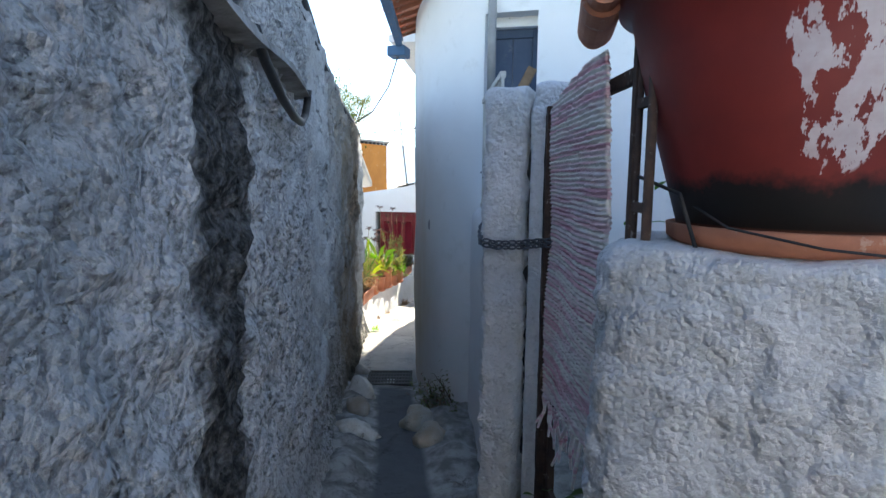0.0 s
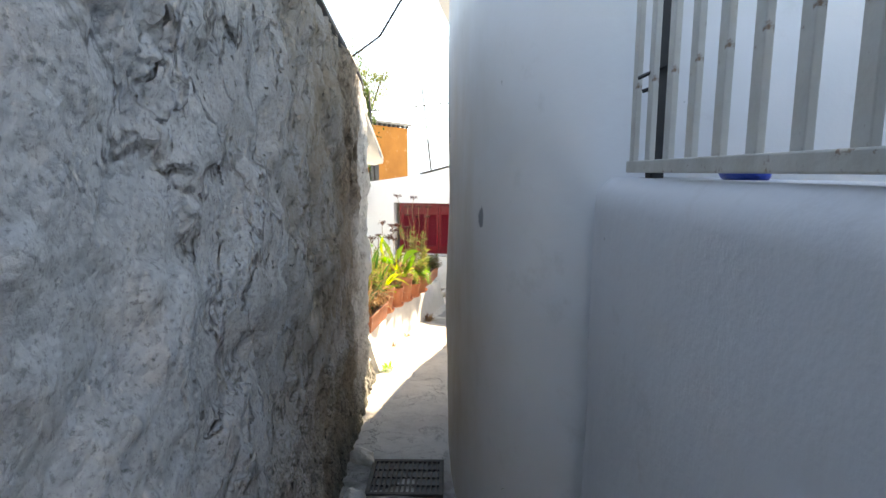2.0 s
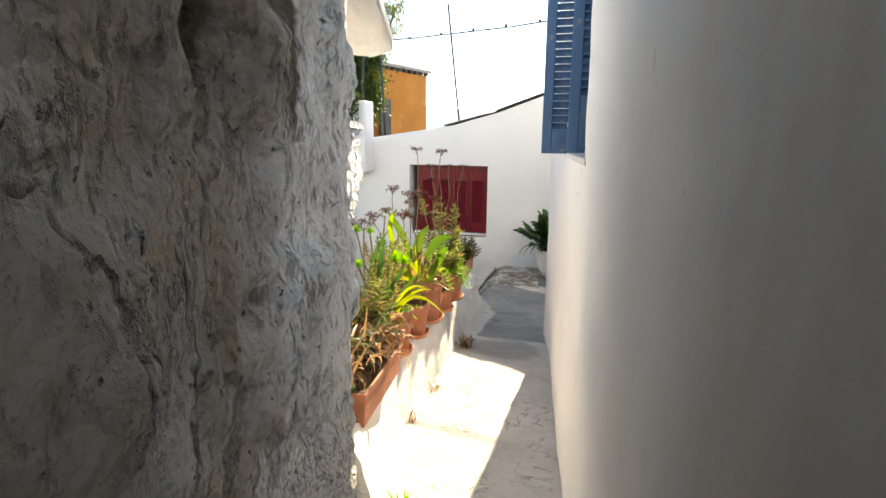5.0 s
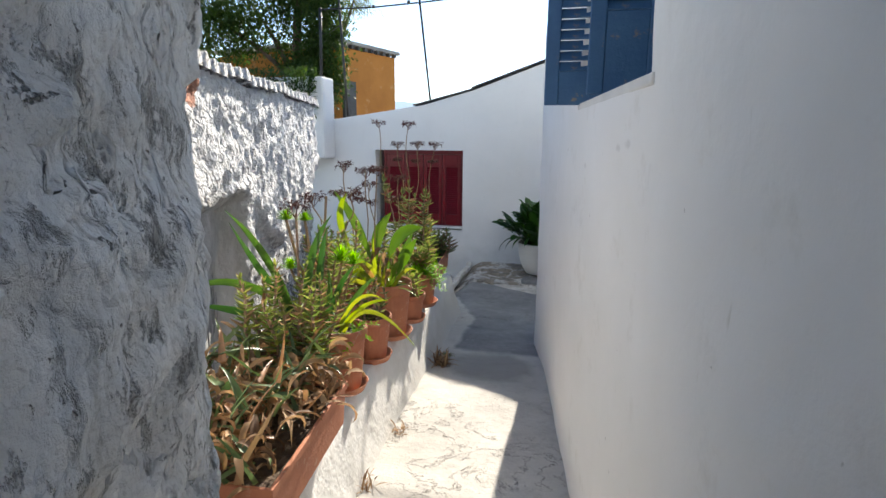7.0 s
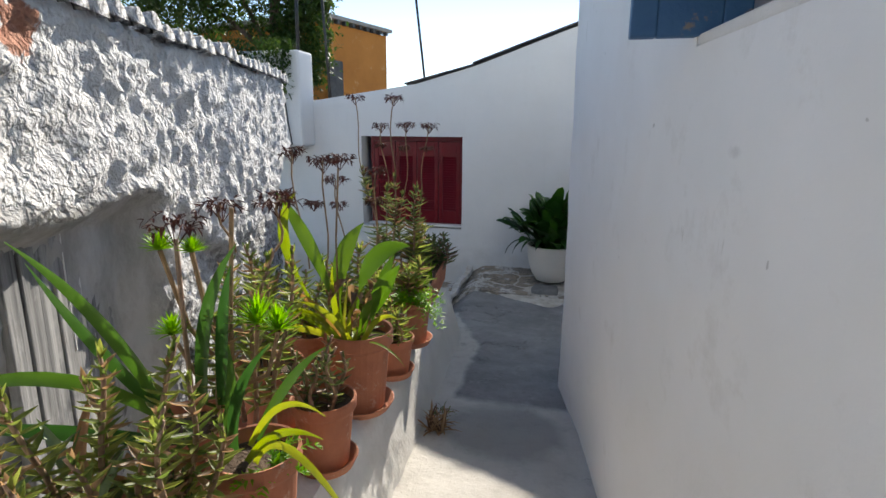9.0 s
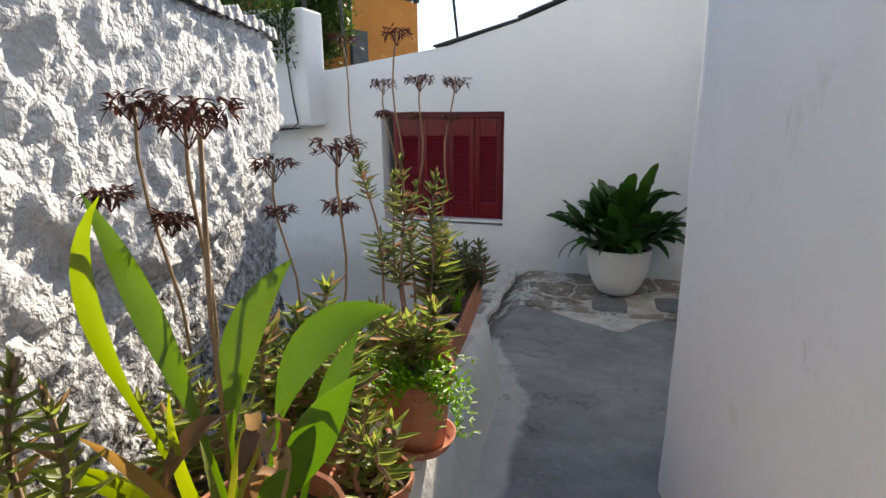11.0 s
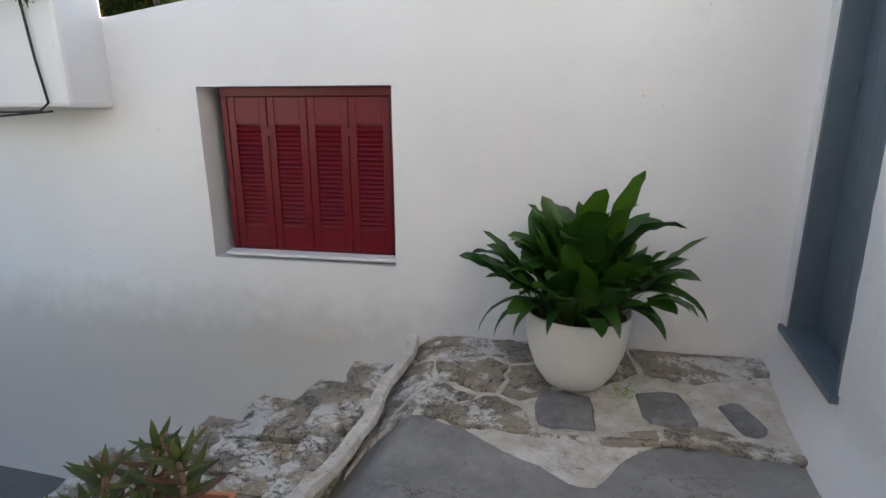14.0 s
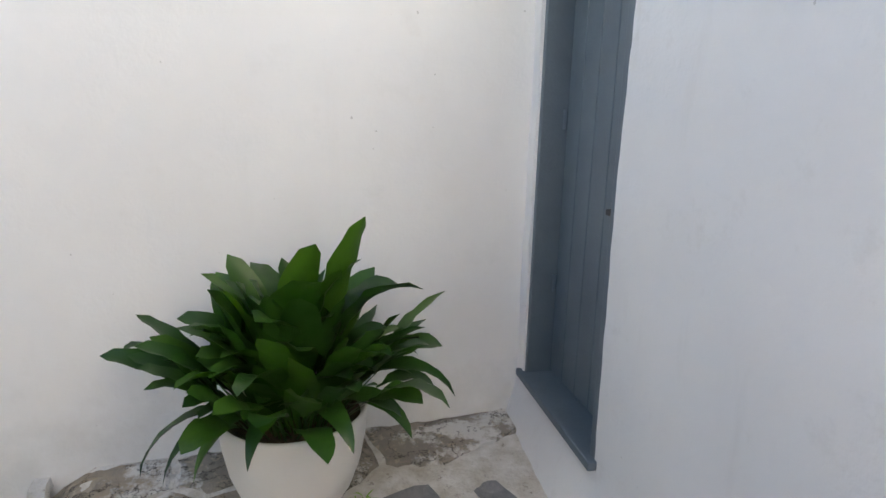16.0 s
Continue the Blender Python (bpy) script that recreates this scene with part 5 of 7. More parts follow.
def aloe_tangle(at, w, l, n, label):
    """Half-dead aloes: green toothed leaves among curled dry ones, hanging over the box."""
    pl = plant("aloe_plant", at, label)
    groups = ((M_ALOE, int(n * 1.2), 0.15, 0.026, "foliage", "green aloe leaves"), (M_DRY, int(n * 2.8), 0.125, 0.022, "dry_foliage", "curled dry brown leaves"))
    for mat, k, L, wd, nm, lb in groups:
        V, F = [], []
        for i in range(k):
            b = (U(-0.5, 0.5) * w, U(-0.5, 0.5) * l, U(0.0, 0.16) if mat is M_DRY else U(0.0, 0.18))
            dry = mat is M_DRY
            blade(V, F, b, U(0, 360), U(-5, 70), L * U(0.6, 1.2), wd * U(0.6, 1.3), U(60, 240) if dry else U(-10, 70), 7, U(0.4, 1.1), "lance" if dry else "spike", U(-120, 120) if dry else 10, 0.1 if dry else 0)
        leaf_part(nm, V, F, mat, pl, lb)
    return pl


def feathery(at, r, n, label, mat=M_LIMEG, hang=0.0, size=0.022):
    pl = plant("fern_plant", at, label)
    V, F = [], []
    for i in range(n):
        a = U(0, 360)
        L = r * U(0.6, 1.3)
        e0 = U(5, 70)
        p = Vector((0, 0, 0))
        for k in range(7):
            t = k / 6
            e = radians(e0 - (70 + hang) * t)
            p = p + Vector((math.cos(radians(a)) * math.cos(e), math.sin(radians(a)) * math.cos(e), math.sin(e))) * (L / 7)
            for q in range(4):
                blade(V, F, p, a + U(-90, 90), U(-20, 60), size * U(0.7, 1.3), size * 0.3, 10, 2, 0.3, "strap")
    leaf_part("foliage", V, F, mat, pl)
    return pl


def build_planter_things():
    # near trough, crowded with half-dead aloes
    _, z = trough(-0.93, 7.72, 0.2, 0.62, 0.16, 6, "long terracotta trough crowded with half-dry aloes")
    aloe_tangle((-0.98, 7.72, z), 0.26, 0.66, 85, "tangle of half-dry aloes spilling over the terracotta trough")
    _, z = trough(-1.16, 7.85, 0.18, 0.6, 0.16, 6, "weathered terracotta trough behind the first one")
    aloe_tangle((-1.2, 7.9, z), 0.25, 0.6, 70, "half-dry aloes with curled brown leaves in the trough")
    kalanchoe((-1.12, 7.55, z), 0.16, 7, "low grey-green succulent in the trough", M_KALDARK, 1.0, 0.12, 0.06)
    # cream pot with a dark spiky succulent
    M_CREAMPOT = plain_mat("cream_plastic", (0.55, 0.5, 0.38), (0.5, 0.44, 0.33), 6, 0.5, 0.001)
    M_GREENP = plain_mat("dark_green_plastic", (0.03, 0.09, 0.07), (0.025, 0.07, 0.055), 6, 0.5, 0.001)
    p = flower_pot(-1.04, 8.1, 0.095, 0.2, "small cream plastic flower pot with a green saucer", M_CREAMPOT, True, M_GREENP)
    kalanchoe(p, 0.2, 8, "dark spiky succulent in a cream pot", M_KALDARK, 1.2, 0.07, 0.05)
    p = flower_pot(-1.25, 8.15, 0.11, 0.2)
    kalanchoe((-1.12, 8.1, p[2] - 0.05), 0.46, 11, "upright succulent with brown-green narrow leaves", M_KAL, 1.1, 0.16, 0.06, 0.15, 0.0, 0.05)
    # tall pot, strap leaves
    p = flower_pot(-1.03, 8.38, 0.105, 0.27, "tall terracotta flower pot with a saucer on the planter wall")
    bow_plant("strap_leaved_plant", "agapanthus with long arching green strap leaves", p, M_STRAP, "strap", 0.03, 0.0, (
        ((-1.06, 8.35, 0.46), (-1.035, 8.3, 0.64), (-0.923, 8.3, 0.756)), ((-1.09, 8.35, 0.44), (-1.077, 8.4, 0.578), (-1.091, 8.4, 0.695)), ((-1.05, 8.42, 0.45), (-1.0, 8.5, 0.6), (-0.93, 8.56, 0.64))))
    bow_plant("strap_leaved_plant", "young lily with yellow-green arching leaves", p, M_YELLOW, "strap", 0.017, 0.0, (
        ((-1.03, 8.35, 0.44), (-0.89, 8.25, 0.63), (-0.744, 8.15, 0.66)), ((-1.01, 8.35, 0.44), (-0.852, 8.2, 0.7), (-0.618, 8.05, 0.54)), ((-1.04, 8.38, 0.46), (-0.911, 8.3, 0.68), (-0.811, 8.3, 0.61))))
    feathery((p[0] + 0.07, p[1] - 0.04, p[2]), 0.09, 10, "small bright green creeping weed in the pot")
    p = flower_pot(-1.3, 8.5, 0.12, 0.24)
    bow_plant("strap_leaved_plant", "clump of broad dark green strap leaves with pale undersides", p, M_STRAP, "strap", 0.036, 0.0, (
        ((-1.26, 8.4, 0.48), (-1.3, 8.3, 0.8), (-1.42, 8.2, 0.956)), ((-1.25, 8.4, 0.48), (-1.35, 8.3, 0.69), (-1.44, 8.25, 0.9)), ((-1.26, 8.4, 0.48), (-1.39, 8.22, 0.76), (-1.58, 8.05, 0.64)),
        ((-1.26, 8.35, 0.46), (-1.39, 8.2, 0.56), (-1.52, 8.1, 0.6)), ((-1.25, 8.5, 0.48), (-1.24, 8.5, 0.76), (-1.116, 8.5, 0.907)), ((-1.19, 8.5, 0.48), (-1.18, 8.5, 0.73), (-1.137, 8.5, 0.852))))
    q = kalanchoe((-1.22, 8.62, p[2] - 0.04), 0.55, 4, "leggy succulent with bright green rosettes and dead flowers", M_KAL, 0.8, 0.1, 0.06, 0.2, 0.17, 0.15)
    for dx, dy, dz, r in ((-0.11, -0.12, 0.53, 0.055), (-0.02, -0.12, 0.53, 0.045), (0.145, -0.12, 0.36, 0.085), (-0.1, -0.12, 0.31, 0.06), (0.2, -0.12, 0.35, 0.07)):
        V, F = [], []
        for i in range(60):
            blade(V, F, (dx, dy, dz), i * 137.5, 85 - i * 1.3, r * U(0.8, 1.1), 0.008, 10, 3, 0.5, "strap")
        leaf_part("rosette", V, F, M_LIMEG, q, "bright green leaf rosette")
        part("branch", tube([(0.0, 0.0, 0.12), (dx * 0.7, dy * 0.7, dz * 0.6), (dx, dy, dz)], 0.006, 6), M_STRAW, q)
    fs = part("flower_stalk", tube([(-0.06, -0.12, 0.1), (-0.063, -0.12, 0.35), (-0.061, -0.12, 0.56)], 0.006, 6), M_STEM, q, "dry reddish flower stalk", smooth=True)
    flower_head((-0.065, -0.12, 0.6), 0.07, fs)
    # smaller pot with a dry weed
    p = flower_pot(-1.05, 8.78, 0.1, 0.22, "smaller terracotta flower pot on a square saucer")
    kalanchoe(p, 0.22, 8, "dry brownish succulent in a small pot", M_KALDARK, 0.8, 0.07, 0.045)
    p2 = flower_pot(-1.33, 8.95, 0.12, 0.24)
    kalanchoe(p2, 0.5, 7, "dense brown-green succulent among the pots", M_KAL, 1.0, 0.1, 0.065, 0.15)
    # large pot with broad-leaved plant
    p = flower_pot(-1.1, 9.2, 0.13, 0.31, "large terracotta flower pot with a broken rim and a saucer")
    bl = plant("broad_leaved_plant", p, "tall plant with broad glossy green leaves, some browning")
    broad = ((((-1.16, 9.2, 0.36), (-1.5, 9.2, 0.76), (-1.33, 9.2, 0.94)), 0.06, M_YELLOW), (((-1.15, 9.2, 0.36), (-1.24, 9.22, 0.72), (-1.45, 9.27, 0.93)), 0.075, M_BROAD),
             (((-1.16, 9.22, 0.36), (-1.27, 9.3, 0.66), (-1.151, 9.414, 0.8)), 0.1, M_BROAD), (((-1.13, 9.24, 0.36), (-1.16, 9.34, 0.74), (-0.97, 9.456, 0.705)), 0.11, M_BROAD),
             (((-1.1, 9.2, 0.36), (-1.06, 9.24, 0.54), (-0.95, 9.25, 0.68)), 0.1, M_BROAD), (((-1.08, 9.25, 0.36), (-1.06, 9.32, 0.58), (-1.02, 9.4, 0.68)), 0.06, M_BROAD),
             (((-1.1, 9.18, 0.36), (-1.07, 9.16, 0.52), (-1.02, 9.16, 0.57)), 0.05, M_BROAD))
    for (a, b, c), w, m in broad:
        V, F = [], []
        arc_leaf(V, F, [u - v for u, v in zip(a, p)], [u - v for u, v in zip(b, p)], [u - v for u, v in zip(c, p)], w * 0.68, 0.34, 0.4, "lance", 14)
        leaf_part("leaf", V, F, m, bl)
    st = part("dry_stalk", tube([(x - p[0], y - p[1], z - p[2]) for x, y, z in ((-1.2, 9.25, 0.38), (-1.2, 9.25, 0.76), (-1.181, 9.25, 1.03))], 0.004, 6), M_STRAW, bl, "tall dry brown flower stalk", smooth=True)
    flower_head((-1.176 - p[0], 9.25 - p[1], 1.065 - p[2]), 0.05, st)
    bow_plant("grassy_plant", "yellow-green grassy leaves drooping over the pot", p, M_YELLOW, "strap", 0.024, 0.0, (
        ((-1.14, 9.14, 0.4), (-1.3, 9.12, 0.56), (-1.52, 9.1, 0.5)), ((-1.13, 9.14, 0.4), (-1.32, 9.1, 0.5), (-1.54, 9.05, 0.43)), ((-1.13, 9.14, 0.4), (-1.26, 9.12, 0.55), (-1.4, 9.12, 0.52)),
        ((-1.12, 9.14, 0.4), (-1.22, 9.1, 0.58), (-1.33, 9.1, 0.6)), ((-1.12, 9.14, 0.4), (-1.17, 9.1, 0.56), (-1.15, 9.1, 0.7)), ((-1.06, 9.12, 0.4), (-0.97, 9.06, 0.58), (-0.88, 9.0, 0.56)),
        ((-1.1, 9.12, 0.4), (-1.12, 9.0, 0.6), (-1.2, 8.92, 0.62)), ((-1.09, 9.12, 0.4), (-1.02, 9.0, 0.55), (-1.0, 8.9, 0.52))))
    strap_plant((p[0] - 0.03, p[1] - 0.06, p[2]), 12, 0.3, 0.014, "thin yellow-green grassy leaves in the pot", M_YELLOW, (20, 75), (40, 100))
    V, F = [], []
    dl = plant("dry_leaf_clump", (p[0], p[1], p[2]), "curled brown dead leaves hanging in the pot", "dead leaves")
    for i in range(12):
        V, F = [], []
        blade(V, F, (U(-0.06, 0.06), U(-0.06, 0.06), U(0.05, 0.25)), U(0, 360), U(-40, 30), U(0.08, 0.15), 0.03, U(60, 200), 7, 0.8, "lance", U(-150, 150))
        leaf_part("dead_leaf", V, F, M_DRY, dl)
    
    p = flower_pot(-1.36, 9.35, 0.12, 0.24)
    st = kalanchoe(p, 0.32, 5, "succulent with tall dry flower stalks", M_KAL, 1.0, 0.08, 0.07, 0.1, 0.5)
    p = flower_pot(-1.08, 9.55, 0.095, 0.17, "small terracotta flower pot tucked behind a larger one")
    kalanchoe(p, 0.2, 7, "small brown-green succulent in a pot", M_KAL, 1.0, 0.07, 0.07)
    p = flower_pot(-1.32, 9.72, 0.12, 0.22)
    kalanchoe(p, 0.34, 8, "bushy succulent with toothed narrow leaves", M_KAL, 1.0, 0.12, 0.1, 0.3, 0.45)
    # pot with feathery asparagus fern
    p = flower_pot(-1.13, 10.0, 0.115, 0.25, "terracotta flower pot with a saucer and trailing greenery")
    feathery((p[0] + 0.03, p[1] - 0.09, p[2] + 0.01), 0.2, 60, "feathery bright green asparagus fern trailing over its pot", M_LIMEG, 30, 0.026)
    kalanchoe((p[0], p[1] + 0.03, p[2]), 0.24, 5, "succulent with long toothed leaves in the fern's pot", M_KAL, 0.9, 0.05, 0.11, 0.25)
    p = flower_pot(-1.34, 10.2, 0.12, 0.2)
    kalanchoe(p, 0.2, 7, "low brown-green succulent beside the trough", M_KAL, 0.9, 0.1, 0.1, 0.35)
    # far trough
    tr, z = trough(-1.32, 11.02, 0.2, 1.02, 0.19, 5.5, "long terracotta trough with succulents on the planter wall")
    kalanchoe((-1.47, 10.82, z - 0.02), 0.8, 6, "tall succulent with leggy stems and dark red dead flowers", M_KALDARK, 1.0, 0.12, 0.095, 0.14, 0.52, 0.28, 5, 2.3)
    kalanchoe((-1.36, 10.92, z), 0.46, 3, "pale succulent with long toothed leaves in the trough", M_KAL, 0.62, 0.06, 0.14, 0.12, 0.0, 0.15)
    kalanchoe((-1.32, 11.3, z), 0.26, 7, "dark spiky succulent at the trough's end", M_KALDARK, 1.0, 0.1, 0.1, 0.3)
    strap_plant((-1.26, 10.92, z), 7, 0.2, 0.022, "small bright green aloe in the trough", M_LIMEG, (55, 85), (0, 30), "spike", 0.7)
    # broken pottery lying in the trough
    for dx, dy, r, m in ((0.02, -0.42, 0.075, M_TERRA), (0.03, -0.3, 0.06, M_POTWHITE)):
        bm = lathe([(r * 0.8, 0), (r, r * 1.3), (r * 0.93, r * 1.3), (r * 0.75, 0)], 20)
        bmesh.ops.delete(bm, geom=[v for v in bm.verts if v.co.y < -r * 0.2], context="VERTS")
        o = part("pot_shard", bm, m, None)
        o.matrix_basis = pose(-1.31 + dx, 11.02 + dy, z + 0.012, 100, 0, 40)
        tagged(o, "broken piece of a clay pot lying on the soil", "shard")
    # stray stalks: a bamboo cane and dry weeds at the wall's foot
    o = part("cane", tube([(-1.2, 8.55, 0.35), (-1.19, 8.56, 0.7), (-1.17, 8.57, 0.98)], 0.006, 6), M_STRAW)
    tagged(o, "thin dry cane stuck among the pots", "cane")
    for (x, y, n, mat, sz, lb, cat) in ((-0.93, 9.75, 60, M_DRY, 0.12, "dry brown grass tuft at the foot of the planter", "dry grass"), (-0.95, 9.95, 26, M_KALDARK, 0.08, "small dark weed in the crack", "weed"),
                                        (-0.62, 7.33, 40, M_LIMEG, 0.09, "small bright green weed at the wall's foot", "weed"), (-0.9, 8.7, 26, M_DRY, 0.06, "dry grass in the crack", "dry grass"), (-0.87, 8.2, 26, M_DRY, 0.07, "dry grass along the planter", "dry grass"),
                                        (-0.24, 13.4, 22, M_LIMEG, 0.06, "small green weed between the paving stones", "weed")):
        t = plant("weed_tuft", (x, y, ground_z(x, y) + (0.05 if y > 13 else 0.0)), lb, cat)
        V, F = [], []
        for i in range(n):
            blade(V, F, (U(-0.04, 0.04), U(-0.05, 0.05), 0), U(0, 360), U(10, 80), sz * U(0.5, 1.2), sz * 0.09 + 0.002, U(20, 100), 4, 0.4, "strap" if sz > 0.1 else "lance")
        leaf_part("foliage", V, F, mat, t)


build_planter_things()


# ---- beyond the far wall ----
def build_beyond():
    bx = part("wall_buttress", boxed(-5.6, -3.55, 13.62, 13.99, 0.92, 2.05, 0.03), M_WHITE)
    tagged(bx, "whitewashed block projecting from the far house wall", "wall", kind="structure")
    v = plant("hanging_vine", (-4.0, 13.54, 2.05), "dark green vine hanging over the whitewashed block")
    V, F = [], []
    for i in range(64):
        x0 = U(-0.9, 0.36)
        L = U(0.3, 0.85) * (0.75 + 0.25 * math.cos(3 * x0))
        for k in range(int(L / 0.022)):
            p = (x0 + U(-0.05, 0.05), U(-0.09, 0.08), 0.12 - k * 0.022)
            blade(V, F, p, U(0, 360), U(-70, 20), U(0.04, 0.075), U(0.025, 0.04), 30, 3, 0.3, "lance")
    leaf_part("foliage", V, F, M_TREE, v)
    c = [(-5.5, 13.6, 0.9), (-4.6, 13.6, 0.885), (-3.75, 13.6, 0.9), (-3.68, 13.6, 0.95), (-3.72, 13.6, 1.2), (-3.76, 13.6, 1.6), (-3.74, 13.6, 2.06)]
    tagged(part("cable", tube(c, 0.008, 6), M_DARK, smooth=True), "dark cable clipped along the whitewashed block", "cable")
    tagged(part("cable", tube([(-5.5, 13.6, 0.87), (-4.2, 13.6, 0.86), (-3.66, 13.6, 0.9)], 0.007, 6), M_DARK, smooth=True), "second dark cable along the whitewashed block", "cable")
    # orange house
    h = thing("orange_house", (-4.77, 17.0, -2.5), "small ochre-orange rendered house with a flat tiled roof edge", "house", rz=-16.1)
    part("wall", boxed(-3.6, 0, 0, 1.98, 0, 5.5, 0.02), M_ORANGE, h)
    part("roof", boxed(-3.7, 0.09, -0.1, 2.06, 5.56, 5.63, 0.01), plain_mat("grey_roof_slab", (0.4, 0.39, 0.37), (0.3, 0.29, 0.28), 3, 0.9, 0.004), h)
    for i in range(9):
        part("rafter_end", boxed(-0.02, 0.07, 0.1 + i * 0.22, 0.17 + i * 0.22, 5.49, 5.56), M_ROOF, h)
    part("door", boxed(-0.012, 0.02, 0.12, 0.5, 3.2, 4.85, 0.01), M_ROOF, h, "dark grey metal door")
    part("drainpipe", tube([(0.05, 0.05, 3.0), (0.05, 0.05, 5.5)], 0.03, 8), M_DARK, h)
    # poles and wires
    for a, b, r in (((-2.19, 14.45, 1.45), (-2.45, 14.5, 3.6), 0.016), ((-3.59, 14.6, 1.3), (-3.72, 14.62, 3.5), 0.02), ((-3.71, 13.92, 2.03), (-3.69, 13.92, 3.0), 0.022)):
        tagged(part("metal_pole", tube([a, b], r, 8), M_DARK, smooth=True), "thin black metal pole behind the wall", "pole", "poles on the far roof")
    w = [(-3.69, 13.92, 2.98), (-3.0, 14.2, 3.04), (-2.4, 14.45, 3.13), (-1.4, 14.42, 3.19), (-0.7, 14.4, 3.26), (0.6, 14.4, 3.34)]
    o = thing("overhead_wire", w[0], "thick black twisted cable strung between the poles", "cable")
    part("wire", tube([Vector(p) - Vector(w[0]) for p in w], 0.011, 6), M_DARK, o, smooth=True)
    for i in range(5):
        p = Vector(w[1]).lerp(Vector(w[4]), i / 4.5)
        part("clip", boxed(-0.02, 0.02, -0.012, 0.012, -0.012, 0.03, 0.003, Matrix.Translation(p - Vector(w[0]))), M_DARK, o)
    tagged(part("overhead_wire", tube([(-9, 19, 4.2), (-6.5, 17, 3.3), (-4.3, 15.5, 2.95), (-3.7, 14.62, 2.9)], 0.007, 5), M_DARK), "thin black wire crossing behind the rough wall", "cable")


build_beyond()


def crown(V, F, c, size, n, leaf, flat=0.35):
    """Leaf clumps scattered through an uneven crown."""
    clumps = []
    for i in range(max(6, n // 45)):
        d = Vector((U(-1, 1), U(-1, 1), U(-1, 1)))
        if d.length > 1:
            d.normalize()
        clumps.append(Vector(c) + Vector((d.x * size[0], d.y * size[1], d.z * size[2])))
    for k in clumps:
        r = U(0.18, 0.42) * min(size)
        for i in range(45):
            p = k + Vector((rng.gauss(0, r), rng.gauss(0, r), rng.gauss(0, r * 0.8)))
            blade(V, F, p, U(0, 360), U(-60, 50), leaf * U(0.6, 1.3), leaf * flat, 30, 2, 0.2, "lance")
    return clumps


def tree(x, y, z0, label, parts, height, mat, leaf, flat):
    t = thing("tree", (x, y, z0), label, "tree")
    trunk = [(0.1 * math.sin(i), 0.08 * math.cos(i * 1.3), height * i / 8) for i in range(9)]
    part("trunk", tube(trunk, [0.14 * (1 - 0.75 * i / 8) for i in range(9)], 8), M_BARK, t, smooth=True)
    V, F = [], []
    for c, s, n in parts:
        cl = crown(V, F, c, s, n, leaf, flat)
        base = Vector(trunk[5])
        part("limb", tube([base, base.lerp(Vector(c), 0.5) + Vector((0, 0, 0.1)), c], [0.06, 0.04, 0.015], 6), M_BARK, t, smooth=True)
    leaf_part("crown", V, F, mat, t)
    return t


tree(-5.15, 16.0, -1.2, "dark dense tree behind the rough wall", (((0.1, 0, 4.3), (0.5, 0.5, 1.0), 5200), ((0.7, -0.3, 4.0), (0.34, 0.3, 1.0), 5000), ((-1.5, -0.2, 4.5), (1.0, 0.4, 0.7), 5500), ((0.2, -0.1, 3.3), (0.36, 0.35, 0.6), 2600), ((-1.1, 0.2, 5.0), (0.9, 0.6, 0.8), 4000), ((0.2, 0, 5.4), (0.6, 0.6, 0.7), 2200)), 5.5, M_TREE, 0.1, 0.5)
tree(-8.6, 18.2, -1.4, "feathery olive-green tree behind the rough wall", (((0, 0, 4.6), (1.5, 1.0, 1.0), 5000), ((1.3, 0, 3.6), (1.1, 0.9, 0.8), 3600), ((-1.6, 0.3, 3.8), (1.2, 0.9, 0.9), 3000)), 5.2, M_TREE, 0.14, 0.3)
tree(-5.35, 17.6, -1.2, "yellow-green pine with feathery tufts against the sky", (((0.6, 0, 5.2), (0.42, 0.4, 0.3), 2200), ((0.05, 0, 5.45), (0.4, 0.4, 0.4), 2200), ((0.85, 0, 5.6), (0.25, 0.25, 0.16), 800)), 5.0, M_PINE, 0.12, 0.12)
tree(-3.1, 20.5, -2.6, "small bright shrub behind the far roof", (((0, 0, 4.35), (0.35, 0.3, 0.28), 320),), 4.2, M_LIMEG, 0.09, 0.15)


def build_hill():
    V, F = [], []
    n = 60
    for i in range(n + 1):
        az = radians(-80 + 130 * i / n)
        d = 420
        hgt = d * math.tan(radians(3.7 + 0.5 * math.sin(i * 0.35) + 0.25 * math.sin(i * 1.1 + 1)))
        for r, z in ((d - 40, -8), (d, hgt), (d + 160, hgt * 0.5), (d + 160, -8)):
            V.append((r * math.sin(az), r * math.cos(az), z))
    for i in range(n):
        for j in range(3):
            a = i * 4 + j
            F.append((a, a + 1, a + 5, a + 4))
    k = Mat("glowing_haze_hill", 1.0, 0, 0.0)
    # the hill emits its pale blue: haze and daylight put in as glow
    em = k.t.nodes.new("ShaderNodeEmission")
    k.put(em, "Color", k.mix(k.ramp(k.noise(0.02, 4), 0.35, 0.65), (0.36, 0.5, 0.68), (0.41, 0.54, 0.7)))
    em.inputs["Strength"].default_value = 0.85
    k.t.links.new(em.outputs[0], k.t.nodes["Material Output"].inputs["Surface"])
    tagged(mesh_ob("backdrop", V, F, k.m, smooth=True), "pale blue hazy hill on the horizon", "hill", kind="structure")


build_hill()


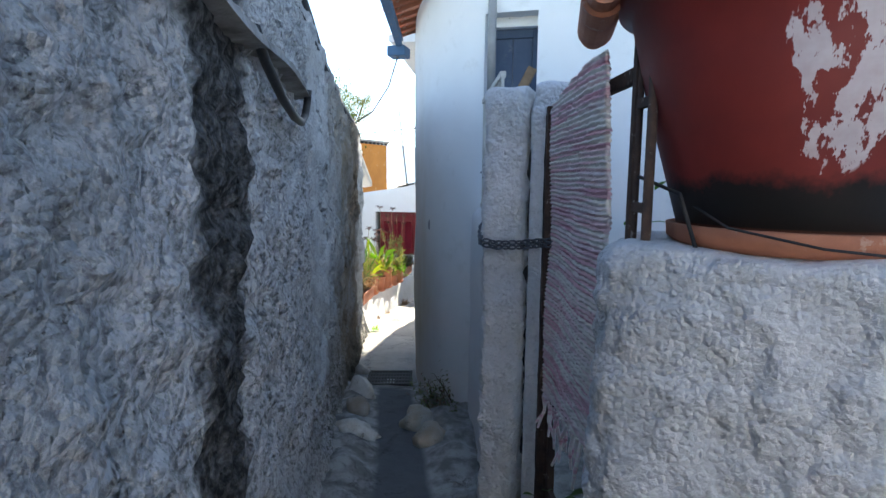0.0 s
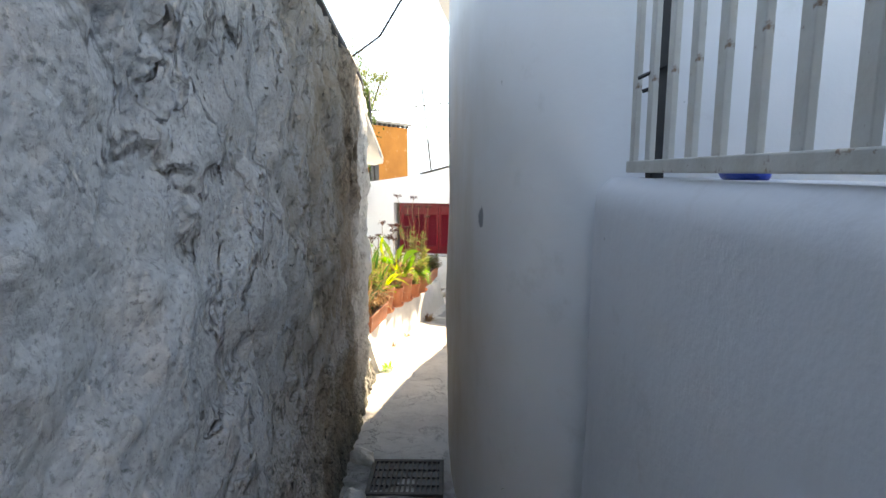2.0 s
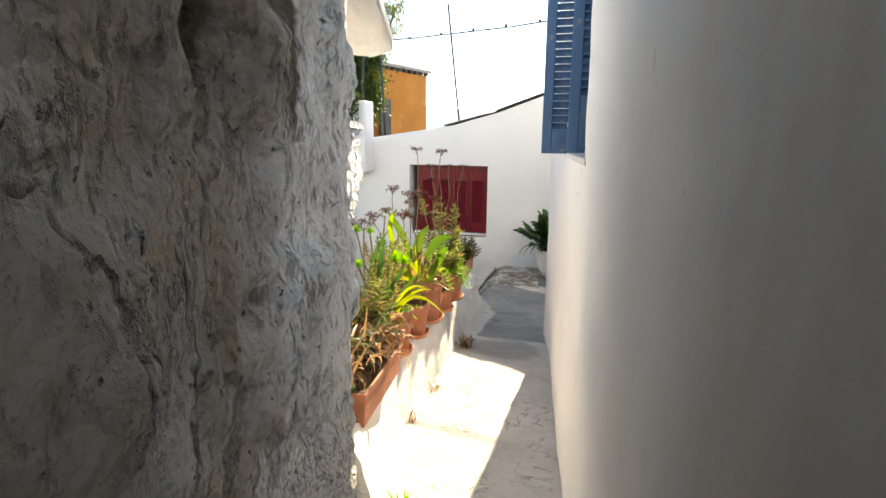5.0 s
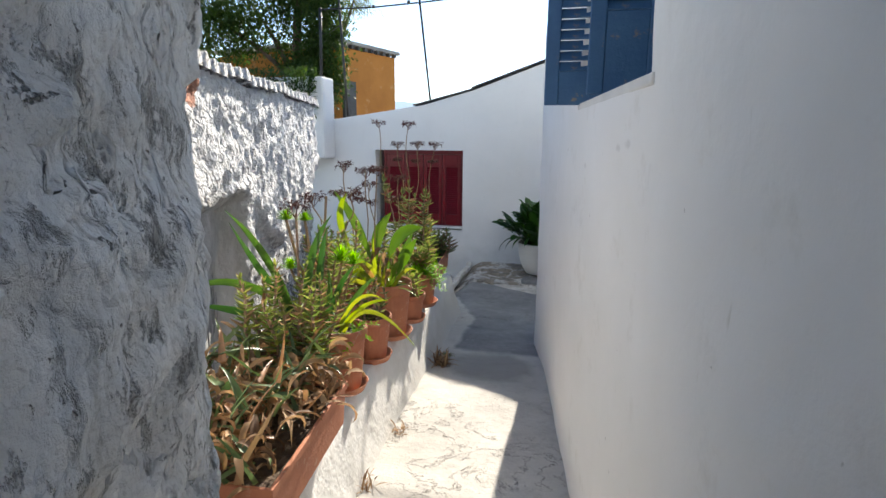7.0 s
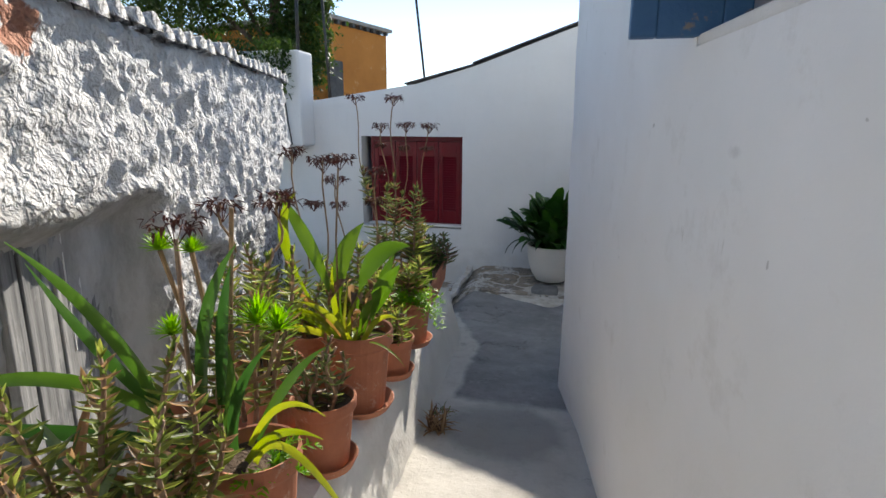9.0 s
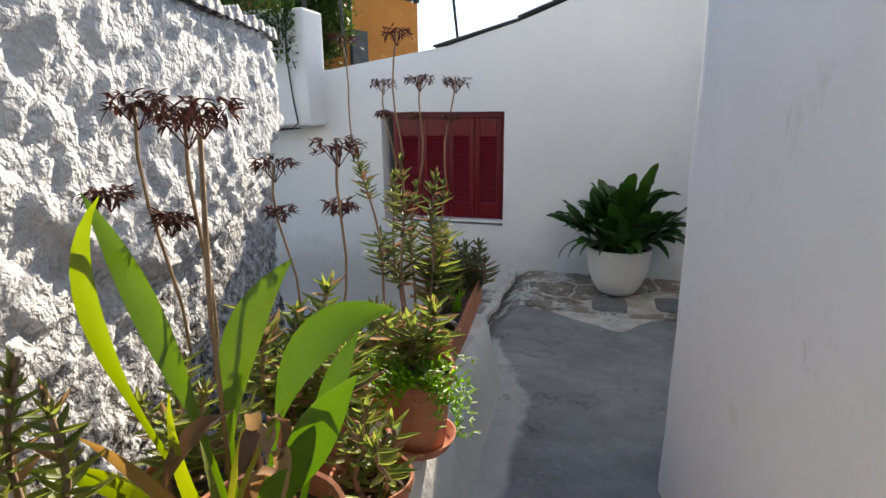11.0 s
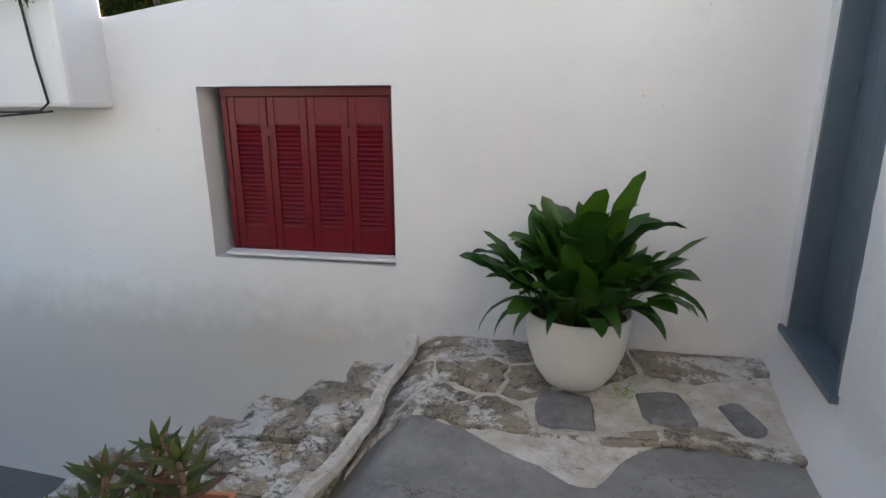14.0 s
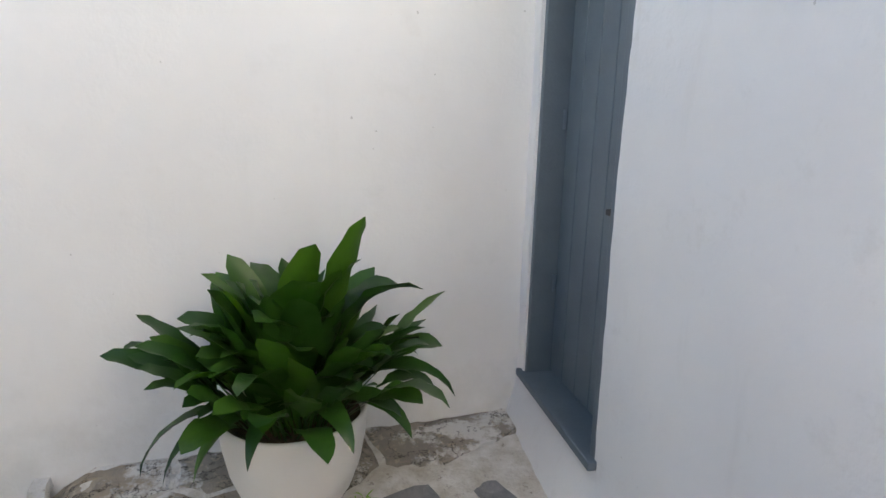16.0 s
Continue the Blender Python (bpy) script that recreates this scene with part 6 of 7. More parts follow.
# ---- right wall: blue shutters ----
def shutter_leaf(name, w, h, parent, m, solid=0.0):
    """A louvred blue shutter: stiles, rails and slats; solid: share of its height that is a plain panel."""
    bm = bmesh.new()
    s = 0.055
    box(bm, 0, s, 0, 0.035, 0, h, 0.004)
    box(bm, w - s, w, 0, 0.035, 0, h, 0.004)
    zs = h * solid if solid else 0.13
    box(bm, s, w - s, 0.002, 0.033, 0, zs, 0.004)
    box(bm, s, w - s, 0.002, 0.033, h - 0.1, h, 0.004)
    leaf = part(name, bm, M_BLUE, parent)
    leaf.matrix_basis = m
    me = None
    k = int((h - 0.1 - zs) / 0.04)
    for i in range(k):
        if me is None:
            b = boxed(s, w - s, -0.004, 0.004, -0.024, 0.024, 0.002, Matrix.Rotation(radians(-40), 4, "X"))
            o = part("slat", b, M_BLUE, leaf)
            me = o.data
        else:
            o = new("slat", me)
            o.parent = leaf
        o.matrix_basis = pose(0, 0.017, zs + 0.02 + i * 0.04)
    return leaf


def build_blue_shutters():
    w = thing("window_2", (-0.06, 8.2, 1.37), "window with open worn blue wooden shutters above a limewashed sill", "window")
    w["kind"] = "structure"
    shutter_leaf("shutter", 0.24, 1.12, w, pose(-0.19, 0.49, 0.0))
    shutter_leaf("shutter", 0.25, 1.09, w, pose(-0.03, 0.2, 0.02), solid=0.25)
    bm = bmesh.new()
    box(bm, 0.012, 0.3, -0.61, 0.53, -0.022, 0.006, 0.006, Matrix.Rotation(radians(7.0), 4, "Z"))
    part("window_sill", bm, M_PLANTER, w, "chipped yellowed limewashed sill")
    bm = bmesh.new()
    box(bm, 0.28, 0.32, -0.6, 0.5, 0.01, 1.12)
    part("window_frame", bm, M_DARK, w, "dark window behind the shutters")
    # upper house window
    w = thing("window_3", (1.32, 4.62, 2.49), "small deep window with a closed dark blue shutter", "window")
    w["kind"] = "structure"
    M_NAVY = plain_mat("dark_blue_paint", (0.035, 0.06, 0.11), (0.05, 0.08, 0.13), 8, 0.6, 0.003, wear=(0.1, 0.12, 0.15))
    bm = bmesh.new()
    box(bm, -0.185, -0.14, 0.16, 0.2, 0, 0.46, 0.004)
    box(bm, 0.14, 0.185, 0.16, 0.2, 0, 0.46, 0.004)
    box(bm, -0.14, 0.14, 0.162, 0.2, 0.4, 0.46, 0.004)
    part("window_frame", bm, M_NAVY, w)
    for i in range(2):
        part("shutter", boxed(-0.138 + i * 0.139, -0.002 + i * 0.139, 0.175, 0.2, 0.0, 0.4, 0.004), M_NAVY, w)
    part("lintel", boxed(-0.19, 0.19, 0.1, 0.22, 0.46, 0.53, 0.005), M_HOUSE, w)
    # blue shutters over the yard
    w = thing("window_4", (2.56, 4.54, 1.55), "tall closed light blue louvred shutters of the house", "window")
    w["kind"] = "structure"
    for i in range(2):
        shutter_leaf("shutter", 0.29, 1.3, w, pose(0.3 * i, -0.03, 0))
    # downpipe by the window
    tagged(part("downpipe", tube([(1.2, 4.555, 2.35), (1.2, 4.555, 3.38)], 0.028, 10), plain_mat("grey_zinc", (0.3, 0.3, 0.3), (0.22, 0.22, 0.22), 9, 0.5, 0.001), smooth=True), "grey metal downpipe on the house wall", "pipe")


build_blue_shutters()


def build_upper():
    """Set-back unseen storey added for shade, and the right-hand house's tiled eaves over the lane."""
    # outline of the added block that keeps sun off the lane
    ring = [(4.3, 4.75), (1.25, 4.8), (0.98, 5.0), (0.8, 5.3), (0.6, 5.75), (0.42, 6.35), (0.32, 7.1), (0.22, 7.9), (0.1, 8.85), (-0.02, 9.8), (-0.12, 10.4), (0.1, 10.6), (4.3, 10.6)]
    n = len(ring)
    V = [(x, y, 3.44) for x, y in ring] + [(x, y, 4.6) for x, y in ring]
    F = [tuple(range(n)), tuple(range(n, 2 * n))] + [(i, (i + 1) % n, (i + 1) % n + n, i + n) for i in range(n)]
    tagged(mesh_ob("shade_upper", V, F, M_HOUSE), "set-back whitewashed upper block, unseen, added to shade the lane", "wall", kind="structure")
    e = thing("tiled_eaves", (0.05, 6.25, 3.25), "overhanging eaves with terracotta tiles and blue painted boards", "eaves")
    e["kind"] = "structure"
    a, b = Vector((0.34, -1.75, 0.12)), Vector((0, 0, 0))
    d = (b - a).normalized()
    out = Vector((-d.y, d.x, 0)).normalized()
    if out.x > 0:
        out = -out
    part("fascia", tube([a, b], 0.05, 4), M_BLUE, e, "peeling blue eaves board")
    bm = bmesh.new()
    half = []
    for s in (0, 1):
        half.append([bm.verts.new((0.07 * math.cos(math.pi * k / 8), s * 0.4, 0.05 * math.sin(math.pi * k / 8))) for k in range(9)] + [bm.verts.new((0.056 * math.cos(math.pi * k / 8), s * 0.4, 0.037 * math.sin(math.pi * k / 8))) for k in reversed(range(9))])
    for k in range(18):
        bm.faces.new((half[0][k], half[0][(k + 1) % 18], half[1][(k + 1) % 18], half[1][k]))
    bm.faces.new(half[0])
    bm.faces.new(half[1])
    first = part("roof_tile", bm, M_TERRA, e)
    me = first.data
    L = (b - a).length
    m = int(L / 0.15)
    ang = math.degrees(math.atan2(-out.y, -out.x)) - 90
    for i in range(m + 1):
        o = first if i == 0 else new("roof_tile", me)
        o.parent = e
        p = a.lerp(b, i / m) + out * (0.07 + U(-0.015, 0.015)) + Vector((0, 0, 0.05))
        o.matrix_basis = pose(p.x, p.y, p.z, 18, 0, ang + U(-3, 3))
    part("gutter_end", boxed(-0.13, 0.06, -0.02, 0.18, -0.12, -0.02, 0.01), M_BLUE, e, "short blue painted gutter end")
    c = [(0.02, 6.3, 3.15), (-0.1, 6.35, 2.85), (-0.28, 6.36, 2.6), (-0.5, 6.36, 2.47)]
    tagged(part("cable", tube(c, 0.008, 6), M_DARK, smooth=True), "dark cable sagging across the lane", "cable")


build_upper()


# ---- left wall fittings ----
def build_left_fittings():
    line = [p for p in LEFT if 0.3 < p.y < 2.8]
    V, F = [], []
    for i, p in enumerate(line):
        z = 2.235 + 0.012 * math.sin(p.y * 6)
        q = Vector((p.x, p.y, 0))
        for dx, dz in ((-0.03, 0.05), (0.05 + 0.01 * n3(q, 12), 0.012), (0.055, -0.012), (-0.02, -0.02)):
            V.append((p.x + dx * 0.95, p.y + dx * 0.32, z + dz))
    for i in range(len(line) - 1):
        for j in range(3):
            a = i * 4 + j
            F.append((a, a + 1, a + 5, a + 4))
    F += [(0, 1, 2, 3), tuple(len(V) - 4 + k for k in range(4))]
    tagged(mesh_ob("wall_ledge", V, F, plain_mat("mouldy_ledge", (0.12, 0.115, 0.1), (0.45, 0.44, 0.42), 7, 0.95, 0.006)), "narrow mouldy mortar ledge along the old wall", "ledge", kind="structure")
    h = [(0.99, 1.97, 2.25), (0.96, 2.06, 2.2), (0.9, 2.25, 2.14), (0.835, 2.45, 2.105), (0.775, 2.62, 2.105), (0.735, 2.73, 2.14), (0.725, 2.77, 2.19), (0.735, 2.76, 2.24)]
    fine = []
    for a, b in zip(h, h[1:]):
        for t in (0, 0.33, 0.66):
            fine.append(Vector(a).lerp(Vector(b), t))
    tagged(part("hose", tube(fine + [Vector(h[-1])], 0.014, 8), M_DARK, smooth=True), "black rubber hose sagging below the wall ledge", "hose")
    # projecting eaves slab at the wall's end
    V = [(-0.78, 7.0, 2.3), (-0.7, 7.0, 2.34), (-0.76, 7.68, 1.86), (-0.86, 7.7, 1.84), (-1.4, 7.0, 2.36), (-1.4, 7.7, 1.9)]
    V += [(x, y, z - 0.07) for x, y, z in V]
    F = [(0, 1, 2, 3), (0, 3, 5, 4), (6, 7, 8, 9), (6, 9, 11, 10), (1, 2, 8, 7), (2, 3, 9, 8), (3, 5, 11, 9), (5, 4, 10, 11), (4, 0, 6, 10), (0, 1, 7, 6)]
    sl = mesh_ob("eaves_slab", V, F, M_PLANTER)
    bv = sl.modifiers.new("bevel", "BEVEL")
    bv.width, bv.segments = 0.015, 2
    tagged(sl, "whitewashed sloping eaves slab at the end of the old wall", "eaves", kind="structure")
    an = thing("tv_antenna", (-1.35, 7.4, 2.3), "thin dark television antenna on the old roof", "antenna")
    part("mast", tube([(0, 0, -0.1), (0, 0, 0.75)], 0.01, 6), M_DARK, an)
    part("crossbar", tube([(-0.05, 0, 0.66), (0.08, 0, 0.66)], 0.007, 6), M_DARK, an)


build_left_fittings()


# ---- yard gate side ----
def lumpy_post(name, cx, cy, w, d, z0, z1, mat, amp, label, rz=0.0, power=4.0, step=0.03, bulge=0.0, category="pillar"):
    """A whitewashed masonry post: rounded outline, lumpy faces and a rounded top."""
    N = max(24, int(2 * (w + d) / step))
    rows = int((z1 - z0) / step)
    V, F = [], []

    def ring(z, k):
        for i in range(N):
            a = 2 * math.pi * i / N
            c, s = math.cos(a), math.sin(a)
            r = (abs(c) ** power + abs(s) ** power) ** (-1 / power)
            lx, ly = c * r * w / 2 * k, s * r * d / 2 * k
            ca, sa = math.cos(radians(rz)), math.sin(radians(rz))
            q = Vector((cx + lx * ca - ly * sa, cy + lx * sa + ly * ca, z))
            o = (q - Vector((cx, cy, z))).normalized()
            V.append(q + o * (amp * (1.0 * n3(q, 4) + 0.8 * n3(q, 11, 3) + 1.0 * n3(q, 25, 5)) + bulge * math.sin((z - z0) / (z1 - z0) * 3)) + Vector((0, 0, amp * 0.6 * n3(q, 6, 8) if z > z1 - 0.1 else 0)))

    for j in range(rows + 1):
        z = z0 + (z1 - 0.035 - z0) * j / rows
        ring(z, 1.0)
    for k, dz in ((0.985, -0.018), (0.95, -0.004), (0.85, 0.004), (0.6, 0.008), (0.3, 0.008)):
        ring(z1 + dz, k)
    total = rows + 6
    for j in range(total - 1):
        for i in range(N):
            a, b = j * N + i, j * N + (i + 1) % N
            F.append((a, b, b + N, a + N))
    F.append(tuple(range((total - 1) * N, total * N)))
    ob = mesh_ob(name, V, F, mat, smooth=True)
    return tagged(ob, label, category, kind="structure")


def post_mat():
    k = Mat("roughcast_whitewash", 0.92, 0, 0.2)
    c = k.mix(k.ramp(k.noise(4, 5), 0.35, 0.7), (0.76, 0.76, 0.77), (0.62, 0.62, 0.61))
    c = k.mix(k.ramp(k.noise(26, 4, 0.7), 0.56, 0.7, 0, 0.5), c, (0.4, 0.4, 0.39))
    c = k.mix(k.ramp(k.noise(3, 4), 0.62, 0.75, 0, 0.4), c, (0.4, 0.38, 0.31))
    k.color(c)
    k.bump(k.math("SUBTRACT", k.math("MULTIPLY", k.noise(26, 4, 0.6), 1.4), k.math("MULTIPLY", k.voronoi(64), 0.6)), 0.014, 0.9)
    k.bump(k.noise(70, 4, 0.7), 0.008, 0.9)
    return k.m


M_ROUGHPOST = post_mat()


def build_yard():
    lw = smooth_line([(1.42, 3.2), (1.36, 3.4), (1.23, 3.95), (1.1, 4.44), (1.11, 4.5), (1.2, 4.6)], 0.035)
    wall_run("wall_low", lw, -0.2, lambda p: 1.71, 0.3, 0.04, M_YARD, lambda q: 0.01 * n3(q, 2.4) + 0.004 * n3(q, 10, 2) + 0.0025 * n3(q, 25, 4), "low whitewashed yard wall with a rough mortar top", face=-1)
    lumpy_post("pillar_gate", 1.474, 3.3, 0.205, 0.36, -0.1, 2.29, M_ROUGHPOST, 0.018, "whitewashed roughcast gate pillar with a chain round it", rz=-10, power=5.0, step=0.02)
    lumpy_post("post_gate", 1.588, 3.115, 0.056, 0.07, -0.1, 2.2, M_ROUGHPOST, 0.003, "narrow whitewashed gate post", power=4)
    lumpy_post("post_cap", 1.645, 3.16, 0.15, 0.14, 2.17, 2.3, M_ROUGHPOST, 0.012, "lumpy whitewashed cap of the gate post", power=2.4)
    lumpy_post("pillar_front", 2.335, 2.215, 1.06, 0.56, -0.1, 1.755, M_ROUGHPOST, 0.022, "massive whitewashed stone pillar with a rounded top", rz=-18.6, power=5, step=0.016)
    # dark sheet added in place of the shade in the gap by the post
    tagged(part("gap_darkener", boxed(1.535, 1.68, 3.17, 3.19, -0.1, 2.18, 0.003), M_DARK), "dark strip added to darken the gap behind the narrow gate post", "gate jamb", kind="structure")
    # bits of timber on the pillar
    o = part("timber_scrap", boxed(-0.02, 0.02, -0.012, 0.012, 0, 0.11, 0.003), M_STRAW)
    o.matrix_basis = pose(1.5, 3.25, 2.29, 8, 28, 0)
    tagged(o, "short broken piece of timber on the pillar", "timber")
    # railing on the low wall
    M_RAIL = plain_mat("rusty_white_metal", (0.6, 0.58, 0.53), (0.5, 0.47, 0.41), 14, 0.6, 0.002, wear=(0.2, 0.09, 0.04), fine=40)
    r = thing("railing", (1.18, 4.38, 1.668), "rusty white-painted metal railing on the low wall", "railing")
    a, b = Vector((0, 0, 0)), Vector((0.22, -0.93, 0))
    rz = math.degrees(math.atan2((b - a).y, (b - a).x))
    for z in (0.055, 0.72):
        bm = boxed(0, (b - a).length, -0.014, 0.014, z, z + 0.03, 0.003)
        o = part("rail", bm, M_RAIL, r)
        o.matrix_basis = pose(0, 0, 0, 0, 0, rz)
    me = None
    for i in range(9):
        p = a.lerp(b, 0.02 + i / 8.3)
        if me is None:
            o = part("bar", boxed(-0.016, 0.016, -0.007, 0.007, 0.058, 0.73, 0.002), M_RAIL, r)
            me = o.data
        else:
            o = new("bar", me)
            o.parent = r
        o.matrix_basis = pose(p.x, p.y, 0, 0, 0, rz)
    o = part("post", boxed(-0.02, 0.02, -0.016, 0.016, 0.0, 0.75, 0.003), M_DARK, r, "dark rusted post")
    o.matrix_basis = pose(0.045, -0.12, 0, 0, 0, rz)
    part("wire_tie", tube([(0.0, -0.1, 0.28), (0.06, -0.16, 0.3), (0.07, -0.1, 0.27), (0.01, -0.09, 0.25)], 0.005, 5), M_DARK, r)
    bm = bmesh.new()
    bmesh.ops.create_icosphere(bm, subdivisions=3, radius=0.062)
    for v in bm.verts:
        v.co = Vector((v.co.x * 0.7, v.co.y * 1.3, v.co.z * 0.45)) * (1 + 0.35 * noise.noise(v.co * 22))
    o = part("plastic_bag", bm, plain_mat("blue_plastic", (0.02, 0.07, 0.4), (0.03, 0.1, 0.5), 9, 0.35, 0.002), smooth=True)
    o.matrix_basis = pose(1.37, 4.05, 1.73)
    tagged(o, "crumpled blue plastic bag on the low wall", "bag")
    # chain
    M_CHAIN = plain_mat("weathered_steel", (0.1, 0.11, 0.125), (0.16, 0.17, 0.19), 40, 0.42, 0.001, 0.85)
    path = [(1.39, 3.46, 1.73), (1.34, 3.36, 1.715), (1.34, 3.22, 1.66), (1.362, 3.105, 1.632), (1.43, 3.085, 1.622), (1.53, 3.07, 1.628), (1.61, 3.05, 1.64), (1.66, 3.03, 1.645)]
    fine = []
    for i in range(len(path) - 1):
        for t in range(10):
            fine.append(Vector(path[i]).lerp(Vector(path[i + 1]), t / 10))
    ch = thing("chain", path[0], "weathered steel chain looped round the gate pillar", "chain")
    pts = [Vector((0.018 * math.cos(t), 0.0095 * math.sin(t), 0)) for t in [2 * math.pi * i / 14 for i in range(14)]]
    link = tube(pts, 0.0042, 6, True)
    o = part("link", link, M_CHAIN, ch, smooth=True)
    me = o.data
    acc, k, last = 0.0, 0, fine[0]
    for j, p in enumerate(fine[1:]):
        acc += (p - last).length
        if acc >= 0.0225:
            acc = 0
            d = (fine[min(j + 2, len(fine) - 1)] - fine[j]).normalized()
            mtx = d.to_track_quat("X", "Z").to_matrix().to_4x4()
            for dz in ((0, 0.02) if k > 6 else (0,)):
                q = o if k == 0 and dz == 0 else new("link", me)
                q.parent = ch
                q.matrix_basis = Matrix.Translation(p - Vector(path[0]) + Vector((-0.004, -0.004, dz))) @ mtx @ pose(0, 0, 0, 45 if k % 2 else -45, 0, 0)
            k += 1
        last = p


build_yard()


def build_gate():
    M_RUST = plain_mat("rusty_iron", (0.05, 0.032, 0.026), (0.11, 0.062, 0.042), 16, 0.85, 0.004, wear=(0.3, 0.26, 0.22))
    g = thing("metal_gate", (1.66, 3.05, 0.5), "rusty iron yard gate with peeling paint", "gate")
    d = Vector((0.19, -0.74, 0))
    rz = math.degrees(math.atan2(d.y, d.x))
    bm = bmesh.new()
    L = d.length
    box(bm, 0, 0.035, -0.015, 0.015, 0.0, 1.72, 0.003)
    box(bm, L, L + 0.026, -0.012, 0.012, -0.1, 1.8, 0.003)
    box(bm, 0.035, L, -0.012, 0.012, 1.66, 1.7, 0.003)
    box(bm, 0.035, L, -0.012, 0.012, 0.05, 0.09, 0.003)
    # upright flats between the masonry post and the gate
    box(bm, -0.105, -0.098, -0.02, 0.03, -0.3, 1.66, 0.002)
    box(bm, -0.028, 0.0, -0.055, -0.025, -0.3, 1.7, 0.003)
    o = part("gate_frame", bm, M_RUST, g)
    o.matrix_basis = pose(0.02, 0.0, 0, 0, 0, rz)
    for i in range(5):
        o = part("crossbar", boxed(L + 0.02, L + 0.12, -0.008, 0.008, 0.55 + i * 0.26, 0.575 + i * 0.26, 0.002), M_RUST, g)
        o.matrix_basis = pose(0.02, 0, 0, 0, 0, rz)
    for dx in (0.03, 0.11):
        o = part("post", tube([(L + dx, 0, -0.3), (L + dx, 0, 1.95)], 0.013 if dx > 0.1 else 0.008, 8), M_RUST, g, smooth=True)
        o.matrix_basis = pose(0.02, 0, 0, 0, 0, rz)
    part("wire_tie", tube([(0.22, -0.8, 1.42), (0.3, -0.9, 1.38), (0.35, -0.95, 1.2), (0.4, -0.92, 1.05)], 0.005, 5), M_DARK, g)
    # rag rug: woven ribs
    k = Mat("rag_rug", 0.95, 0, 0.1)
    z = k.axis(2)
    band = k.t.nodes.new("ShaderNodeTexNoise")
    band.inputs["Scale"].default_value = 1.0
    band.inputs["Detail"].default_value = 2.0
    k.t.links.new(k.mapped((1.2, 1.2, 24)), band.inputs["Vector"])
    c = k.mix(k.ramp(band.outputs["Fac"], 0.4, 0.56), (0.8, 0.7, 0.68), (0.72, 0.43, 0.47))
    b2 = k.t.nodes.new("ShaderNodeTexNoise")
    b2.inputs["Scale"].default_value = 1.0
    k.t.links.new(k.mapped((2, 2, 60), (4, 2, 1)), b2.inputs["Vector"])
    c = k.mix(k.ramp(b2.outputs["Fac"], 0.46, 0.58), c, (0.8, 0.75, 0.68))
    c = k.mix(k.ramp(b2.outputs["Fac"], 0.3, 0.38, 0.6, 0), c, (0.52, 0.16, 0.22))
    k.color(c)
    k.bump(k.noise(45, 4, 0.6), 0.007, 0.8)
    rug = thing("rag_rug", (1.665, 3.055, 1.0), "faded pink and grey woven rag rug hung over the gate", "rug")
    V, F = [], []
    nx, nz = 40, 230
    w, h = 0.7, 1.22
    out = Vector((-0.97, -0.25, 0))
    u = Vector((0.235, -0.972, 0))
    for j in range(nz + 1):
        t = j / nz
        for i in range(nx + 1):
            s = i / nx
            sag = 0.05 * s + 0.03 * math.sin(s * 3)
            zz = t * (h - 0.02 + 0.06 * (s)) + (1 - t) * (0.1 * s)
            p = u * (s * w + 0.012 * noise.noise(Vector((t * 14, 0, s)))) + Vector((0, 0, zz))
            row = zz * 62 + 0.3 * noise.noise(Vector((s * 5, t * 8, 1)))
            d0 = 0.011 * abs(math.sin(math.pi * row)) + 0.008 * noise.noise(Vector((s * 22, row * 0.9, 2)))
            d0 += 0.025 * noise.noise(Vector((s * 2, t * 2.5, 7))) + 0.02
            V.append(p + out * d0)
    for j in range(nz):
        for i in range(nx):
            a = j * (nx + 1) + i
            F.append((a, a + 1, a + nx + 2, a + nx + 1))
    cloth = mesh_ob("cloth", V, F, k.m, rug, smooth=True)
    sm = cloth.modifiers.new("thick", "SOLIDIFY")
    sm.thickness = 0.012
    for i in range(16):
        s = (i + 0.5) / 16
        p = u * (s * w) + Vector((0, 0, 0.1 * s)) + out * 0.025
        q = [p, p + Vector((U(-0.02, 0.02), U(-0.02, 0.02), -0.06)), p + Vector((U(-0.04, 0.04), U(-0.04, 0.04), -U(0.1, 0.17)))]
        part("fringe", tube(q, [0.008, 0.007, 0.005], 5), k.m, rug)
    # leaves behind the gate
    for x, y, zz, n, lb in ((2.2, 3.0, 1.2, 260, "leafy green shrub growing behind the gate"), (1.72, 2.75, 0.35, 150, "creeper leaves under the hanging rug"), (2.45, 3.4, 1.4, 260, "leafy green shrub in the yard")):
        pl = plant("yard_shrub", (x, y, zz - 0.6 if zz > 1 else zz), lb, "shrub")
        V, F = [], []
        for i in range(n):
            p = (rng.gauss(0, 0.14 if zz > 1 else 0.05), rng.gauss(0, 0.14 if zz > 1 else 0.06), (0.6 if zz > 1 else 0.1) + rng.gauss(0, 0.2 if zz > 1 else 0.13))
            blade(V, F, p, U(0, 360), U(-40, 50), U(0.05, 0.1), U(0.03, 0.05), 30, 4, 0.3, "lance")
        leaf_part("foliage", V, F, M_BROAD if zz > 1 else M_TREE, pl)
        part("stem", tube([(0, 0, 0 - (0.7 if zz > 1 else 0.3)), (0.02, 0.02, 0.3), (0, 0.03, 0.6 if zz > 1 else 0.15)], 0.012, 6), M_BARK, pl)


build_gate()


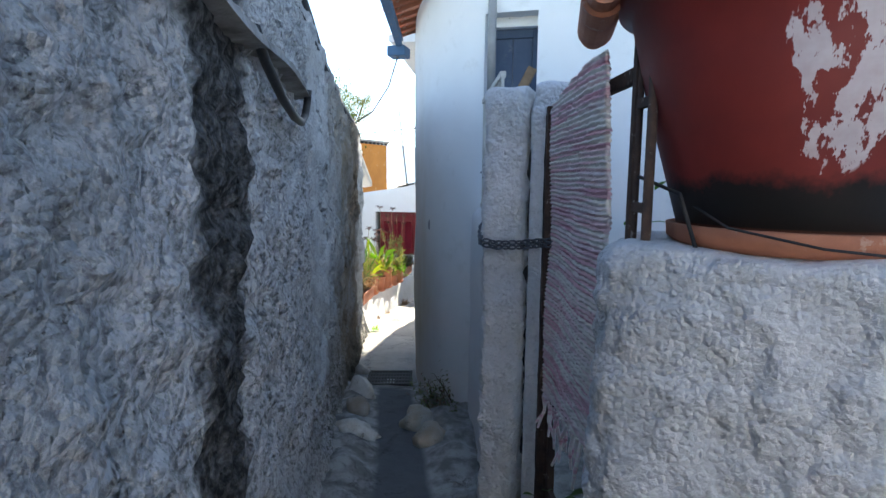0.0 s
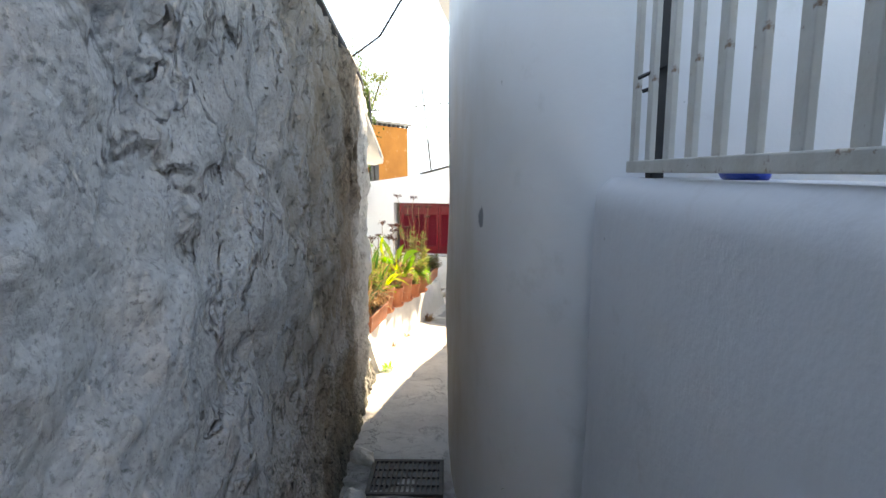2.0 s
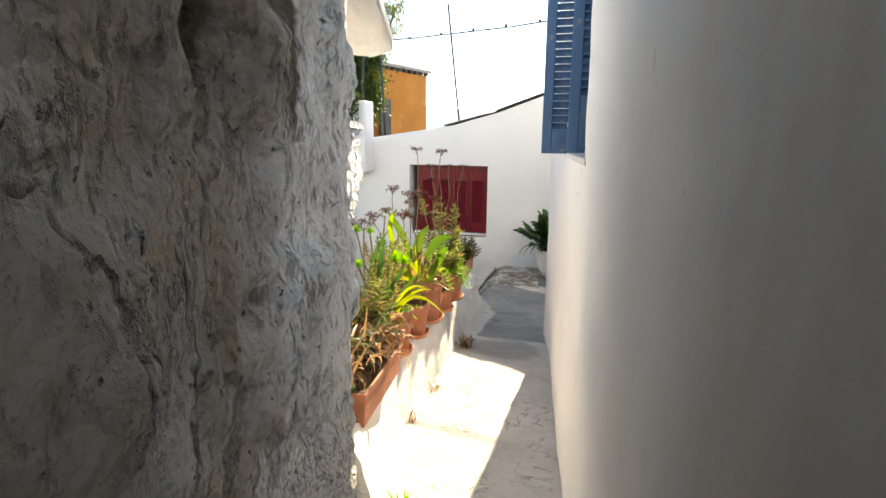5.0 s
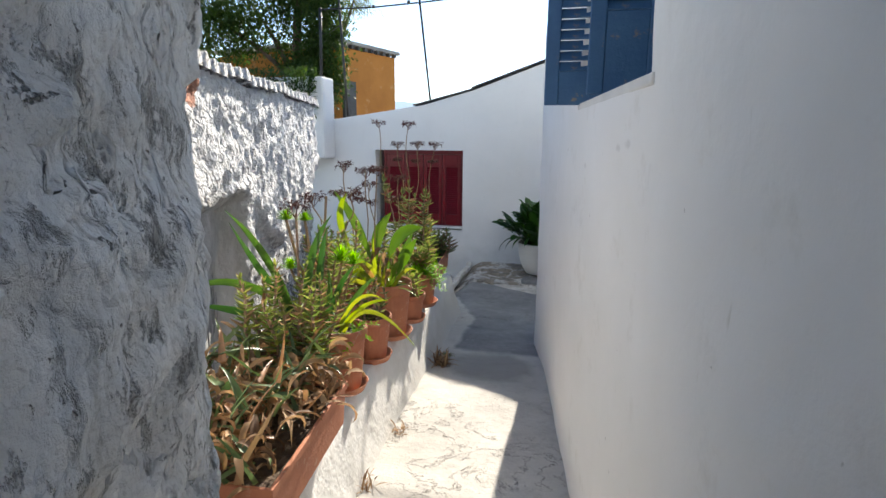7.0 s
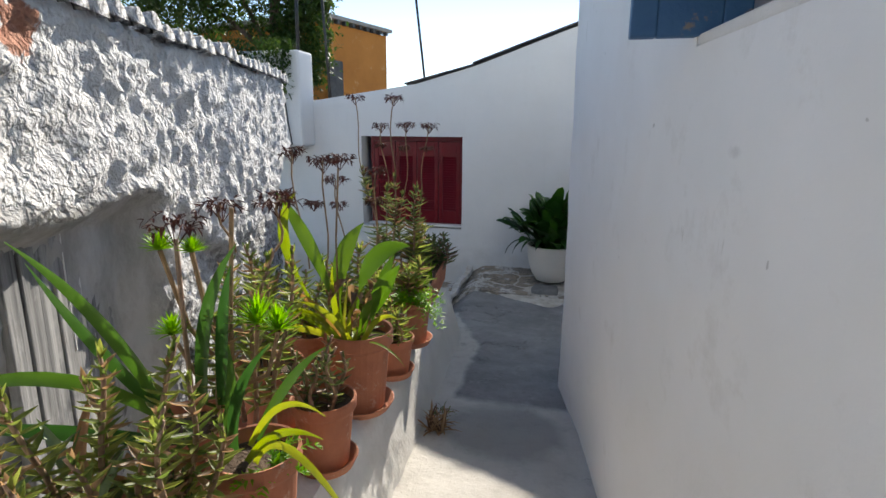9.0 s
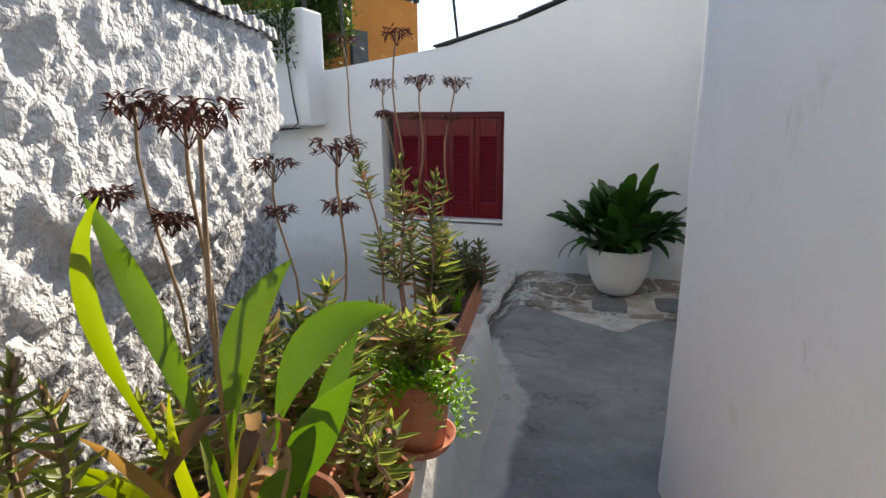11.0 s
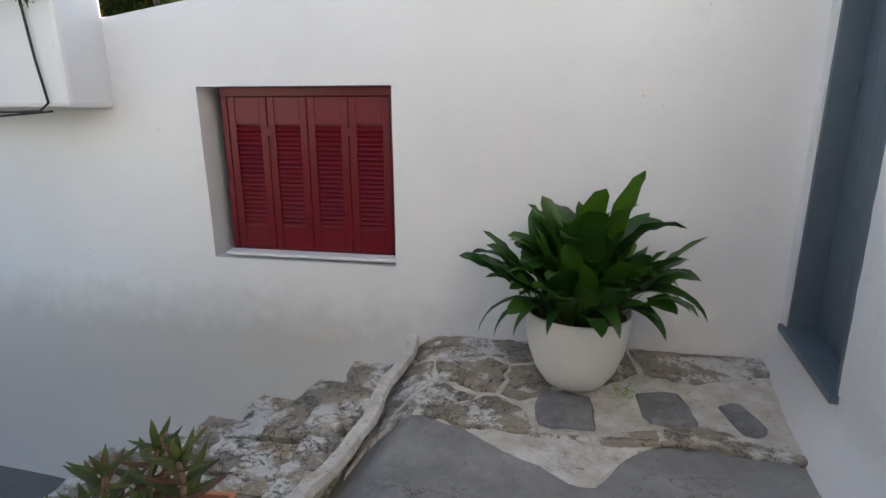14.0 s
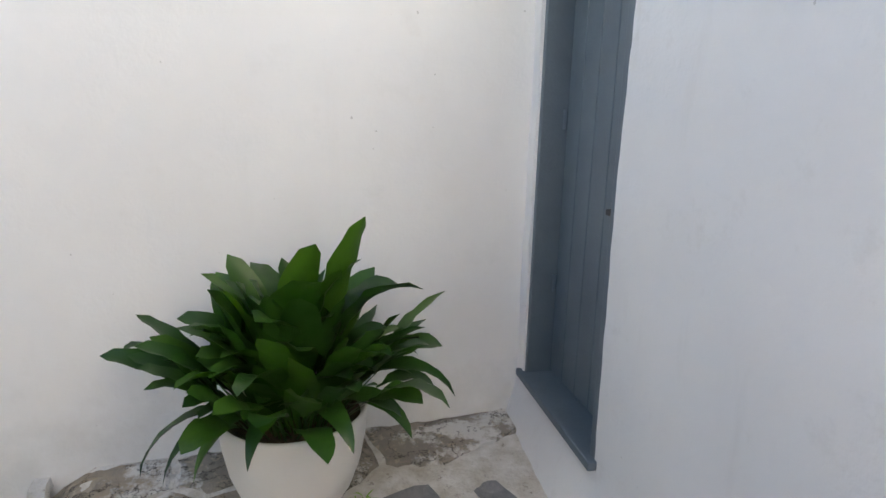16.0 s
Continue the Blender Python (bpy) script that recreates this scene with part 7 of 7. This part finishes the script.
def build_red_pot():
    k = Mat("old_red_plastic", 0.5, 0, 0.4)
    c = k.mix(k.ramp(k.noise(3, 4), 0.35, 0.7), (0.24, 0.032, 0.025), (0.17, 0.024, 0.02))
    c = k.mix(k.ramp(k.math("ADD", k.axis(2), k.math("MULTIPLY", k.noise(5, 5, 0.7), -0.17)), 0.055, 0.09, 1, 0), c, (0.012, 0.01, 0.009))
    c = k.mix(k.ramp(k.axis(2), 0.05, 0.06, 1, 0), c, (0.22, 0.07, 0.04))
    # drips of white paint
    drip = k.noise(1.0, 5, 0.72, (11, 11, 4.5))
    area = k.spot((-0.03, -0.29, 0.42), (0.13, 0.2, 0.25), 0.25, 0.25, 4)
    c = k.mix(k.ramp(k.math("MULTIPLY", area, k.ramp(drip, 0.35, 0.6)), 0.45, 0.52), c, k.mix(k.noise(25, 3), (0.72, 0.68, 0.68), (0.5, 0.36, 0.36)))
    k.color(c)
    k.bump(k.noise(9, 4), 0.004, 0.5)
    p = thing("large_flower_pot", (2.23, 2.26, 1.755), "big dark red plastic pot splashed with white paint on the pillar", "flower pot")
    part("pot_body", lathe([(0, 0.03), (0.235, 0.03), (0.25, 0.05), (0.355, 0.42), (0.385, 0.56), (0.415, 0.565), (0.42, 0.6), (0.4, 0.61), (0.37, 0.6), (0.345, 0.45), (0, 0.45)], 56), k.m, p, smooth=True)
    part("saucer", lathe([(0, 0), (0.25, 0), (0.272, 0.02), (0.275, 0.052), (0.262, 0.054), (0.25, 0.02), (0, 0.018)], 48), M_TERRA, p, "brown plastic saucer", smooth=True)
    part("soil", lathe([(0, 0.53), (0.33, 0.525), (0.325, 0.5), (0, 0.5)], 24), M_SOIL, p)
    part("wire", tube([(-0.24, -0.1, 0.1), (-0.2, -0.25, 0.06), (-0.05, -0.32, 0.03), (0.1, -0.3, 0.015)], 0.003, 5), M_DARK, p)
    t = part("clay_pipe", tube([(0, -0.12, 0), (0, 0.25, 0.01)], 0.055, 18), M_TERRA)
    # hollow end
    bm = bmesh.new()
    bm.from_mesh(t.data)
    r = bmesh.ops.inset_region(bm, faces=[f for f in bm.faces if len(f.verts) > 8], thickness=0.012)
    for f in [f for f in bm.faces if len(f.verts) > 8]:
        e = bmesh.ops.extrude_face_region(bm, geom=[f])
        n = f.normal.copy()
        bmesh.ops.translate(bm, vec=-n * 0.08, verts=[v for v in e["geom"] if isinstance(v, bmesh.types.BMVert)])
        bm.faces.remove(f)
    bm.to_mesh(t.data)
    bm.free()
    t.matrix_basis = pose(1.775, 2.36, 2.362)
    tagged(t, "short brown clay pipe resting on the gate", "pipe")


build_red_pot()


# ---- lane floor fittings ----
def build_floor_things():
    g = thing("drain_grate", (0.152, 5.565, ground_z(0.15, 5.56) + 0.004), "rusty iron drain grate set in the lane floor", "drain grate", rz=14)
    M_IRON = plain_mat("rusted_iron", (0.06, 0.055, 0.05), (0.11, 0.095, 0.08), 25, 0.7, 0.003, 0.4, wear=(0.2, 0.18, 0.15))
    bm = bmesh.new()
    for x0, x1, y0, y1 in ((-0.21, 0.21, -0.18, -0.155), (-0.21, 0.21, 0.155, 0.18), (-0.21, -0.185, -0.155, 0.155), (0.185, 0.21, -0.155, 0.155)):
        box(bm, x0, x1, y0, y1, -0.03, 0.018, 0.003)
    part("frame", bm, M_IRON, g)
    # thin black sheet stands in for the shade below the bars
    part("pit", boxed(-0.185, 0.185, -0.155, 0.155, 0.0, 0.003), M_DARK, g, "flat black sheet in place of the shaded drain pit")
    me = None
    for i in range(13):
        if me is None:
            o = part("bar", boxed(-0.006, 0.006, -0.155, 0.155, 0.003, 0.015, 0.002), M_IRON, g)
            me = o.data
        else:
            o = new("bar", me)
            o.parent = g
        o.matrix_basis = pose(-0.17 + i * 0.0283, 0, 0)
    for i in range(3):
        part("crossbar", boxed(-0.185, 0.185, -0.085 + i * 0.08, -0.075 + i * 0.08, 0.003, 0.013, 0.001), M_IRON, g)
    b = plant("dry_bush", (0.86, 4.6, ground_z(0.86, 4.6) - 0.02), "dark withered bush growing at the foot of the wall", "bush")
    V, F = [], []
    for i in range(40):
        a, L, e = U(100, 300), U(0.15, 0.38), U(15, 75)
        d = Vector((math.cos(radians(a)) * math.cos(radians(e)), math.sin(radians(a)) * math.cos(radians(e)), math.sin(radians(e))))
        p = Vector((U(-0.08, 0.12), U(-0.15, 0.12), 0.0))
        if i < 14:
            part("twig", tube([p, p + d * L * 0.5 + Vector((0, 0, 0.02)), p + d * L], [0.006, 0.004, 0.002], 5), M_BARK, b)
        for k in range(14):
            q = p + d * (L * (0.2 + 0.8 * k / 13))
            blade(V, F, q + Vector((U(-0.015, 0.015), U(-0.015, 0.015), 0)), U(0, 360), U(-30, 60), U(0.025, 0.05), 0.014, 30, 3, 0.4, "lance")
    leaf_part("foliage", V, F, M_KALDARK, b)
    # stones and lumps of mortar along the lane's edges
    for x, y, w, d, h in ((0.17, 4.75, 0.2, 0.26, 0.16), (0.3, 4.35, 0.17, 0.22, 0.12), (0.02, 5.15, 0.12, 0.18, 0.1), (0.78, 4.25, 0.24, 0.3, 0.1), (0.95, 3.95, 0.22, 0.26, 0.1), (0.45, 3.9, 0.16, 0.3, 0.1), (-0.17, 5.7, 0.1, 0.2, 0.07)):
        bm = bmesh.new()
        bmesh.ops.create_icosphere(bm, subdivisions=3, radius=1.0)
        for v in bm.verts:
            k = 1 + 0.3 * noise.noise(v.co * 1.6 + Vector((x * 9, y, 0))) + 0.1 * noise.noise(v.co * 5)
            v.co = Vector((v.co.x * w / 2 * k, v.co.y * d / 2 * k, v.co.z * h * k))
        o = part("edge_stone", bm, M_MORTAR if rng.random() < 0.6 else M_STONE_P, smooth=True)
        o.matrix_basis = pose(x, y, ground_z(x, y) + 0.01, 0, 0, U(0, 90))
        tagged(o, "limewashed stone lump at the edge of the lane", "stone", "edge stones")
    # tiles bedded along the rough wall's top
    tiles = thing("wall_tiles", (-2.3, 9.95, 1.55), "row of limewashed half-round tiles along the rough wall's top", "tiles")
    tiles["kind"] = "structure"
    bm = bmesh.new()
    a, b2 = [], []
    for s, arr, r in ((0, a, 0.058), (1, b2, 0.05)):
        for k in range(9):
            arr.append(bm.verts.new((r * math.cos(math.pi * k / 8), s * 0.34, r * 1.25 * math.sin(math.pi * k / 8))))
    for k in range(8):
        bm.faces.new((a[k], a[k + 1], b2[k + 1], b2[k]))
    bm.faces.new(a)
    bm.faces.new(b2)
    bmesh.ops.subdivide_edges(bm, edges=[e for e in bm.edges], cuts=1)
    for v in bm.verts:
        v.co += Vector((1, 1, 1)) * 0.006 * noise.noise(v.co * 30)
    first = part("wall_tile", bm, M_LIME, tiles, smooth=True)
    me = first.data
    run = [p for p in ROUGH if 7.9 < p.y < 12.15]
    acc, k = 0.0, 0
    for i in range(1, len(run)):
        acc += (run[i] - run[i - 1]).length
        if acc > 0.125:
            acc = 0
            d = (run[i] - run[i - 1]).normalized()
            o = first if k == 0 else new("wall_tile", me)
            o.parent = tiles
            p = run[i] + Vector((d.y, -d.x, 0)) * 0.05
            o.matrix_basis = pose(p.x + 2.3, p.y - 9.95, 0.018 + U(-0.012, 0.012), U(-6, 6) - 3, 0, math.degrees(math.atan2(d.y, d.x)) + U(-5, 5)) @ Matrix.Diagonal((U(0.9, 1.1), 1, U(0.85, 1.2), 1))
            k += 1
    # weathered board closing the recess
    d = (Vector((-2.43, 9.42, 0)) - Vector((-2.1, 8.66, 0))).normalized()
    bd = thing("old_panel", (-2.05, 8.64, -0.4), "weathered grey boarded panel let into the rough wall", "panel", rz=math.degrees(math.atan2(d.y, d.x)))
    k = Mat("weathered_board", 0.9, 0, 0.2)
    c = k.mix(k.ramp(k.noise(1.0, 5, 0.65, (26, 26, 1.2)), 0.36, 0.66), (0.17, 0.175, 0.18), (0.42, 0.42, 0.42))
    c = k.mix(k.ramp(k.noise(1.0, 4, 0.6, (60, 60, 3)), 0.6, 0.68, 0, 0.7), c, (0.1, 0.1, 0.1))
    c = k.mix(k.ramp(k.noise(5, 5, 0.7), 0.55, 0.7, 0, 0.6), c, (0.5, 0.5, 0.5))
    k.color(c)
    k.bump(k.noise(1.0, 4, 0.6, (50, 50, 2)), 0.006, 0.8)
    for i in range(8):
        part("board", boxed(i * 0.1, 0.094 + i * 0.1, -0.012 - 0.006 * (i % 2), 0.02, 0, 1.24 + U(-0.01, 0.01), 0.005), k.m, bd)
    for x in (0.37, 0.47):
        part("paint_drip", boxed(x, x + 0.008, -0.022, -0.008, 0.72, 1.2, 0.003), M_WHITE, bd, "long drip of white paint")


build_floor_things()
